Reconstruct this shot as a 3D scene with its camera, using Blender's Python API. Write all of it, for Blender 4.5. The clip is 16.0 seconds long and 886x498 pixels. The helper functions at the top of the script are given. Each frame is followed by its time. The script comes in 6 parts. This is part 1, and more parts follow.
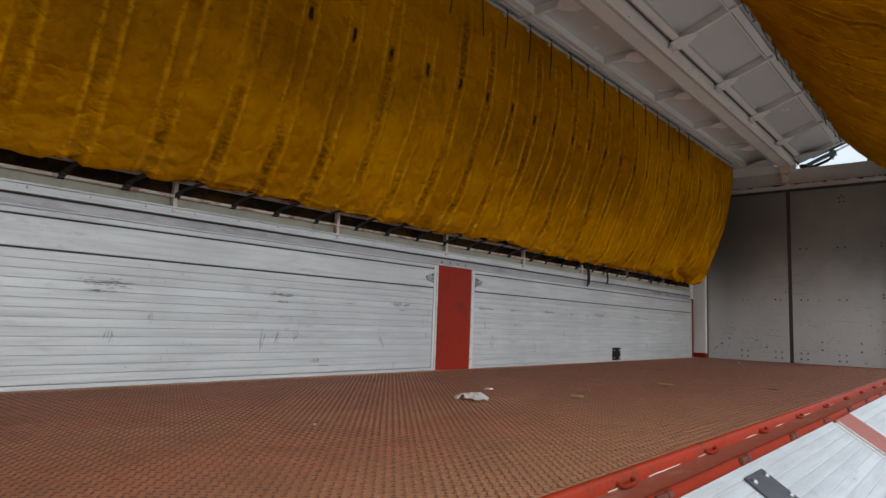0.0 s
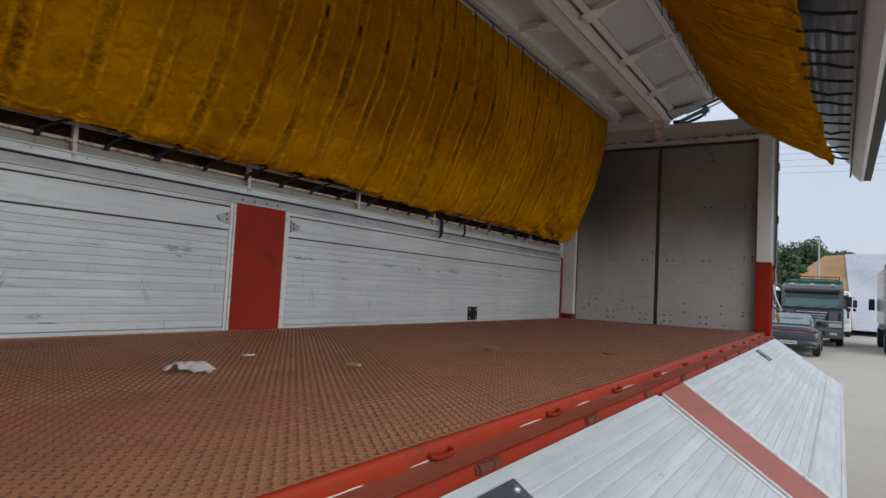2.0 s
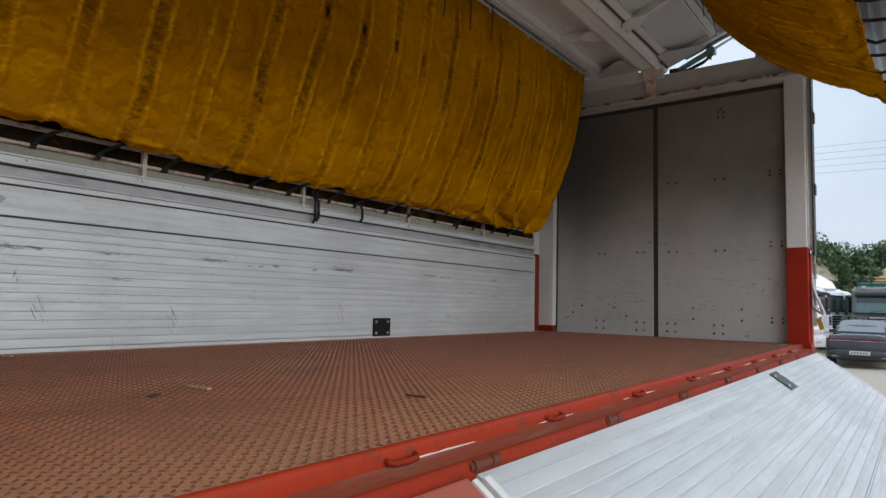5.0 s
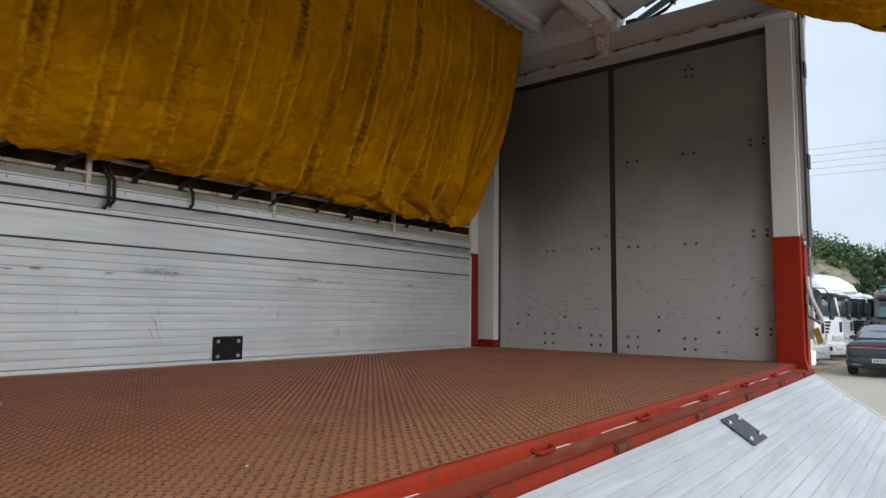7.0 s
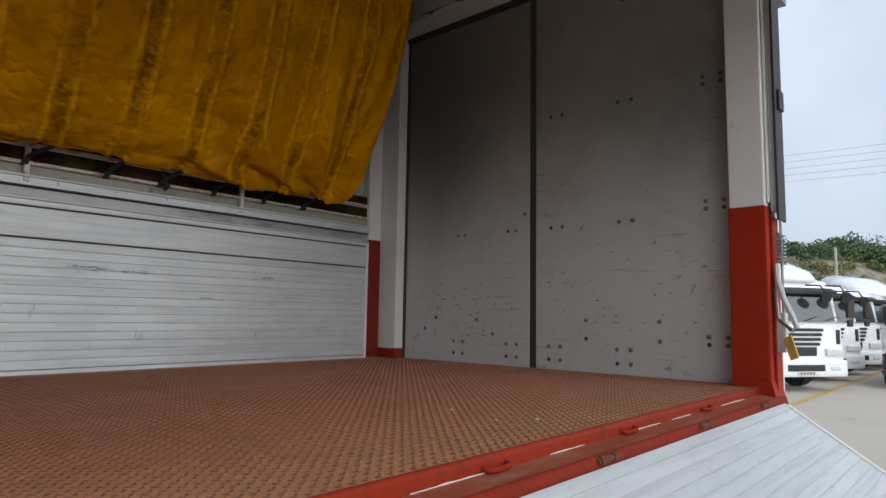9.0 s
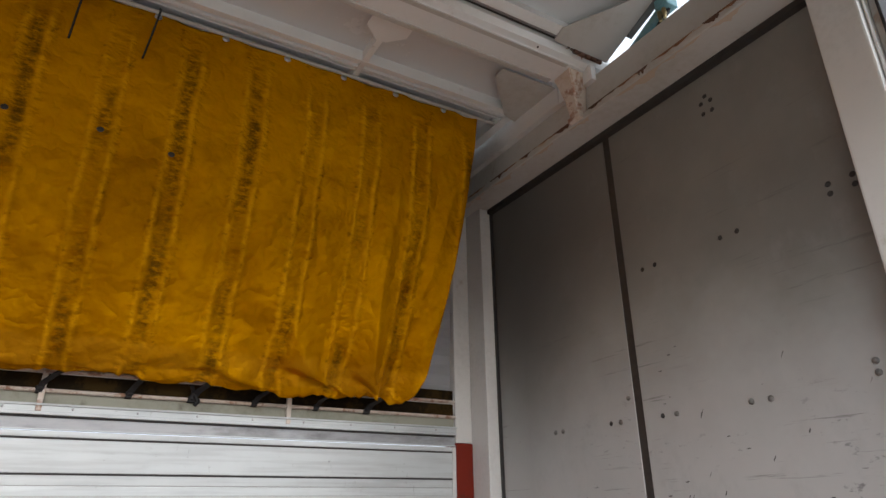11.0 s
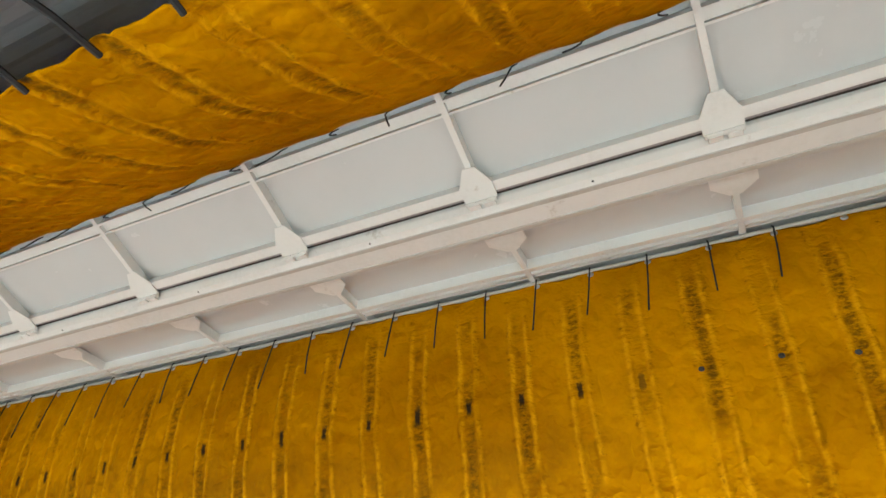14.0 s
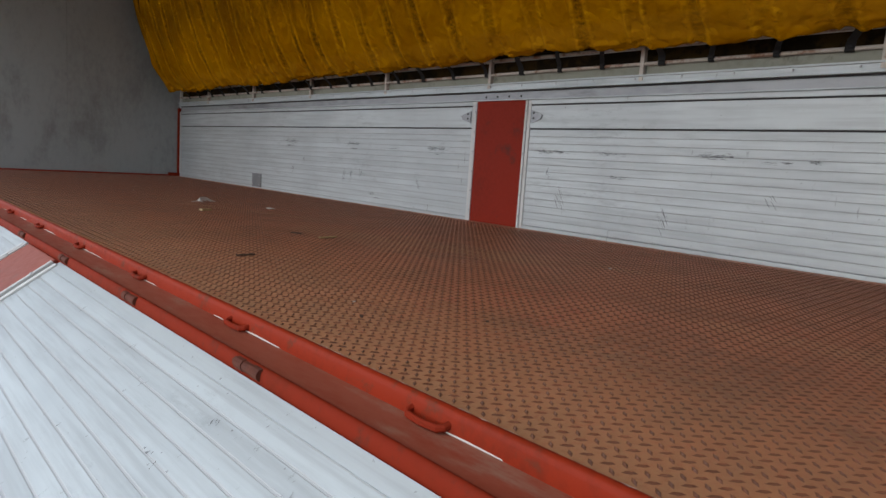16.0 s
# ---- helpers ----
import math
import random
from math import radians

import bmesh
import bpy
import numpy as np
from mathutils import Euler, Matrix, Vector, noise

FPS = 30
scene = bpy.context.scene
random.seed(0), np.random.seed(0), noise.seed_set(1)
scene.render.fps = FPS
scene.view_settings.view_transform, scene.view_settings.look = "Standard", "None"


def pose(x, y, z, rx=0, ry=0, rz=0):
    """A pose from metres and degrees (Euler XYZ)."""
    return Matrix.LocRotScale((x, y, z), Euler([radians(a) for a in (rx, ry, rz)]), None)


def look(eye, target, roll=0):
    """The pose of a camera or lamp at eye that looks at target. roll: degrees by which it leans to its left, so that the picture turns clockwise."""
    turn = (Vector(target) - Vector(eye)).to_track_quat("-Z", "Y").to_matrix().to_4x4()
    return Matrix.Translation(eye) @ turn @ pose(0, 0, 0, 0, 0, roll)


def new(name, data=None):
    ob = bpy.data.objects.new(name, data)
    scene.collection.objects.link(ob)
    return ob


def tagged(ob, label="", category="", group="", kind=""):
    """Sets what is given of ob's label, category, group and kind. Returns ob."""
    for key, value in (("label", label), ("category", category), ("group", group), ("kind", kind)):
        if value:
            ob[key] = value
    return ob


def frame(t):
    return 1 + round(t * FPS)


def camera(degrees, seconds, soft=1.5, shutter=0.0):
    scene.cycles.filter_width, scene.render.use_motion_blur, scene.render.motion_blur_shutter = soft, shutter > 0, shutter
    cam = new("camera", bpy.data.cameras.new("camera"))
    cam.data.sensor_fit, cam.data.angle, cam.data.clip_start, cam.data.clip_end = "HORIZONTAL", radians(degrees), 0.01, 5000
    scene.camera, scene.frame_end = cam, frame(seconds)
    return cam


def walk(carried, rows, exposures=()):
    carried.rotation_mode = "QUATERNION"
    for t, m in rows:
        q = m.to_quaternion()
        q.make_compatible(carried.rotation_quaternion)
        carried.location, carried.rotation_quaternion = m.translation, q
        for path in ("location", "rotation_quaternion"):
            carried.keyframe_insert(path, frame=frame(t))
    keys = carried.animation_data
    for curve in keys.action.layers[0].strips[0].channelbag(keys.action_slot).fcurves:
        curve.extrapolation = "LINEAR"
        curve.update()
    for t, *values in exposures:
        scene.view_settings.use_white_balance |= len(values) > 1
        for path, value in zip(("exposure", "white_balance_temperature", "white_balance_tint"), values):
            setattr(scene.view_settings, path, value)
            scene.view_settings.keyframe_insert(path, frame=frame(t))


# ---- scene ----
PATH = [
    (0, (0.706, -0.559, 1.745), (-0.588, 0.948, 1.973), 2.1),
    (0.5, (0.711, -0.457, 1.705), (-0.515, 1.121, 1.785), 2.0),
    (1, (0.748, -0.204, 1.685), (-0.438, 1.405, 1.761), 2.1),
    (1.5, (0.783, 0.103, 1.72), (-0.347, 1.75, 1.807), 2.5),
    (2, (0.722, 0.398, 1.723), (-0.337, 2.09, 1.841), 3.0),
    (2.5, (0.713, 0.703, 1.725), (-0.319, 2.41, 1.875), 2.9),
    (3, (0.772, 1.053, 1.731), (-0.29, 2.74, 1.899), 2.6),
    (3.2, (0.78, 1.183, 1.714), (-0.307, 2.852, 1.887), 2.6),
    (5.3, (0.805, 2.649, 1.67), (-0.399, 4.237, 1.833), 1.4),
    (5.5, (0.794, 2.783, 1.683), (-0.411, 4.371, 1.844), 1.4),
    (6, (0.826, 3.16, 1.677), (-0.388, 4.74, 1.846), 1.0),
    (6.5, (0.828, 3.497, 1.694), (-0.402, 5.063, 1.88), 0.8),
    (7, (0.782, 3.867, 1.696), (-0.458, 5.423, 1.889), 0.7),
    (7.5, (0.819, 4.246, 1.684), (-0.428, 5.796, 1.888), 0.5),
    (8, (0.85, 4.602, 1.696), (-0.394, 6.155, 1.904), 0.6),
    (8.2, (0.839, 4.75, 1.681), (-0.406, 6.302, 1.89), 0.5),
    (10.3, (0.812, 6.020, 1.756), (-0.752, 7.208, 2.122), 0.8),
    (10.5, (0.790, 6.084, 1.778), (-0.806, 7.203, 2.221), 0.4),
    (11, (0.788, 6.260, 1.836), (-0.803, 7.200, 2.594), -0.8),
    (11.5, (0.876, 6.356, 1.886), (-0.624, 7.122, 2.965), -3.8),
    (12, (0.966, 6.34, 1.93), (-0.423, 6.981, 3.219), -7.6),
    (12.5, (0.991, 6.302, 1.949), (-0.425, 6.737, 3.293), -7.4),
    (13, (0.987, 6.23, 1.95), (-0.453, 6.39, 3.329), -4.9),
    (13.5, (0.993, 6.138, 1.949), (-0.43, 5.916, 3.337), -0.7),
    (14, (0.97, 6.003, 1.904), (-0.425, 5.267, 3.135), 3.2),
    (14.5, (0.845, 5.869, 1.818), (-0.499, 4.612, 2.601), 5.2),
    (15, (0.759, 5.828, 1.763), (-0.589, 4.381, 2.058), 5.8),
    (15.5, (0.692, 5.818, 1.741), (-0.669, 4.353, 1.681), 5.7),
    (16, (0.635, 5.834, 1.746), (-0.736, 4.401, 1.485), 3.9),
]
cam = camera(69.6, 16.0)
EXPOSURES = [(0, 0.3, 6500, 10), (1, 0.15, 6450, 10), (2.5, -0.06, 6450, 10), (3.2, -0.04, 6450, 10), (5.3, 0.18, 6450, 10), (7, 0.2, 6450, 10), (8.2, 0.08, 6450, 10), (10.3, 0.15, 6500, 10),
             (11, 1.02, 6500, 10), (11.5, 1.42, 6750, 9), (12, 1.85, 6850, 4), (12.5, 1.98, 6750, 2),
             (13, 2.46, 6500, -3), (13.5, 2.64, 6400, -3), (14, 2.3, 6200, -3), (14.5, 0.74, 6150, 3), (15, 0.15, 6150, 8), (16, 0.05, 6300, 9)]
walk(cam, [(t, look(eye, target, roll)) for t, eye, target, roll in PATH], EXPOSURES)

# ---- world, sun, exposure ----
world = bpy.data.worlds.new("overcast_sky")
scene.world = world
world.use_nodes = True
wn, wl = world.node_tree.nodes, world.node_tree.links
wn.clear()
sky = wn.new("ShaderNodeTexSky")
sky.sky_type, sky.sun_disc = "NISHITA", False
sky.sun_elevation, sky.sun_rotation = radians(24), radians(98)
sky.dust_density, sky.air_density, sky.ozone_density = 3.0, 1.0, 1.0
wmix = wn.new("ShaderNodeMix")
wmix.data_type = "RGBA"
wmix.inputs[0].default_value = 0.75
wmix.inputs[7].default_value = (7.7, 8.7, 10.2, 1)
wl.new(sky.outputs[0], wmix.inputs[6])
wtc = wn.new("ShaderNodeTexCoord")
wcl = wn.new("ShaderNodeTexNoise")
wcl.inputs["Scale"].default_value, wcl.inputs["Detail"].default_value = 2.2, 5
wl.new(wtc.outputs["Generated"], wcl.inputs["Vector"])
wmr = wn.new("ShaderNodeMapRange")
wmr.inputs["From Min"].default_value, wmr.inputs["From Max"].default_value = 0.3, 0.7
wmr.inputs["To Min"].default_value, wmr.inputs["To Max"].default_value = 0.62, 0.92
wl.new(wcl.outputs["Fac"], wmr.inputs["Value"])
wl.new(wmr.outputs[0], wmix.inputs[0])
wbg = wn.new("ShaderNodeBackground")
wbg.inputs[1].default_value = 0.1
wl.new(wmix.outputs[2], wbg.inputs[0])
wout = wn.new("ShaderNodeOutputWorld")
wl.new(wbg.outputs[0], wout.inputs[0])

sun_data = bpy.data.lights.new("sun", "SUN")
sun_data.energy, sun_data.angle, sun_data.color = 2.55, radians(92), (0.96, 0.98, 1.0)
sun = new("sun", sun_data)
sun.matrix_world = look((20, -3, 9.0), (0, 0, 0))

# ---- materials ----
def nodes_of(name):
    m = bpy.data.materials.new(name)
    m.use_nodes = True
    nt = m.node_tree
    return m, nt, nt.nodes["Principled BSDF"]


def noise_node(nt, vec, scale, detail=6, rough=0.6, stretch=(1, 1, 1)):
    mp = nt.nodes.new("ShaderNodeMapping")
    mp.inputs["Scale"].default_value = stretch
    nt.links.new(vec, mp.inputs["Vector"])
    n = nt.nodes.new("ShaderNodeTexNoise")
    n.inputs["Scale"].default_value, n.inputs["Detail"].default_value = scale, detail
    n.inputs["Roughness"].default_value = rough
    nt.links.new(mp.outputs[0], n.inputs["Vector"])
    return n.outputs["Fac"]


def ramp(nt, fac, a, b):
    r = nt.nodes.new("ShaderNodeMapRange")
    r.interpolation_type = "SMOOTHSTEP"
    r.inputs["From Min"].default_value, r.inputs["From Max"].default_value = a, b
    nt.links.new(fac, r.inputs["Value"])
    return r.outputs["Result"]


def math_node(nt, op, a, b):
    n = nt.nodes.new("ShaderNodeMath")
    n.operation = op
    for k, v in enumerate((a, b)):
        if isinstance(v, (int, float)):
            n.inputs[k].default_value = v
        else:
            nt.links.new(v, n.inputs[k])
    return n.outputs[0]


def blend(nt, fac, a, b):
    n = nt.nodes.new("ShaderNodeMix")
    n.data_type = "RGBA"
    if isinstance(fac, (int, float)):
        n.inputs[0].default_value = fac
    else:
        nt.links.new(fac, n.inputs[0])
    for k, v in ((6, a), (7, b)):
        if isinstance(v, tuple):
            n.inputs[k].default_value = (*v, 1)
        else:
            nt.links.new(v, n.inputs[k])
    return n.outputs[2]


def place(nt):
    return nt.nodes.new("ShaderNodeNewGeometry").outputs["Position"]


def bump(nt, p, height, strength, distance):
    b = nt.nodes.new("ShaderNodeBump")
    b.inputs["Strength"].default_value, b.inputs["Distance"].default_value = strength, distance
    nt.links.new(height, b.inputs["Height"])
    nt.links.new(b.outputs[0], p.inputs["Normal"])


def surface(name, base, worn, rough=0.5, metal=0.0, fine=40, coarse=3, amount=(0.45, 0.75), dirt=None,
            dirt_at=(0.58, 0.72), dirt_scale=6, relief=0.15, stretch=(1, 1, 1), random_amount=0.0, gloss=0.5):
    """Paint, metal or board with coarse and fine variation, and stains."""
    m, nt, p = nodes_of(name)
    v = place(nt)
    coarse_n = noise_node(nt, v, coarse, 4, 0.55, stretch)
    fine_n = noise_node(nt, v, fine, 5, 0.65, stretch)
    both = math_node(nt, "ADD", math_node(nt, "MULTIPLY", coarse_n, 0.6), math_node(nt, "MULTIPLY", fine_n, 0.4))
    col = blend(nt, ramp(nt, both, *amount), base, worn)
    if dirt:
        d = math_node(nt, "MULTIPLY", ramp(nt, noise_node(nt, v, dirt_scale, 8, 0.7, stretch), *dirt_at), 0.8)
        col = blend(nt, d, col, dirt)
    if random_amount:
        info = nt.nodes.new("ShaderNodeObjectInfo")
        k = math_node(nt, "ADD", 1 - random_amount, math_node(nt, "MULTIPLY", info.outputs["Random"], 2 * random_amount))
        hsv = nt.nodes.new("ShaderNodeHueSaturation")
        nt.links.new(k, hsv.inputs["Value"])
        nt.links.new(col, hsv.inputs["Color"])
        col = hsv.outputs[0]
    nt.links.new(col, p.inputs["Base Color"])
    r = math_node(nt, "ADD", rough - 0.12, math_node(nt, "MULTIPLY", fine_n, 0.24))
    nt.links.new(r, p.inputs["Roughness"])
    p.inputs["Metallic"].default_value = metal
    p.inputs["Specular IOR Level"].default_value = gloss
    if relief:
        bump(nt, p, both, relief, 0.004)
    return m


def plain(name, colour, rough=0.5, metal=0.0):
    m, nt, p = nodes_of(name)
    v = place(nt)
    n = noise_node(nt, v, 30, 4)
    dark = tuple(c * 0.75 for c in colour)
    nt.links.new(blend(nt, ramp(nt, n, 0.35, 0.75), colour, dark), p.inputs["Base Color"])
    p.inputs["Roughness"].default_value, p.inputs["Metallic"].default_value = rough, metal
    return m


def aluminium_sheet():
    """Milled aluminium boards, dull, smudged and finely scratched."""
    m, nt, p = nodes_of("scuffed_aluminium")
    v = place(nt)
    soft = noise_node(nt, v, 1.3, 5, 0.6)
    brushed = noise_node(nt, v, 40, 5, 0.6, (1, 0.05, 1))
    col = blend(nt, ramp(nt, soft, 0.35, 0.7), (0.555, 0.592, 0.600), (0.472, 0.503, 0.514))
    col = blend(nt, math_node(nt, "MULTIPLY", ramp(nt, brushed, 0.42, 0.66), 0.55), col, (0.40, 0.42, 0.43))
    # faint handling smudges in loose patches
    patch = ramp(nt, noise_node(nt, v, 1.9, 3, 0.5, (1, 1.0, 2.2)), 0.52, 0.66)
    streak = ramp(nt, noise_node(nt, v, 30, 8, 0.75, (1, 0.25, 1)), 0.50, 0.66)
    col = blend(nt, math_node(nt, "MULTIPLY", math_node(nt, "MULTIPLY", patch, streak), 0.35), col, (0.20, 0.205, 0.21))
    # short upright scratches
    patch2 = ramp(nt, noise_node(nt, v, 2.6, 3, 0.5), 0.46, 0.58)
    scratch = ramp(nt, noise_node(nt, v, 17, 8, 0.8, (1, 1.6, 0.4)), 0.61, 0.66)
    col = blend(nt, math_node(nt, "MULTIPLY", math_node(nt, "MULTIPLY", patch2, scratch), 0.6), col, (0.14, 0.14, 0.145))
    pits = ramp(nt, noise_node(nt, v, 55, 3, 0.6), 0.70, 0.74)
    col = blend(nt, math_node(nt, "MULTIPLY", pits, 0.6), col, (0.16, 0.155, 0.15))
    info = nt.nodes.new("ShaderNodeObjectInfo")
    hsv = nt.nodes.new("ShaderNodeHueSaturation")
    nt.links.new(math_node(nt, "ADD", 0.93, math_node(nt, "MULTIPLY", info.outputs["Random"], 0.12)), hsv.inputs["Value"])
    nt.links.new(col, hsv.inputs["Color"])
    nt.links.new(hsv.outputs[0], p.inputs["Base Color"])
    p.inputs["Metallic"].default_value = 0.25
    nt.links.new(math_node(nt, "ADD", 0.33, math_node(nt, "MULTIPLY", brushed, 0.22)), p.inputs["Roughness"])
    bump(nt, p, math_node(nt, "ADD", brushed, soft), 0.15, 0.003)
    return m


def tread_plate():
    """Red-brown painted chequer plate, worn to brown, with drifts of tan dust."""
    m, nt, p = nodes_of("worn_tread_plate")
    v = place(nt)
    sep = nt.nodes.new("ShaderNodeSeparateXYZ")
    nt.links.new(v, sep.inputs[0])
    big = noise_node(nt, v, 0.9, 5, 0.6)
    mid = noise_node(nt, v, 4.5, 7, 0.7)
    fine = noise_node(nt, v, 90, 4, 0.7)
    col = blend(nt, ramp(nt, mid, 0.36, 0.66), (0.46, 0.149, 0.063), (0.312, 0.120, 0.057))
    # red paint that is left in flecks and patches
    fleck = math_node(nt, "MULTIPLY", ramp(nt, noise_node(nt, v, 14, 6, 0.75), 0.50, 0.62), ramp(nt, noise_node(nt, v, 1.1, 4, 0.6, (1.3, 0.7, 1)), 0.40, 0.62))
    col = blend(nt, math_node(nt, "MULTIPLY", fleck, 0.75), col, (0.42, 0.082, 0.034))
    # bare brown wear
    wear = math_node(nt, "MULTIPLY", ramp(nt, noise_node(nt, v, 1.7, 6, 0.65, (1, 0.6, 1)), 0.48, 0.66), ramp(nt, noise_node(nt, v, 22, 5, 0.7), 0.35, 0.62))
    col = blend(nt, math_node(nt, "MULTIPLY", wear, 0.7), col, (0.15, 0.070, 0.040))
    # dust: loose drifts, a trodden way along the deck, and a line by the edge
    drift = ramp(nt, noise_node(nt, v, 2.0, 6, 0.65, (1.6, 0.45, 1)), 0.50, 0.68)
    way = math_node(nt, "ABSOLUTE", math_node(nt, "ADD", math_node(nt, "ADD", sep.outputs[0], 0.95), math_node(nt, "MULTIPLY", big, 0.7)), 0)
    way = math_node(nt, "SUBTRACT", 1.0, ramp(nt, way, 0.30, 0.75))
    edge = math_node(nt, "MULTIPLY", ramp(nt, math_node(nt, "ADD", sep.outputs[0], math_node(nt, "MULTIPLY", big, 0.5)), -0.55, 0.2), 0.75)
    dust = math_node(nt, "MAXIMUM", math_node(nt, "MULTIPLY", drift, math_node(nt, "ADD", 0.35, math_node(nt, "MULTIPLY", way, 0.65))), edge)
    # a swept streak of sand
    bend = math_node(nt, "MULTIPLY", math_node(nt, "MAXIMUM", math_node(nt, "SUBTRACT", sep.outputs[1], 1.78), 0.0), 0.34)
    streak = math_node(nt, "ABSOLUTE", math_node(nt, "ADD", math_node(nt, "ADD", math_node(nt, "ADD", sep.outputs[0], 0.935), bend), math_node(nt, "MULTIPLY", math_node(nt, "SUBTRACT", mid, 0.5), 0.16)), 0)
    streak = math_node(nt, "MULTIPLY", math_node(nt, "SUBTRACT", 1.0, ramp(nt, streak, 0.015, 0.085)), math_node(nt, "MULTIPLY", ramp(nt, sep.outputs[1], 0.7, 1.4), math_node(nt, "SUBTRACT", 1.0, ramp(nt, sep.outputs[1], 2.3, 3.4))))
    dust = math_node(nt, "MAXIMUM", dust, streak)
    dust = math_node(nt, "MULTIPLY", dust, ramp(nt, fine, 0.15, 0.62))
    col = blend(nt, math_node(nt, "MULTIPLY", dust, 0.85), col, (0.47, 0.255, 0.125))
    col = blend(nt, math_node(nt, "MULTIPLY", ramp(nt, fine, 0.66, 0.74), 0.4), col, (0.40, 0.29, 0.20))
    nt.links.new(col, p.inputs["Base Color"])
    nt.links.new(math_node(nt, "ADD", 0.34, math_node(nt, "MULTIPLY", mid, 0.35)), p.inputs["Roughness"])
    p.inputs["Specular IOR Level"].default_value = 0.35
    p.inputs["Sheen Weight"].default_value, p.inputs["Sheen Roughness"].default_value = 0.10, 0.4
    p.inputs["Sheen Tint"].default_value = (0.75, 0.5, 0.32, 1)
    bump(nt, p, math_node(nt, "ADD", fine, mid), 0.3, 0.002)
    return m


def tread_bars():
    """The raised bars of the plate, rubbed to brown and tan, each a little different."""
    m, nt, p = nodes_of("tread_bars")
    v = place(nt)
    n = noise_node(nt, v, 5, 6, 0.7)
    isl = nt.nodes.new("ShaderNodeNewGeometry").outputs["Random Per Island"]
    fine = noise_node(nt, v, 150, 3, 0.7)
    col = blend(nt, ramp(nt, n, 0.38, 0.66), (0.24, 0.084, 0.042), (0.17, 0.068, 0.037))
    col = blend(nt, math_node(nt, "MULTIPLY", ramp(nt, isl, 0.1, 0.9), 0.40), col, (0.085, 0.038, 0.024))
    col = blend(nt, math_node(nt, "MULTIPLY", ramp(nt, fine, 0.58, 0.75), 0.3), col, (0.36, 0.21, 0.12))
    nt.links.new(col, p.inputs["Base Color"])
    p.inputs["Roughness"].default_value = 0.38
    return m


def tarpaulin_pvc(name):
    """Yellow PVC cloth with welded straps, crumpled and sooty along each."""
    m, nt, p = nodes_of(name)
    v = place(nt)
    sep = nt.nodes.new("ShaderNodeSeparateXYZ")
    nt.links.new(v, sep.inputs[0])
    wob = noise_node(nt, v, 3.0, 3, 0.5)
    yy = math_node(nt, "ADD", sep.outputs[1], math_node(nt, "MULTIPLY", wob, 0.05))
    ph = math_node(nt, "FRACT", math_node(nt, "DIVIDE", math_node(nt, "ADD", yy, 10.0 - 0.152), 0.2895), 0)
    off = math_node(nt, "ABSOLUTE", math_node(nt, "SUBTRACT", ph, 0.5), 0)
    ragged = math_node(nt, "MULTIPLY", math_node(nt, "SUBTRACT", noise_node(nt, v, 30, 5, 0.75, (1, 0.6, 1.8)), 0.5), 0.10)
    rag = math_node(nt, "ADD", off, ragged)
    below_top = math_node(nt, "SUBTRACT", 1.0, ramp(nt, sep.outputs[2], 3.66, 3.80))
    soft = noise_node(nt, v, 1.4, 4, 0.55)
    mid = noise_node(nt, v, 8, 7, 0.65)
    col = blend(nt, ramp(nt, soft, 0.34, 0.70), (0.475, 0.212, 0.0003), (0.325, 0.134, 0.0003))
    smudge = math_node(nt, "MULTIPLY", ramp(nt, noise_node(nt, v, 2.4, 7, 0.7), 0.46, 0.72), 0.50)
    col = blend(nt, smudge, col, (0.215, 0.083, 0.001))
    col = blend(nt, math_node(nt, "MULTIPLY", ramp(nt, mid, 0.52, 0.74), 0.30), col, (0.19, 0.073, 0.001))
    # a cloudy belt of grime where the cargo rubs
    rub_z = math_node(nt, "ABSOLUTE", math_node(nt, "ADD", math_node(nt, "SUBTRACT", sep.outputs[2], 3.02), math_node(nt, "MULTIPLY", math_node(nt, "SUBTRACT", soft, 0.5), 0.7)), 0)
    belt = math_node(nt, "MULTIPLY", math_node(nt, "SUBTRACT", 1.0, ramp(nt, rub_z, 0.06, 0.30)), math_node(nt, "SUBTRACT", 1.0, ramp(nt, sep.outputs[1], 4.6, 6.0)))
    belt = math_node(nt, "MULTIPLY", belt, ramp(nt, noise_node(nt, v, 5, 7, 0.7, (1, 1, 0.7)), 0.30, 0.66))
    col = blend(nt, math_node(nt, "MULTIPLY", belt, 0.60), col, (0.185, 0.080, 0.004))
    # clean rubbed cloth on the welds, ridge highlights painted in, in crumpled flakes
    weld = math_node(nt, "SUBTRACT", 1.0, ramp(nt, math_node(nt, "ABSOLUTE", math_node(nt, "SUBTRACT", math_node(nt, "ADD", off, math_node(nt, "MULTIPLY", ragged, 0.55)), 0.150), 0), 0.008, 0.068))
    weld = math_node(nt, "MULTIPLY", math_node(nt, "MULTIPLY", weld, below_top), ramp(nt, noise_node(nt, v, 4.0, 4, 0.6, (1, 1, 0.8)), 0.28, 0.58))
    flake = ramp(nt, noise_node(nt, v, 16, 6, 0.7, (1, 0.9, 1.3)), 0.30, 0.56)
    col = blend(nt, math_node(nt, "MULTIPLY", math_node(nt, "MULTIPLY", weld, flake), 0.75), col, (0.62, 0.30, 0.004))
    # soot down the middle of each strap
    inside = math_node(nt, "MULTIPLY", math_node(nt, "SUBTRACT", 1.0, ramp(nt, rag, 0.045, 0.125)), below_top)
    patch = ramp(nt, noise_node(nt, v, 2.0, 4, 0.6, (1, 1.6, 1.1)), 0.39, 0.61)
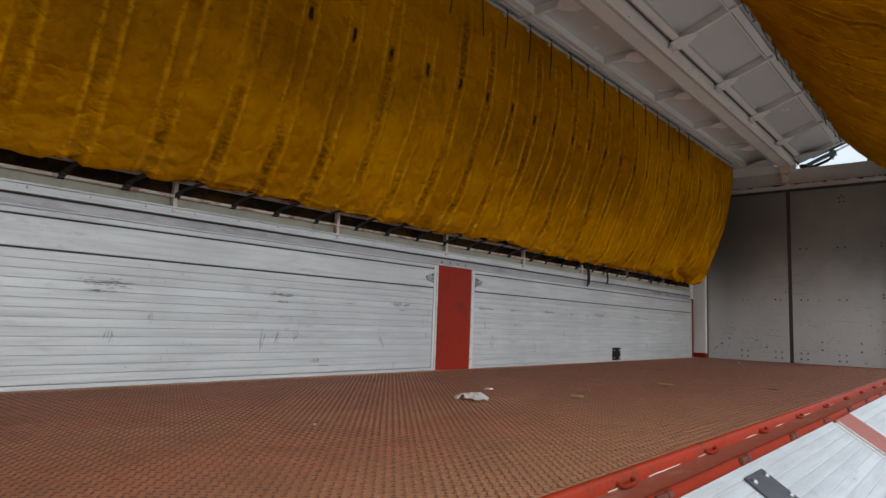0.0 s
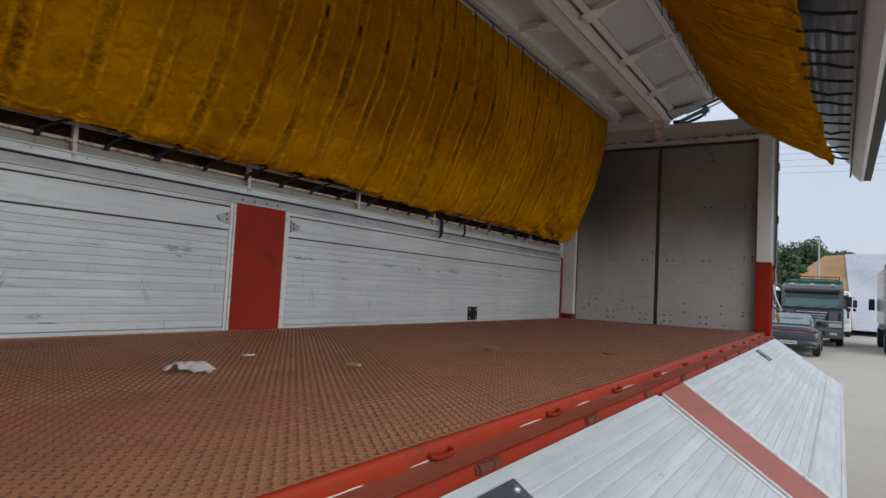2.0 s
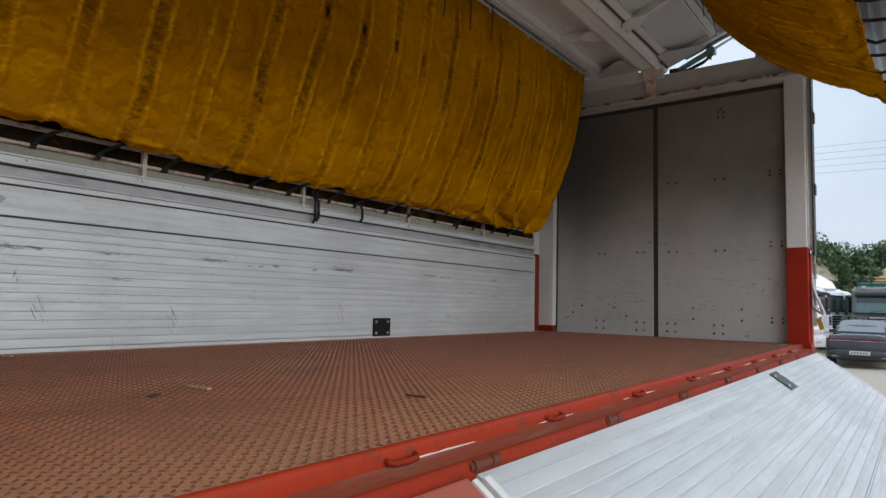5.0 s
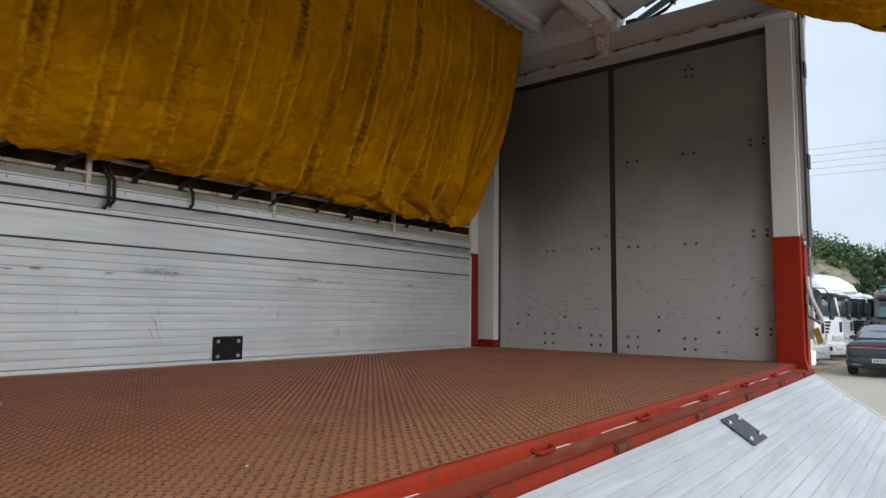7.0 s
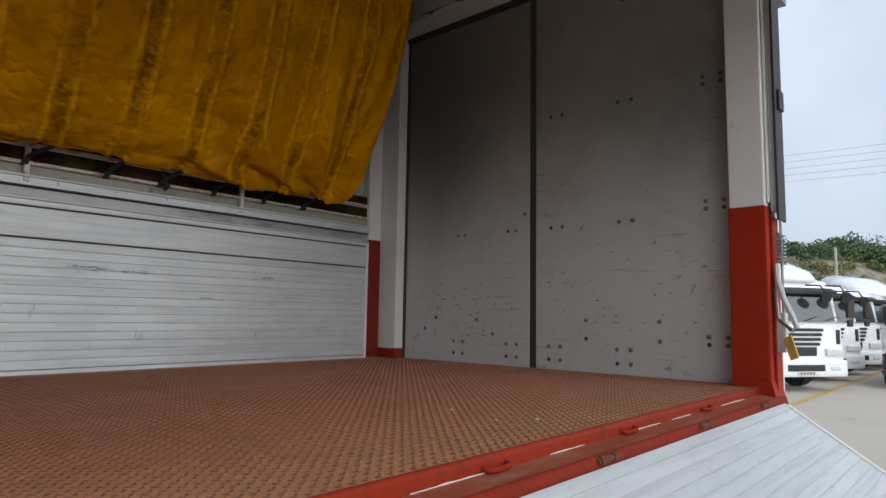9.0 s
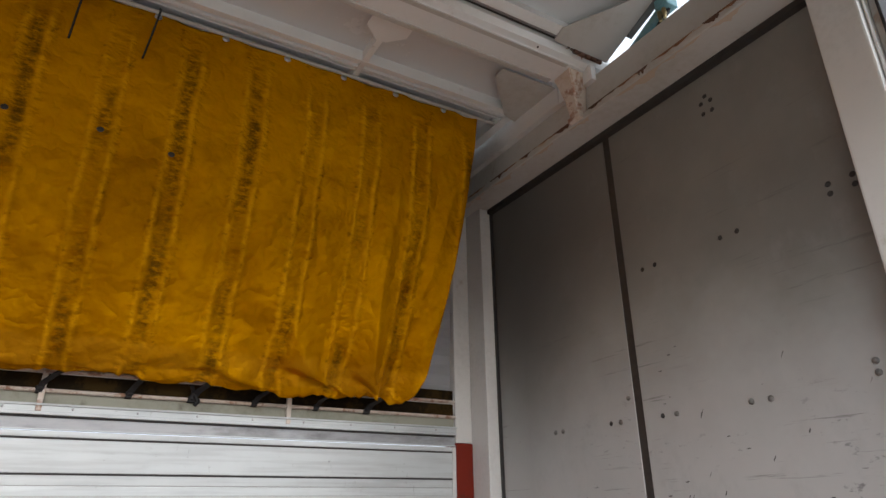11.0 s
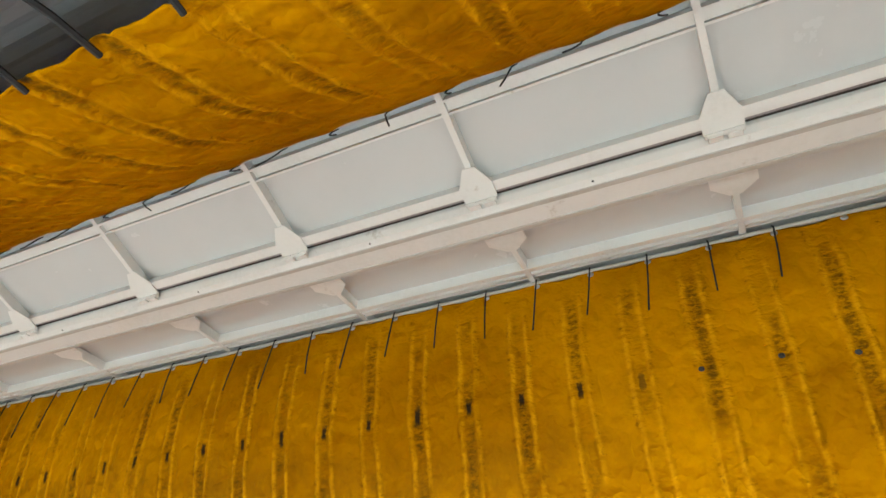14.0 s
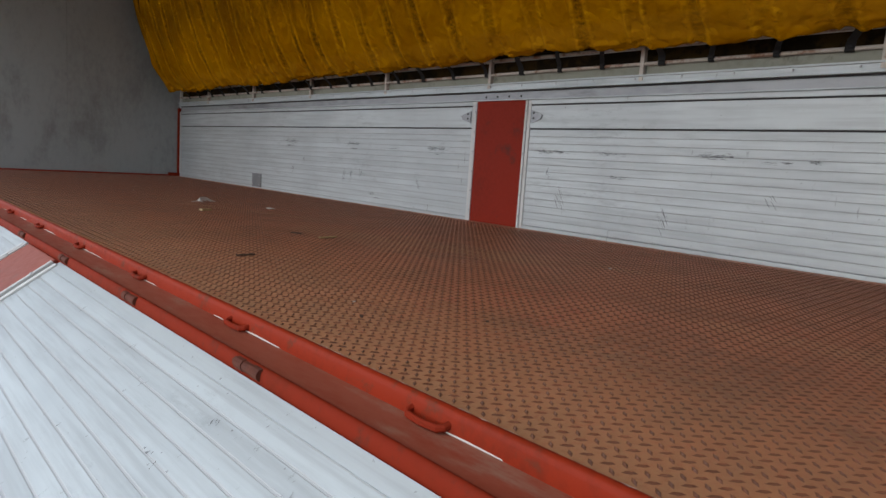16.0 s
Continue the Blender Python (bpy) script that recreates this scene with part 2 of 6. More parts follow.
    hatch = ramp(nt, noise_node(nt, v, 30, 6, 0.75, (1, 0.7, 1.7)), 0.36, 0.62)
    soot = math_node(nt, "MULTIPLY", math_node(nt, "MULTIPLY", inside, patch), hatch)
    col = blend(nt, math_node(nt, "MULTIPLY", soot, 0.76), col, (0.045, 0.024, 0.004))
    # grimy crumple shadows of dirt beside the welds
    side = math_node(nt, "SUBTRACT", 1.0, ramp(nt, math_node(nt, "ABSOLUTE", math_node(nt, "SUBTRACT", rag, 0.19), 0), 0.02, 0.07))
    dirt = math_node(nt, "MULTIPLY", side, ramp(nt, noise_node(nt, v, 24, 6, 0.75, (1, 0.8, 1.5)), 0.54, 0.66))
    col = blend(nt, math_node(nt, "MULTIPLY", dirt, 0.6), col, (0.13, 0.055, 0.003))
    # black rub marks at one height, one on each strap
    high = math_node(nt, "ABSOLUTE", math_node(nt, "SUBTRACT", sep.outputs[2], 3.245), 0)
    high = math_node(nt, "ADD", high, math_node(nt, "MULTIPLY", math_node(nt, "SUBTRACT", mid, 0.5), 0.10))
    spot = math_node(nt, "MULTIPLY", math_node(nt, "SUBTRACT", 1.0, ramp(nt, high, 0.018, 0.050)), math_node(nt, "SUBTRACT", 1.0, ramp(nt, rag, 0.030, 0.060)))
    spot = math_node(nt, "MULTIPLY", spot, math_node(nt, "SUBTRACT", 1.0, ramp(nt, sep.outputs[1], 5.2, 6.2)))
    col = blend(nt, math_node(nt, "MULTIPLY", spot, 0.95), col, (0.018, 0.014, 0.008))
    # worn: fold highlights of the lower hem, painted in as paler cloth
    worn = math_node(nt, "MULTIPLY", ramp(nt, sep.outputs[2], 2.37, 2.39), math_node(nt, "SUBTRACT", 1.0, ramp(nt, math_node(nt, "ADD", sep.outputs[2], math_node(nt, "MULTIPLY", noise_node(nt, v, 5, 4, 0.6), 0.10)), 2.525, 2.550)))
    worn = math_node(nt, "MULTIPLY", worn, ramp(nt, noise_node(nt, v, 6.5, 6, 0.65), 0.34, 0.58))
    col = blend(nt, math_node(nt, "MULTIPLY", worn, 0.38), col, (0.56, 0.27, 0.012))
    nt.links.new(col, p.inputs["Base Color"])
    nt.links.new(math_node(nt, "ADD", 0.24, math_node(nt, "MULTIPLY", mid, 0.28)), p.inputs["Roughness"])
    p.inputs["Specular IOR Level"].default_value = 0.0
    p.inputs["Metallic"].default_value = 0.20
    p.inputs["Specular Tint"].default_value = (0.85, 0.52, 0.06, 1)

    def crease(scale, stretch):
        n = noise_node(nt, v, scale, 3, 0.5, stretch)
        return math_node(nt, "ABSOLUTE", math_node(nt, "SUBTRACT", n, 0.5), 0)

    # relief in metres: slack creases, fine puckers on the straps, raised welds
    wr = math_node(nt, "ADD", math_node(nt, "MULTIPLY", crease(3.2, (1, 1.2, 0.9)), 0.075), math_node(nt, "MULTIPLY", crease(7, (1, 0.9, 1.1)), 0.040))
    near_band = math_node(nt, "SUBTRACT", 1.0, ramp(nt, off, 0.17, 0.33))
    pucker = math_node(nt, "ADD", math_node(nt, "MULTIPLY", crease(11, (1, 0.7, 1.5)), 0.030), math_node(nt, "MULTIPLY", crease(28, (1, 0.8, 1.4)), 0.008))
    wr = math_node(nt, "ADD", wr, math_node(nt, "MULTIPLY", pucker, near_band))
    wr = math_node(nt, "ADD", wr, math_node(nt, "MULTIPLY", weld, 0.0014))
    wr = math_node(nt, "ADD", wr, math_node(nt, "MULTIPLY", noise_node(nt, v, 60, 5, 0.7), 0.0008))
    bump(nt, p, wr, 1.0, 1.0)
    return m


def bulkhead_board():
    """Grey-white painted board with soot, painted-in light and shade, scrapes and rust runs."""
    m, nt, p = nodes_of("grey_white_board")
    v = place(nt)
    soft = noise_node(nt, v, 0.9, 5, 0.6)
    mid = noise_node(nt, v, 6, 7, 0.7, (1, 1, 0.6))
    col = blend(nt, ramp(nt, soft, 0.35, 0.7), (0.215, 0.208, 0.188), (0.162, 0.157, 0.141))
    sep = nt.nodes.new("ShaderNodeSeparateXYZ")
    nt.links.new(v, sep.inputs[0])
    # rubbed lower belt, with the light that falls there painted in
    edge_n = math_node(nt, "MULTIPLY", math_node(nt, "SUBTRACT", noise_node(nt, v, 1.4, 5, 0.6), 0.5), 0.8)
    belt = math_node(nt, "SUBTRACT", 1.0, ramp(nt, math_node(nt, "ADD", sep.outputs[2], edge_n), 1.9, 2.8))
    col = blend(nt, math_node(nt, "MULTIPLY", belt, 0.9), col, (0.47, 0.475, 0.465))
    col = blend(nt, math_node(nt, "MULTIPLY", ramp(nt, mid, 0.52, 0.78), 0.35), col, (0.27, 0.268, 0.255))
    # soot on one board's upper part, with the tarpaulin's shade painted in
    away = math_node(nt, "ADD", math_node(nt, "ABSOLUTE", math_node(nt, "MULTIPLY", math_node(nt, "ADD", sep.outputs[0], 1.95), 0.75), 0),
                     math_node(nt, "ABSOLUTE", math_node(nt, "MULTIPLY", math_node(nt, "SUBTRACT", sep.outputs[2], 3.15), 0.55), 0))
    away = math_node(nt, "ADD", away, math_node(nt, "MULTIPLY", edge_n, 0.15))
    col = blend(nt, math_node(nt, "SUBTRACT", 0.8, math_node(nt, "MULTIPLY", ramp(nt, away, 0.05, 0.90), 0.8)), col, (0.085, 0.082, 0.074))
    # cargo scrapes, mostly low on the boards
    low = math_node(nt, "SUBTRACT", 1.0, math_node(nt, "MULTIPLY", ramp(nt, sep.outputs[2], 1.75, 2.35), 0.9))
    band = math_node(nt, "MULTIPLY", ramp(nt, noise_node(nt, v, 2.1, 4, 0.6, (1, 1, 1.5)), 0.44, 0.60), low)
    chips = ramp(nt, noise_node(nt, v, 24, 6, 0.75, (0.75, 1, 1.5)), 0.60, 0.66)
    col = blend(nt, math_node(nt, "MULTIPLY", math_node(nt, "MULTIPLY", band, chips), 0.85), col, (0.05, 0.05, 0.055))
    rub = math_node(nt, "MULTIPLY", ramp(nt, noise_node(nt, v, 9, 7, 0.75, (0.22, 1, 6)), 0.585, 0.66), ramp(nt, noise_node(nt, v, 1.9, 3), 0.44, 0.56))
    col = blend(nt, math_node(nt, "MULTIPLY", rub, 0.6), col, (0.11, 0.105, 0.10))
    nt.links.new(col, p.inputs["Base Color"])
    nt.links.new(math_node(nt, "ADD", 0.45, math_node(nt, "MULTIPLY", mid, 0.2)), p.inputs["Roughness"])
    bump(nt, p, math_node(nt, "ADD", mid, soft), 0.12, 0.004)
    return m


ALU = aluminium_sheet()
TREAD = tread_plate()
BARS = tread_bars()
GRIME = plain("floor_grime", (0.20, 0.082, 0.045), 0.8)
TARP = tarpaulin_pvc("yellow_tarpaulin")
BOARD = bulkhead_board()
RED = surface("red_paint", (0.27, 0.019, 0.006), (0.20, 0.016, 0.006), 0.55, 0.0, 50, 2.5, dirt=(0.10, 0.03, 0.02),
              dirt_at=(0.58, 0.74), dirt_scale=5, relief=0.06, gloss=0.15)
# darker, dirty copy of the red, with the closed-side posts' shade painted in
SHADED_RED = surface("dirty_shaded_red_paint", (0.17, 0.016, 0.007), (0.11, 0.014, 0.007), 0.5, 0.0, 50, 3, dirt=(0.05, 0.02, 0.015), dirt_at=(0.52, 0.72), dirt_scale=6, relief=0.1, gloss=0.2)
RED_DULL = surface("faded_red_paint", (0.31, 0.085, 0.058), (0.23, 0.065, 0.045), 0.5, 0.0, 40, 3, dirt=(0.2, 0.10, 0.08), relief=0.1, gloss=0.25)
CHANNEL = surface("dirty_red_channel", (0.255, 0.066, 0.038), (0.225, 0.038, 0.018), 0.5, 0.0, 60, 9, dirt=(0.28, 0.165, 0.115), dirt_at=(0.50, 0.68), dirt_scale=11, relief=0.3, gloss=0.2, stretch=(1, 0.25, 1))
WHITE = surface("aged_white_paint", (0.62, 0.615, 0.595), (0.51, 0.505, 0.485), 0.42, 0.0, 40, 2, dirt=(0.36, 0.30, 0.24), dirt_at=(0.62, 0.78), relief=0.08)
CREAM = surface("rust_stained_cream_paint", (0.46, 0.455, 0.43), (0.38, 0.355, 0.31), 0.45, 0.0, 30, 3, dirt=(0.27, 0.155, 0.085), dirt_at=(0.60, 0.80), dirt_scale=7, relief=0.15)
ROOF_SKIN = surface("white_roof_skin", (0.555, 0.578, 0.585), (0.50, 0.522, 0.53), 0.24, 0.0, 3, 0.8, dirt=(0.38, 0.36, 0.33), dirt_at=(0.66, 0.85), dirt_scale=1.3, relief=0.0)
ROOF_WHITE = surface("aged_roof_white_paint", (0.68, 0.69, 0.68), (0.60, 0.61, 0.595), 0.42, 0.0, 40, 2, dirt=(0.30, 0.25, 0.20), dirt_at=(0.62, 0.78), relief=0.08)
REAR_SKIN = surface("pale_grey_rear_paint", (0.35, 0.38, 0.375), (0.255, 0.275, 0.27), 0.40, 0.0, 25, 1.1, dirt=(0.20, 0.21, 0.20), dirt_at=(0.50, 0.72), dirt_scale=2.5, relief=0.10, stretch=(1, 1, 0.5))
WING_METAL = surface("dull_wing_sheet", (0.42, 0.43, 0.45), (0.33, 0.34, 0.36), 0.36, 0.5, 30, 2, relief=0.1, stretch=(1, 0.2, 1))
DARK = plain("dark_seal_rubber", (0.03, 0.028, 0.027), 0.7)
SEAM = surface("dark_seam_strip", (0.036, 0.030, 0.025), (0.020, 0.017, 0.015), 0.6, 0.0, 40, 5, relief=0.2)
STEEL = surface("grey_steel", (0.30, 0.30, 0.31), (0.22, 0.22, 0.23), 0.42, 0.7, 40, 5, relief=0.1)
PLATE = surface("dark_rubber_plate", (0.055, 0.058, 0.063), (0.085, 0.088, 0.092), 0.5, 0.3, 60, 6, relief=0.1)
BLACK_PLATE = surface("black_rubber_plate", (0.005, 0.005, 0.0055), (0.009, 0.009, 0.010), 0.6, 0.0, 60, 6, relief=0.1, gloss=0.2)
RUSTY_CREAM = surface("rusty_cream_paint", (0.58, 0.52, 0.46), (0.46, 0.34, 0.25), 0.5, 0.0, 30, 5, dirt=(0.24, 0.085, 0.03), dirt_at=(0.49, 0.62), dirt_scale=13, relief=0.25)
HINGE_RED = surface("dirty_red_hinge_paint", (0.22, 0.022, 0.008), (0.15, 0.022, 0.009), 0.65, 0.0, 55, 4, dirt=(0.10, 0.030, 0.018), dirt_at=(0.54, 0.72), dirt_scale=22, relief=0.25, gloss=0.08)
KNUCKLE = surface("rusty_red_brown_hinge", (0.115, 0.034, 0.020), (0.07, 0.026, 0.018), 0.65, 0.0, 70, 12, relief=0.3, gloss=0.15)
DARK_STEEL = plain("dark_bolt_steel", (0.05, 0.048, 0.046), 0.5, 0.3)
BOARD_BOLT = plain("painted_bolt_head", (0.16, 0.155, 0.145), 0.35, 0.3)
DENT = plain("bare_scrape", (0.105, 0.10, 0.095), 0.6)
BOLT = plain("bright_bolt", (0.45, 0.45, 0.46), 0.35, 0.8)
BLACK_STRAP = plain("black_strap", (0.012, 0.012, 0.013), 0.75)
RUST = surface("rust_patch", (0.10, 0.045, 0.025), (0.05, 0.03, 0.02), 0.8, 0.0, 60, 8, relief=0.3)
RAIL_RED = surface("chipped_orange_red_paint", (0.285, 0.027, 0.008), (0.185, 0.023, 0.009), 0.5, 0.0, 55, 4, dirt=(0.13, 0.040, 0.020),
                   dirt_at=(0.55, 0.68), dirt_scale=16, relief=0.3, gloss=0.12)
PALE_LINING = surface("grey_olive_lining", (0.30, 0.295, 0.235), (0.20, 0.19, 0.145), 0.6, 0.0, 30, 4, dirt=(0.10, 0.085, 0.06), dirt_at=(0.55, 0.72), dirt_scale=7, relief=0.1)
# the shade under the tarpaulin's hem is put into this near-black brown
OLIVE = surface("shaded_brown_lining", (0.045, 0.027, 0.009), (0.018, 0.012, 0.006), 0.8, 0.0, 20, 3, dirt=(0.010, 0.008, 0.006), dirt_at=(0.42, 0.54), dirt_scale=5, relief=0.2, gloss=0.04)
GROOVE = surface("grimy_groove", (0.44, 0.45, 0.455), (0.31, 0.314, 0.318), 0.6, 0.2, 40, 2, relief=0.0, stretch=(1, 0.3, 1))
GROOVE_PALE = surface("rain_washed_groove", (0.50, 0.51, 0.515), (0.38, 0.385, 0.39), 0.5, 0.2, 40, 2, relief=0.0, stretch=(1, 0.3, 1))
STRIP = surface("smudged_grey_strip", (0.36, 0.37, 0.385), (0.24, 0.245, 0.26), 0.4, 0.2, 30, 2.5, dirt=(0.14, 0.14, 0.145), dirt_at=(0.48, 0.64), dirt_scale=3, relief=0.1, stretch=(1, 0.3, 1))
SCUFF = plain("rubbed_black_scuff", (0.17, 0.172, 0.175), 0.6)
SCUFF_PALE = plain("rubbed_grey_scuff", (0.36, 0.37, 0.375), 0.5)
ORANGE_LENS = plain("orange_lens", (0.55, 0.07, 0.02), 0.25)
CAP_GREY = surface("grey_moulded_cap", (0.18, 0.176, 0.172), (0.13, 0.128, 0.125), 0.5, 0.0, 30, 3, relief=0.1)
CYL_BLUE = plain("blue_green_cylinder_paint", (0.16, 0.33, 0.36), 0.35, 0.2)
BRASS = plain("dull_brass", (0.36, 0.27, 0.13), 0.4, 0.7)
CHROME = plain("bright_piston_rod", (0.6, 0.6, 0.6), 0.15, 1.0)
RUST_LINE = surface("orange_rust", (0.24, 0.115, 0.052), (0.10, 0.048, 0.028), 0.8, 0.0, 70, 12, relief=0.3)
STAIN = surface("rust_tinted_paint", (0.46, 0.36, 0.27), (0.44, 0.41, 0.37), 0.5, 0.0, 40, 9, relief=0.1)
CHIPPED = plain("chipped_pale_paint", (0.68, 0.47, 0.38), 0.7)
PEEL = surface("peeling_white_sealant", (0.56, 0.50, 0.44), (0.34, 0.22, 0.17), 0.7, 0.0, 80, 12, relief=0.4)
YELLOW_STRAP = plain("yellow_strap", (0.50, 0.33, 0.06), 0.6)
PLASTIC = plain("thin_white_plastic", (0.62, 0.60, 0.55), 0.35)
FILM = plain("dull_clear_film", (0.52, 0.49, 0.46), 0.35)
WOOD = surface("dark_wood_splinter", (0.06, 0.035, 0.025), (0.04, 0.025, 0.02), 0.7, relief=0.2)
STRAW = plain("pale_straw_wood", (0.45, 0.33, 0.16), 0.6)

# ---- mesh helpers ----
def part(name, bm, material, parent=None, label="", smooth=False):
    """One mesh object from a bmesh, under a thing or a part."""
    me = bpy.data.meshes.new(name)
    bm.to_mesh(me)
    bm.free()
    me.materials.append(material)
    if smooth:
        for f in me.polygons:
            f.use_smooth = True
    ob = new(name, me)
    ob.parent = parent
    return tagged(ob, label)


def share(name, me, parent, m=None):
    """Another object on a mesh that exists already."""
    ob = new(name, me)
    ob.parent = parent
    if m is not None:
        ob.matrix_basis = m
    return ob


def thing(name, label, category, group="", kind="", at=(0, 0, 0)):
    ob = new(name)
    ob.location = at
    return tagged(ob, label, category, group, kind)


def box(bm, x0, x1, y0, y1, z0, z1, bevel=0.0):
    b = bmesh.new()
    bmesh.ops.create_cube(b, size=1.0)
    bmesh.ops.scale(b, vec=(x1 - x0, y1 - y0, z1 - z0), verts=b.verts)
    bmesh.ops.translate(b, vec=((x0 + x1) / 2, (y0 + y1) / 2, (z0 + z1) / 2), verts=b.verts)
    if bevel:
        bmesh.ops.bevel(b, geom=list(b.edges), offset=bevel, segments=2, affect="EDGES", profile=0.6)
    join(bm, b)
    return bm


def join(bm, b, m=None):
    me = bpy.data.meshes.new("tmp")
    if m is not None:
        b.transform(m)
    b.to_mesh(me)
    b.free()
    bm.from_mesh(me)
    bpy.data.meshes.remove(me)


def boxed(*args, bevel=0.004):
    return box(bmesh.new(), *args, bevel=bevel)


def rod(bm, a, b, r, n=8, r2=None):
    a, b = Vector(a), Vector(b)
    t = bmesh.new()
    bmesh.ops.create_cone(t, cap_ends=True, segments=n, radius1=r, radius2=r if r2 is None else r2, depth=(b - a).length)
    q = (b - a).to_track_quat("Z", "Y").to_matrix().to_4x4()
    join(bm, t, Matrix.Translation((a + b) / 2) @ q)
    return bm


def tube(bm, pts, r, n=6):
    """A round cord through points."""
    pts = [Vector(p) for p in pts]
    rings = []
    for i, p in enumerate(pts):
        d = (pts[min(i + 1, len(pts) - 1)] - pts[max(i - 1, 0)]).normalized()
        side = d.cross(Vector((0.31, 0.2, 0.93))).normalized()
        up = side.cross(d)
        rings.append([bm.verts.new(p + r * (math.cos(2 * math.pi * k / n) * side + math.sin(2 * math.pi * k / n) * up)) for k in range(n)])
    for a, b in zip(rings, rings[1:]):
        for k in range(n):
            bm.faces.new((a[k], a[(k + 1) % n], b[(k + 1) % n], b[k]))
    bm.faces.new(rings[0][::-1])
    bm.faces.new(rings[-1])
    return bm


def extrude_profile(bm, profile, y0, y1, closed=True, swap=None):
    """A profile in x and z drawn out along y."""
    a = [bm.verts.new((x, y0, z)) for x, z in profile]
    b = [bm.verts.new((x, y1, z)) for x, z in profile]
    n = len(profile)
    for k in range(n if closed else n - 1):
        j = (k + 1) % n
        bm.faces.new((a[k], a[j], b[j], b[k]))
    if closed:
        bm.faces.new(a[::-1])
        bm.faces.new(b)
    bmesh.ops.recalc_face_normals(bm, faces=bm.faces)
    return bm


def plate_poly(bm, pts, thick):
    """A flat plate from a closed outline of points, with a thickness vector."""
    t = Vector(thick)
    a = [bm.verts.new(Vector(p)) for p in pts]
    b = [bm.verts.new(Vector(p) + t) for p in pts]
    n = len(pts)
    bm.faces.new(a)
    bm.faces.new(b[::-1])
    for k in range(n):
        bm.faces.new((a[k], b[k], b[(k + 1) % n], a[(k + 1) % n]))
    bmesh.ops.recalc_face_normals(bm, faces=bm.faces)
    return bm


def dome(r, h, n=8):
    """A rivet head, flat side at z = 0."""
    bm = bmesh.new()
    rings = [[bm.verts.new((q * r * math.cos(2 * math.pi * k / n), q * r * math.sin(2 * math.pi * k / n), z * h)) for k in range(n)]
             for q, z in ((1, 0), (0.85, 0.6), (0.45, 1.0))]
    for a, b in zip(rings, rings[1:]):
        for k in range(n):
            bm.faces.new((a[k], a[(k + 1) % n], b[(k + 1) % n], b[k]))
    bm.faces.new(rings[-1])
    return bm


def mesh_of(name, bm, material):
    me = bpy.data.meshes.new(name)
    bm.to_mesh(me)
    bm.free()
    me.materials.append(material)
    return me


# main sizes, in metres
FLOOR = 1.40
X_FAR, X_NEAR = -2.35, 0.0
Y_REAR, Y_FRONT = -1.97, 8.18
PILLAR0, PILLAR1 = 2.935, 3.36
X_MID = -1.17
BAY0 = 7.242

# ---- floor ----
floor = tagged(part("floor", boxed(X_FAR - 0.02, X_NEAR + 0.003, Y_REAR, 8.44, FLOOR - 0.12, FLOOR, bevel=0), TREAD),
               "worn red-brown chequer-plate truck deck, dusty", "floor", kind="structure")


def tread_mesh():
    """Raised bars in two crossed lattices, each set between the bars of the other."""
    pitch, half_l, half_w, h = 0.0298, 0.0102, 0.0031, 0.0026
    nx, ny = int(2.28 / pitch), int((8.37 - Y_REAR) / pitch)
    gx, gy = np.meshgrid(np.arange(nx), np.arange(ny), indexing="ij")
    ax, ay = (X_NEAR - 0.031 - gx * pitch).ravel(), (Y_REAR + 0.032 + gy * pitch).ravel()
    cx = np.concatenate([ax, ax + pitch / 2])
    cy = np.concatenate([ay, ay + pitch / 2])
    turn = np.concatenate([np.full(len(ax), radians(-45)), np.full(len(ax), radians(45))])
    local = np.array([(-half_l, 0, 0), (0, -half_w, 0), (half_l, 0, 0), (0, half_w, 0), (-half_l * 0.5, 0, h), (half_l * 0.5, 0, h)])
    c, s = np.cos(turn)[:, None], np.sin(turn)[:, None]
    px = cx[:, None] + c * local[:, 0] - s * local[:, 1]
    py = cy[:, None] + s * local[:, 0] + c * local[:, 1]
    pz = np.broadcast_to(FLOOR + local[:, 2], px.shape)
    verts = np.stack([px, py, pz], -1).reshape(-1, 3)
    quads = np.array([(0, 1, 5, 4), (2, 3, 4, 5)])
    tris = np.array([(1, 2, 5), (3, 0, 4)])
    base = (np.arange(len(cx)) * 6)[:, None, None]
    faces = [tuple(f) for f in (base + quads).reshape(-1, 4).tolist()] + [tuple(f) for f in (base + tris).reshape(-1, 3).tolist()]
    me = bpy.data.meshes.new("tread_bars")
    me.from_pydata(verts.tolist(), [], faces)
    me.materials.append(BARS)
    return me


def grime_mesh(me):
    """Dirt packed round the foot of each bar, a thin film on the plate."""
    co = np.empty(len(me.vertices) * 3)
    me.vertices.foreach_get("co", co)
    co = co.reshape(-1, 6, 3)
    ring = co[:, :4]
    mid = ring.mean(axis=1, keepdims=True)
    along = ring[:, 2:3] - ring[:, 0:1]
    along = along / np.linalg.norm(along, axis=2, keepdims=True)
    d = ring - mid
    la = (d * along).sum(axis=2, keepdims=True)
    wide = mid + along * la * 1.06 + (d - along * la) * 1.18
    wide[:, :, 2] = FLOOR + 0.0006
    m2 = bpy.data.meshes.new("packed_dirt")
    m2.from_pydata(wide.reshape(-1, 3).tolist(), [], np.arange(len(co) * 4).reshape(-1, 4).tolist())
    m2.materials.append(GRIME)
    return m2


tread = new("tread_bars", tread_mesh())
dirt = new("packed_dirt", grime_mesh(tread.data))
dirt.parent = floor
tagged(dirt, "dark dirt packed round the tread bars", kind="stuff")
tread.parent = floor
tagged(tread, "raised slanted bars of the chequer plate", kind="stuff")

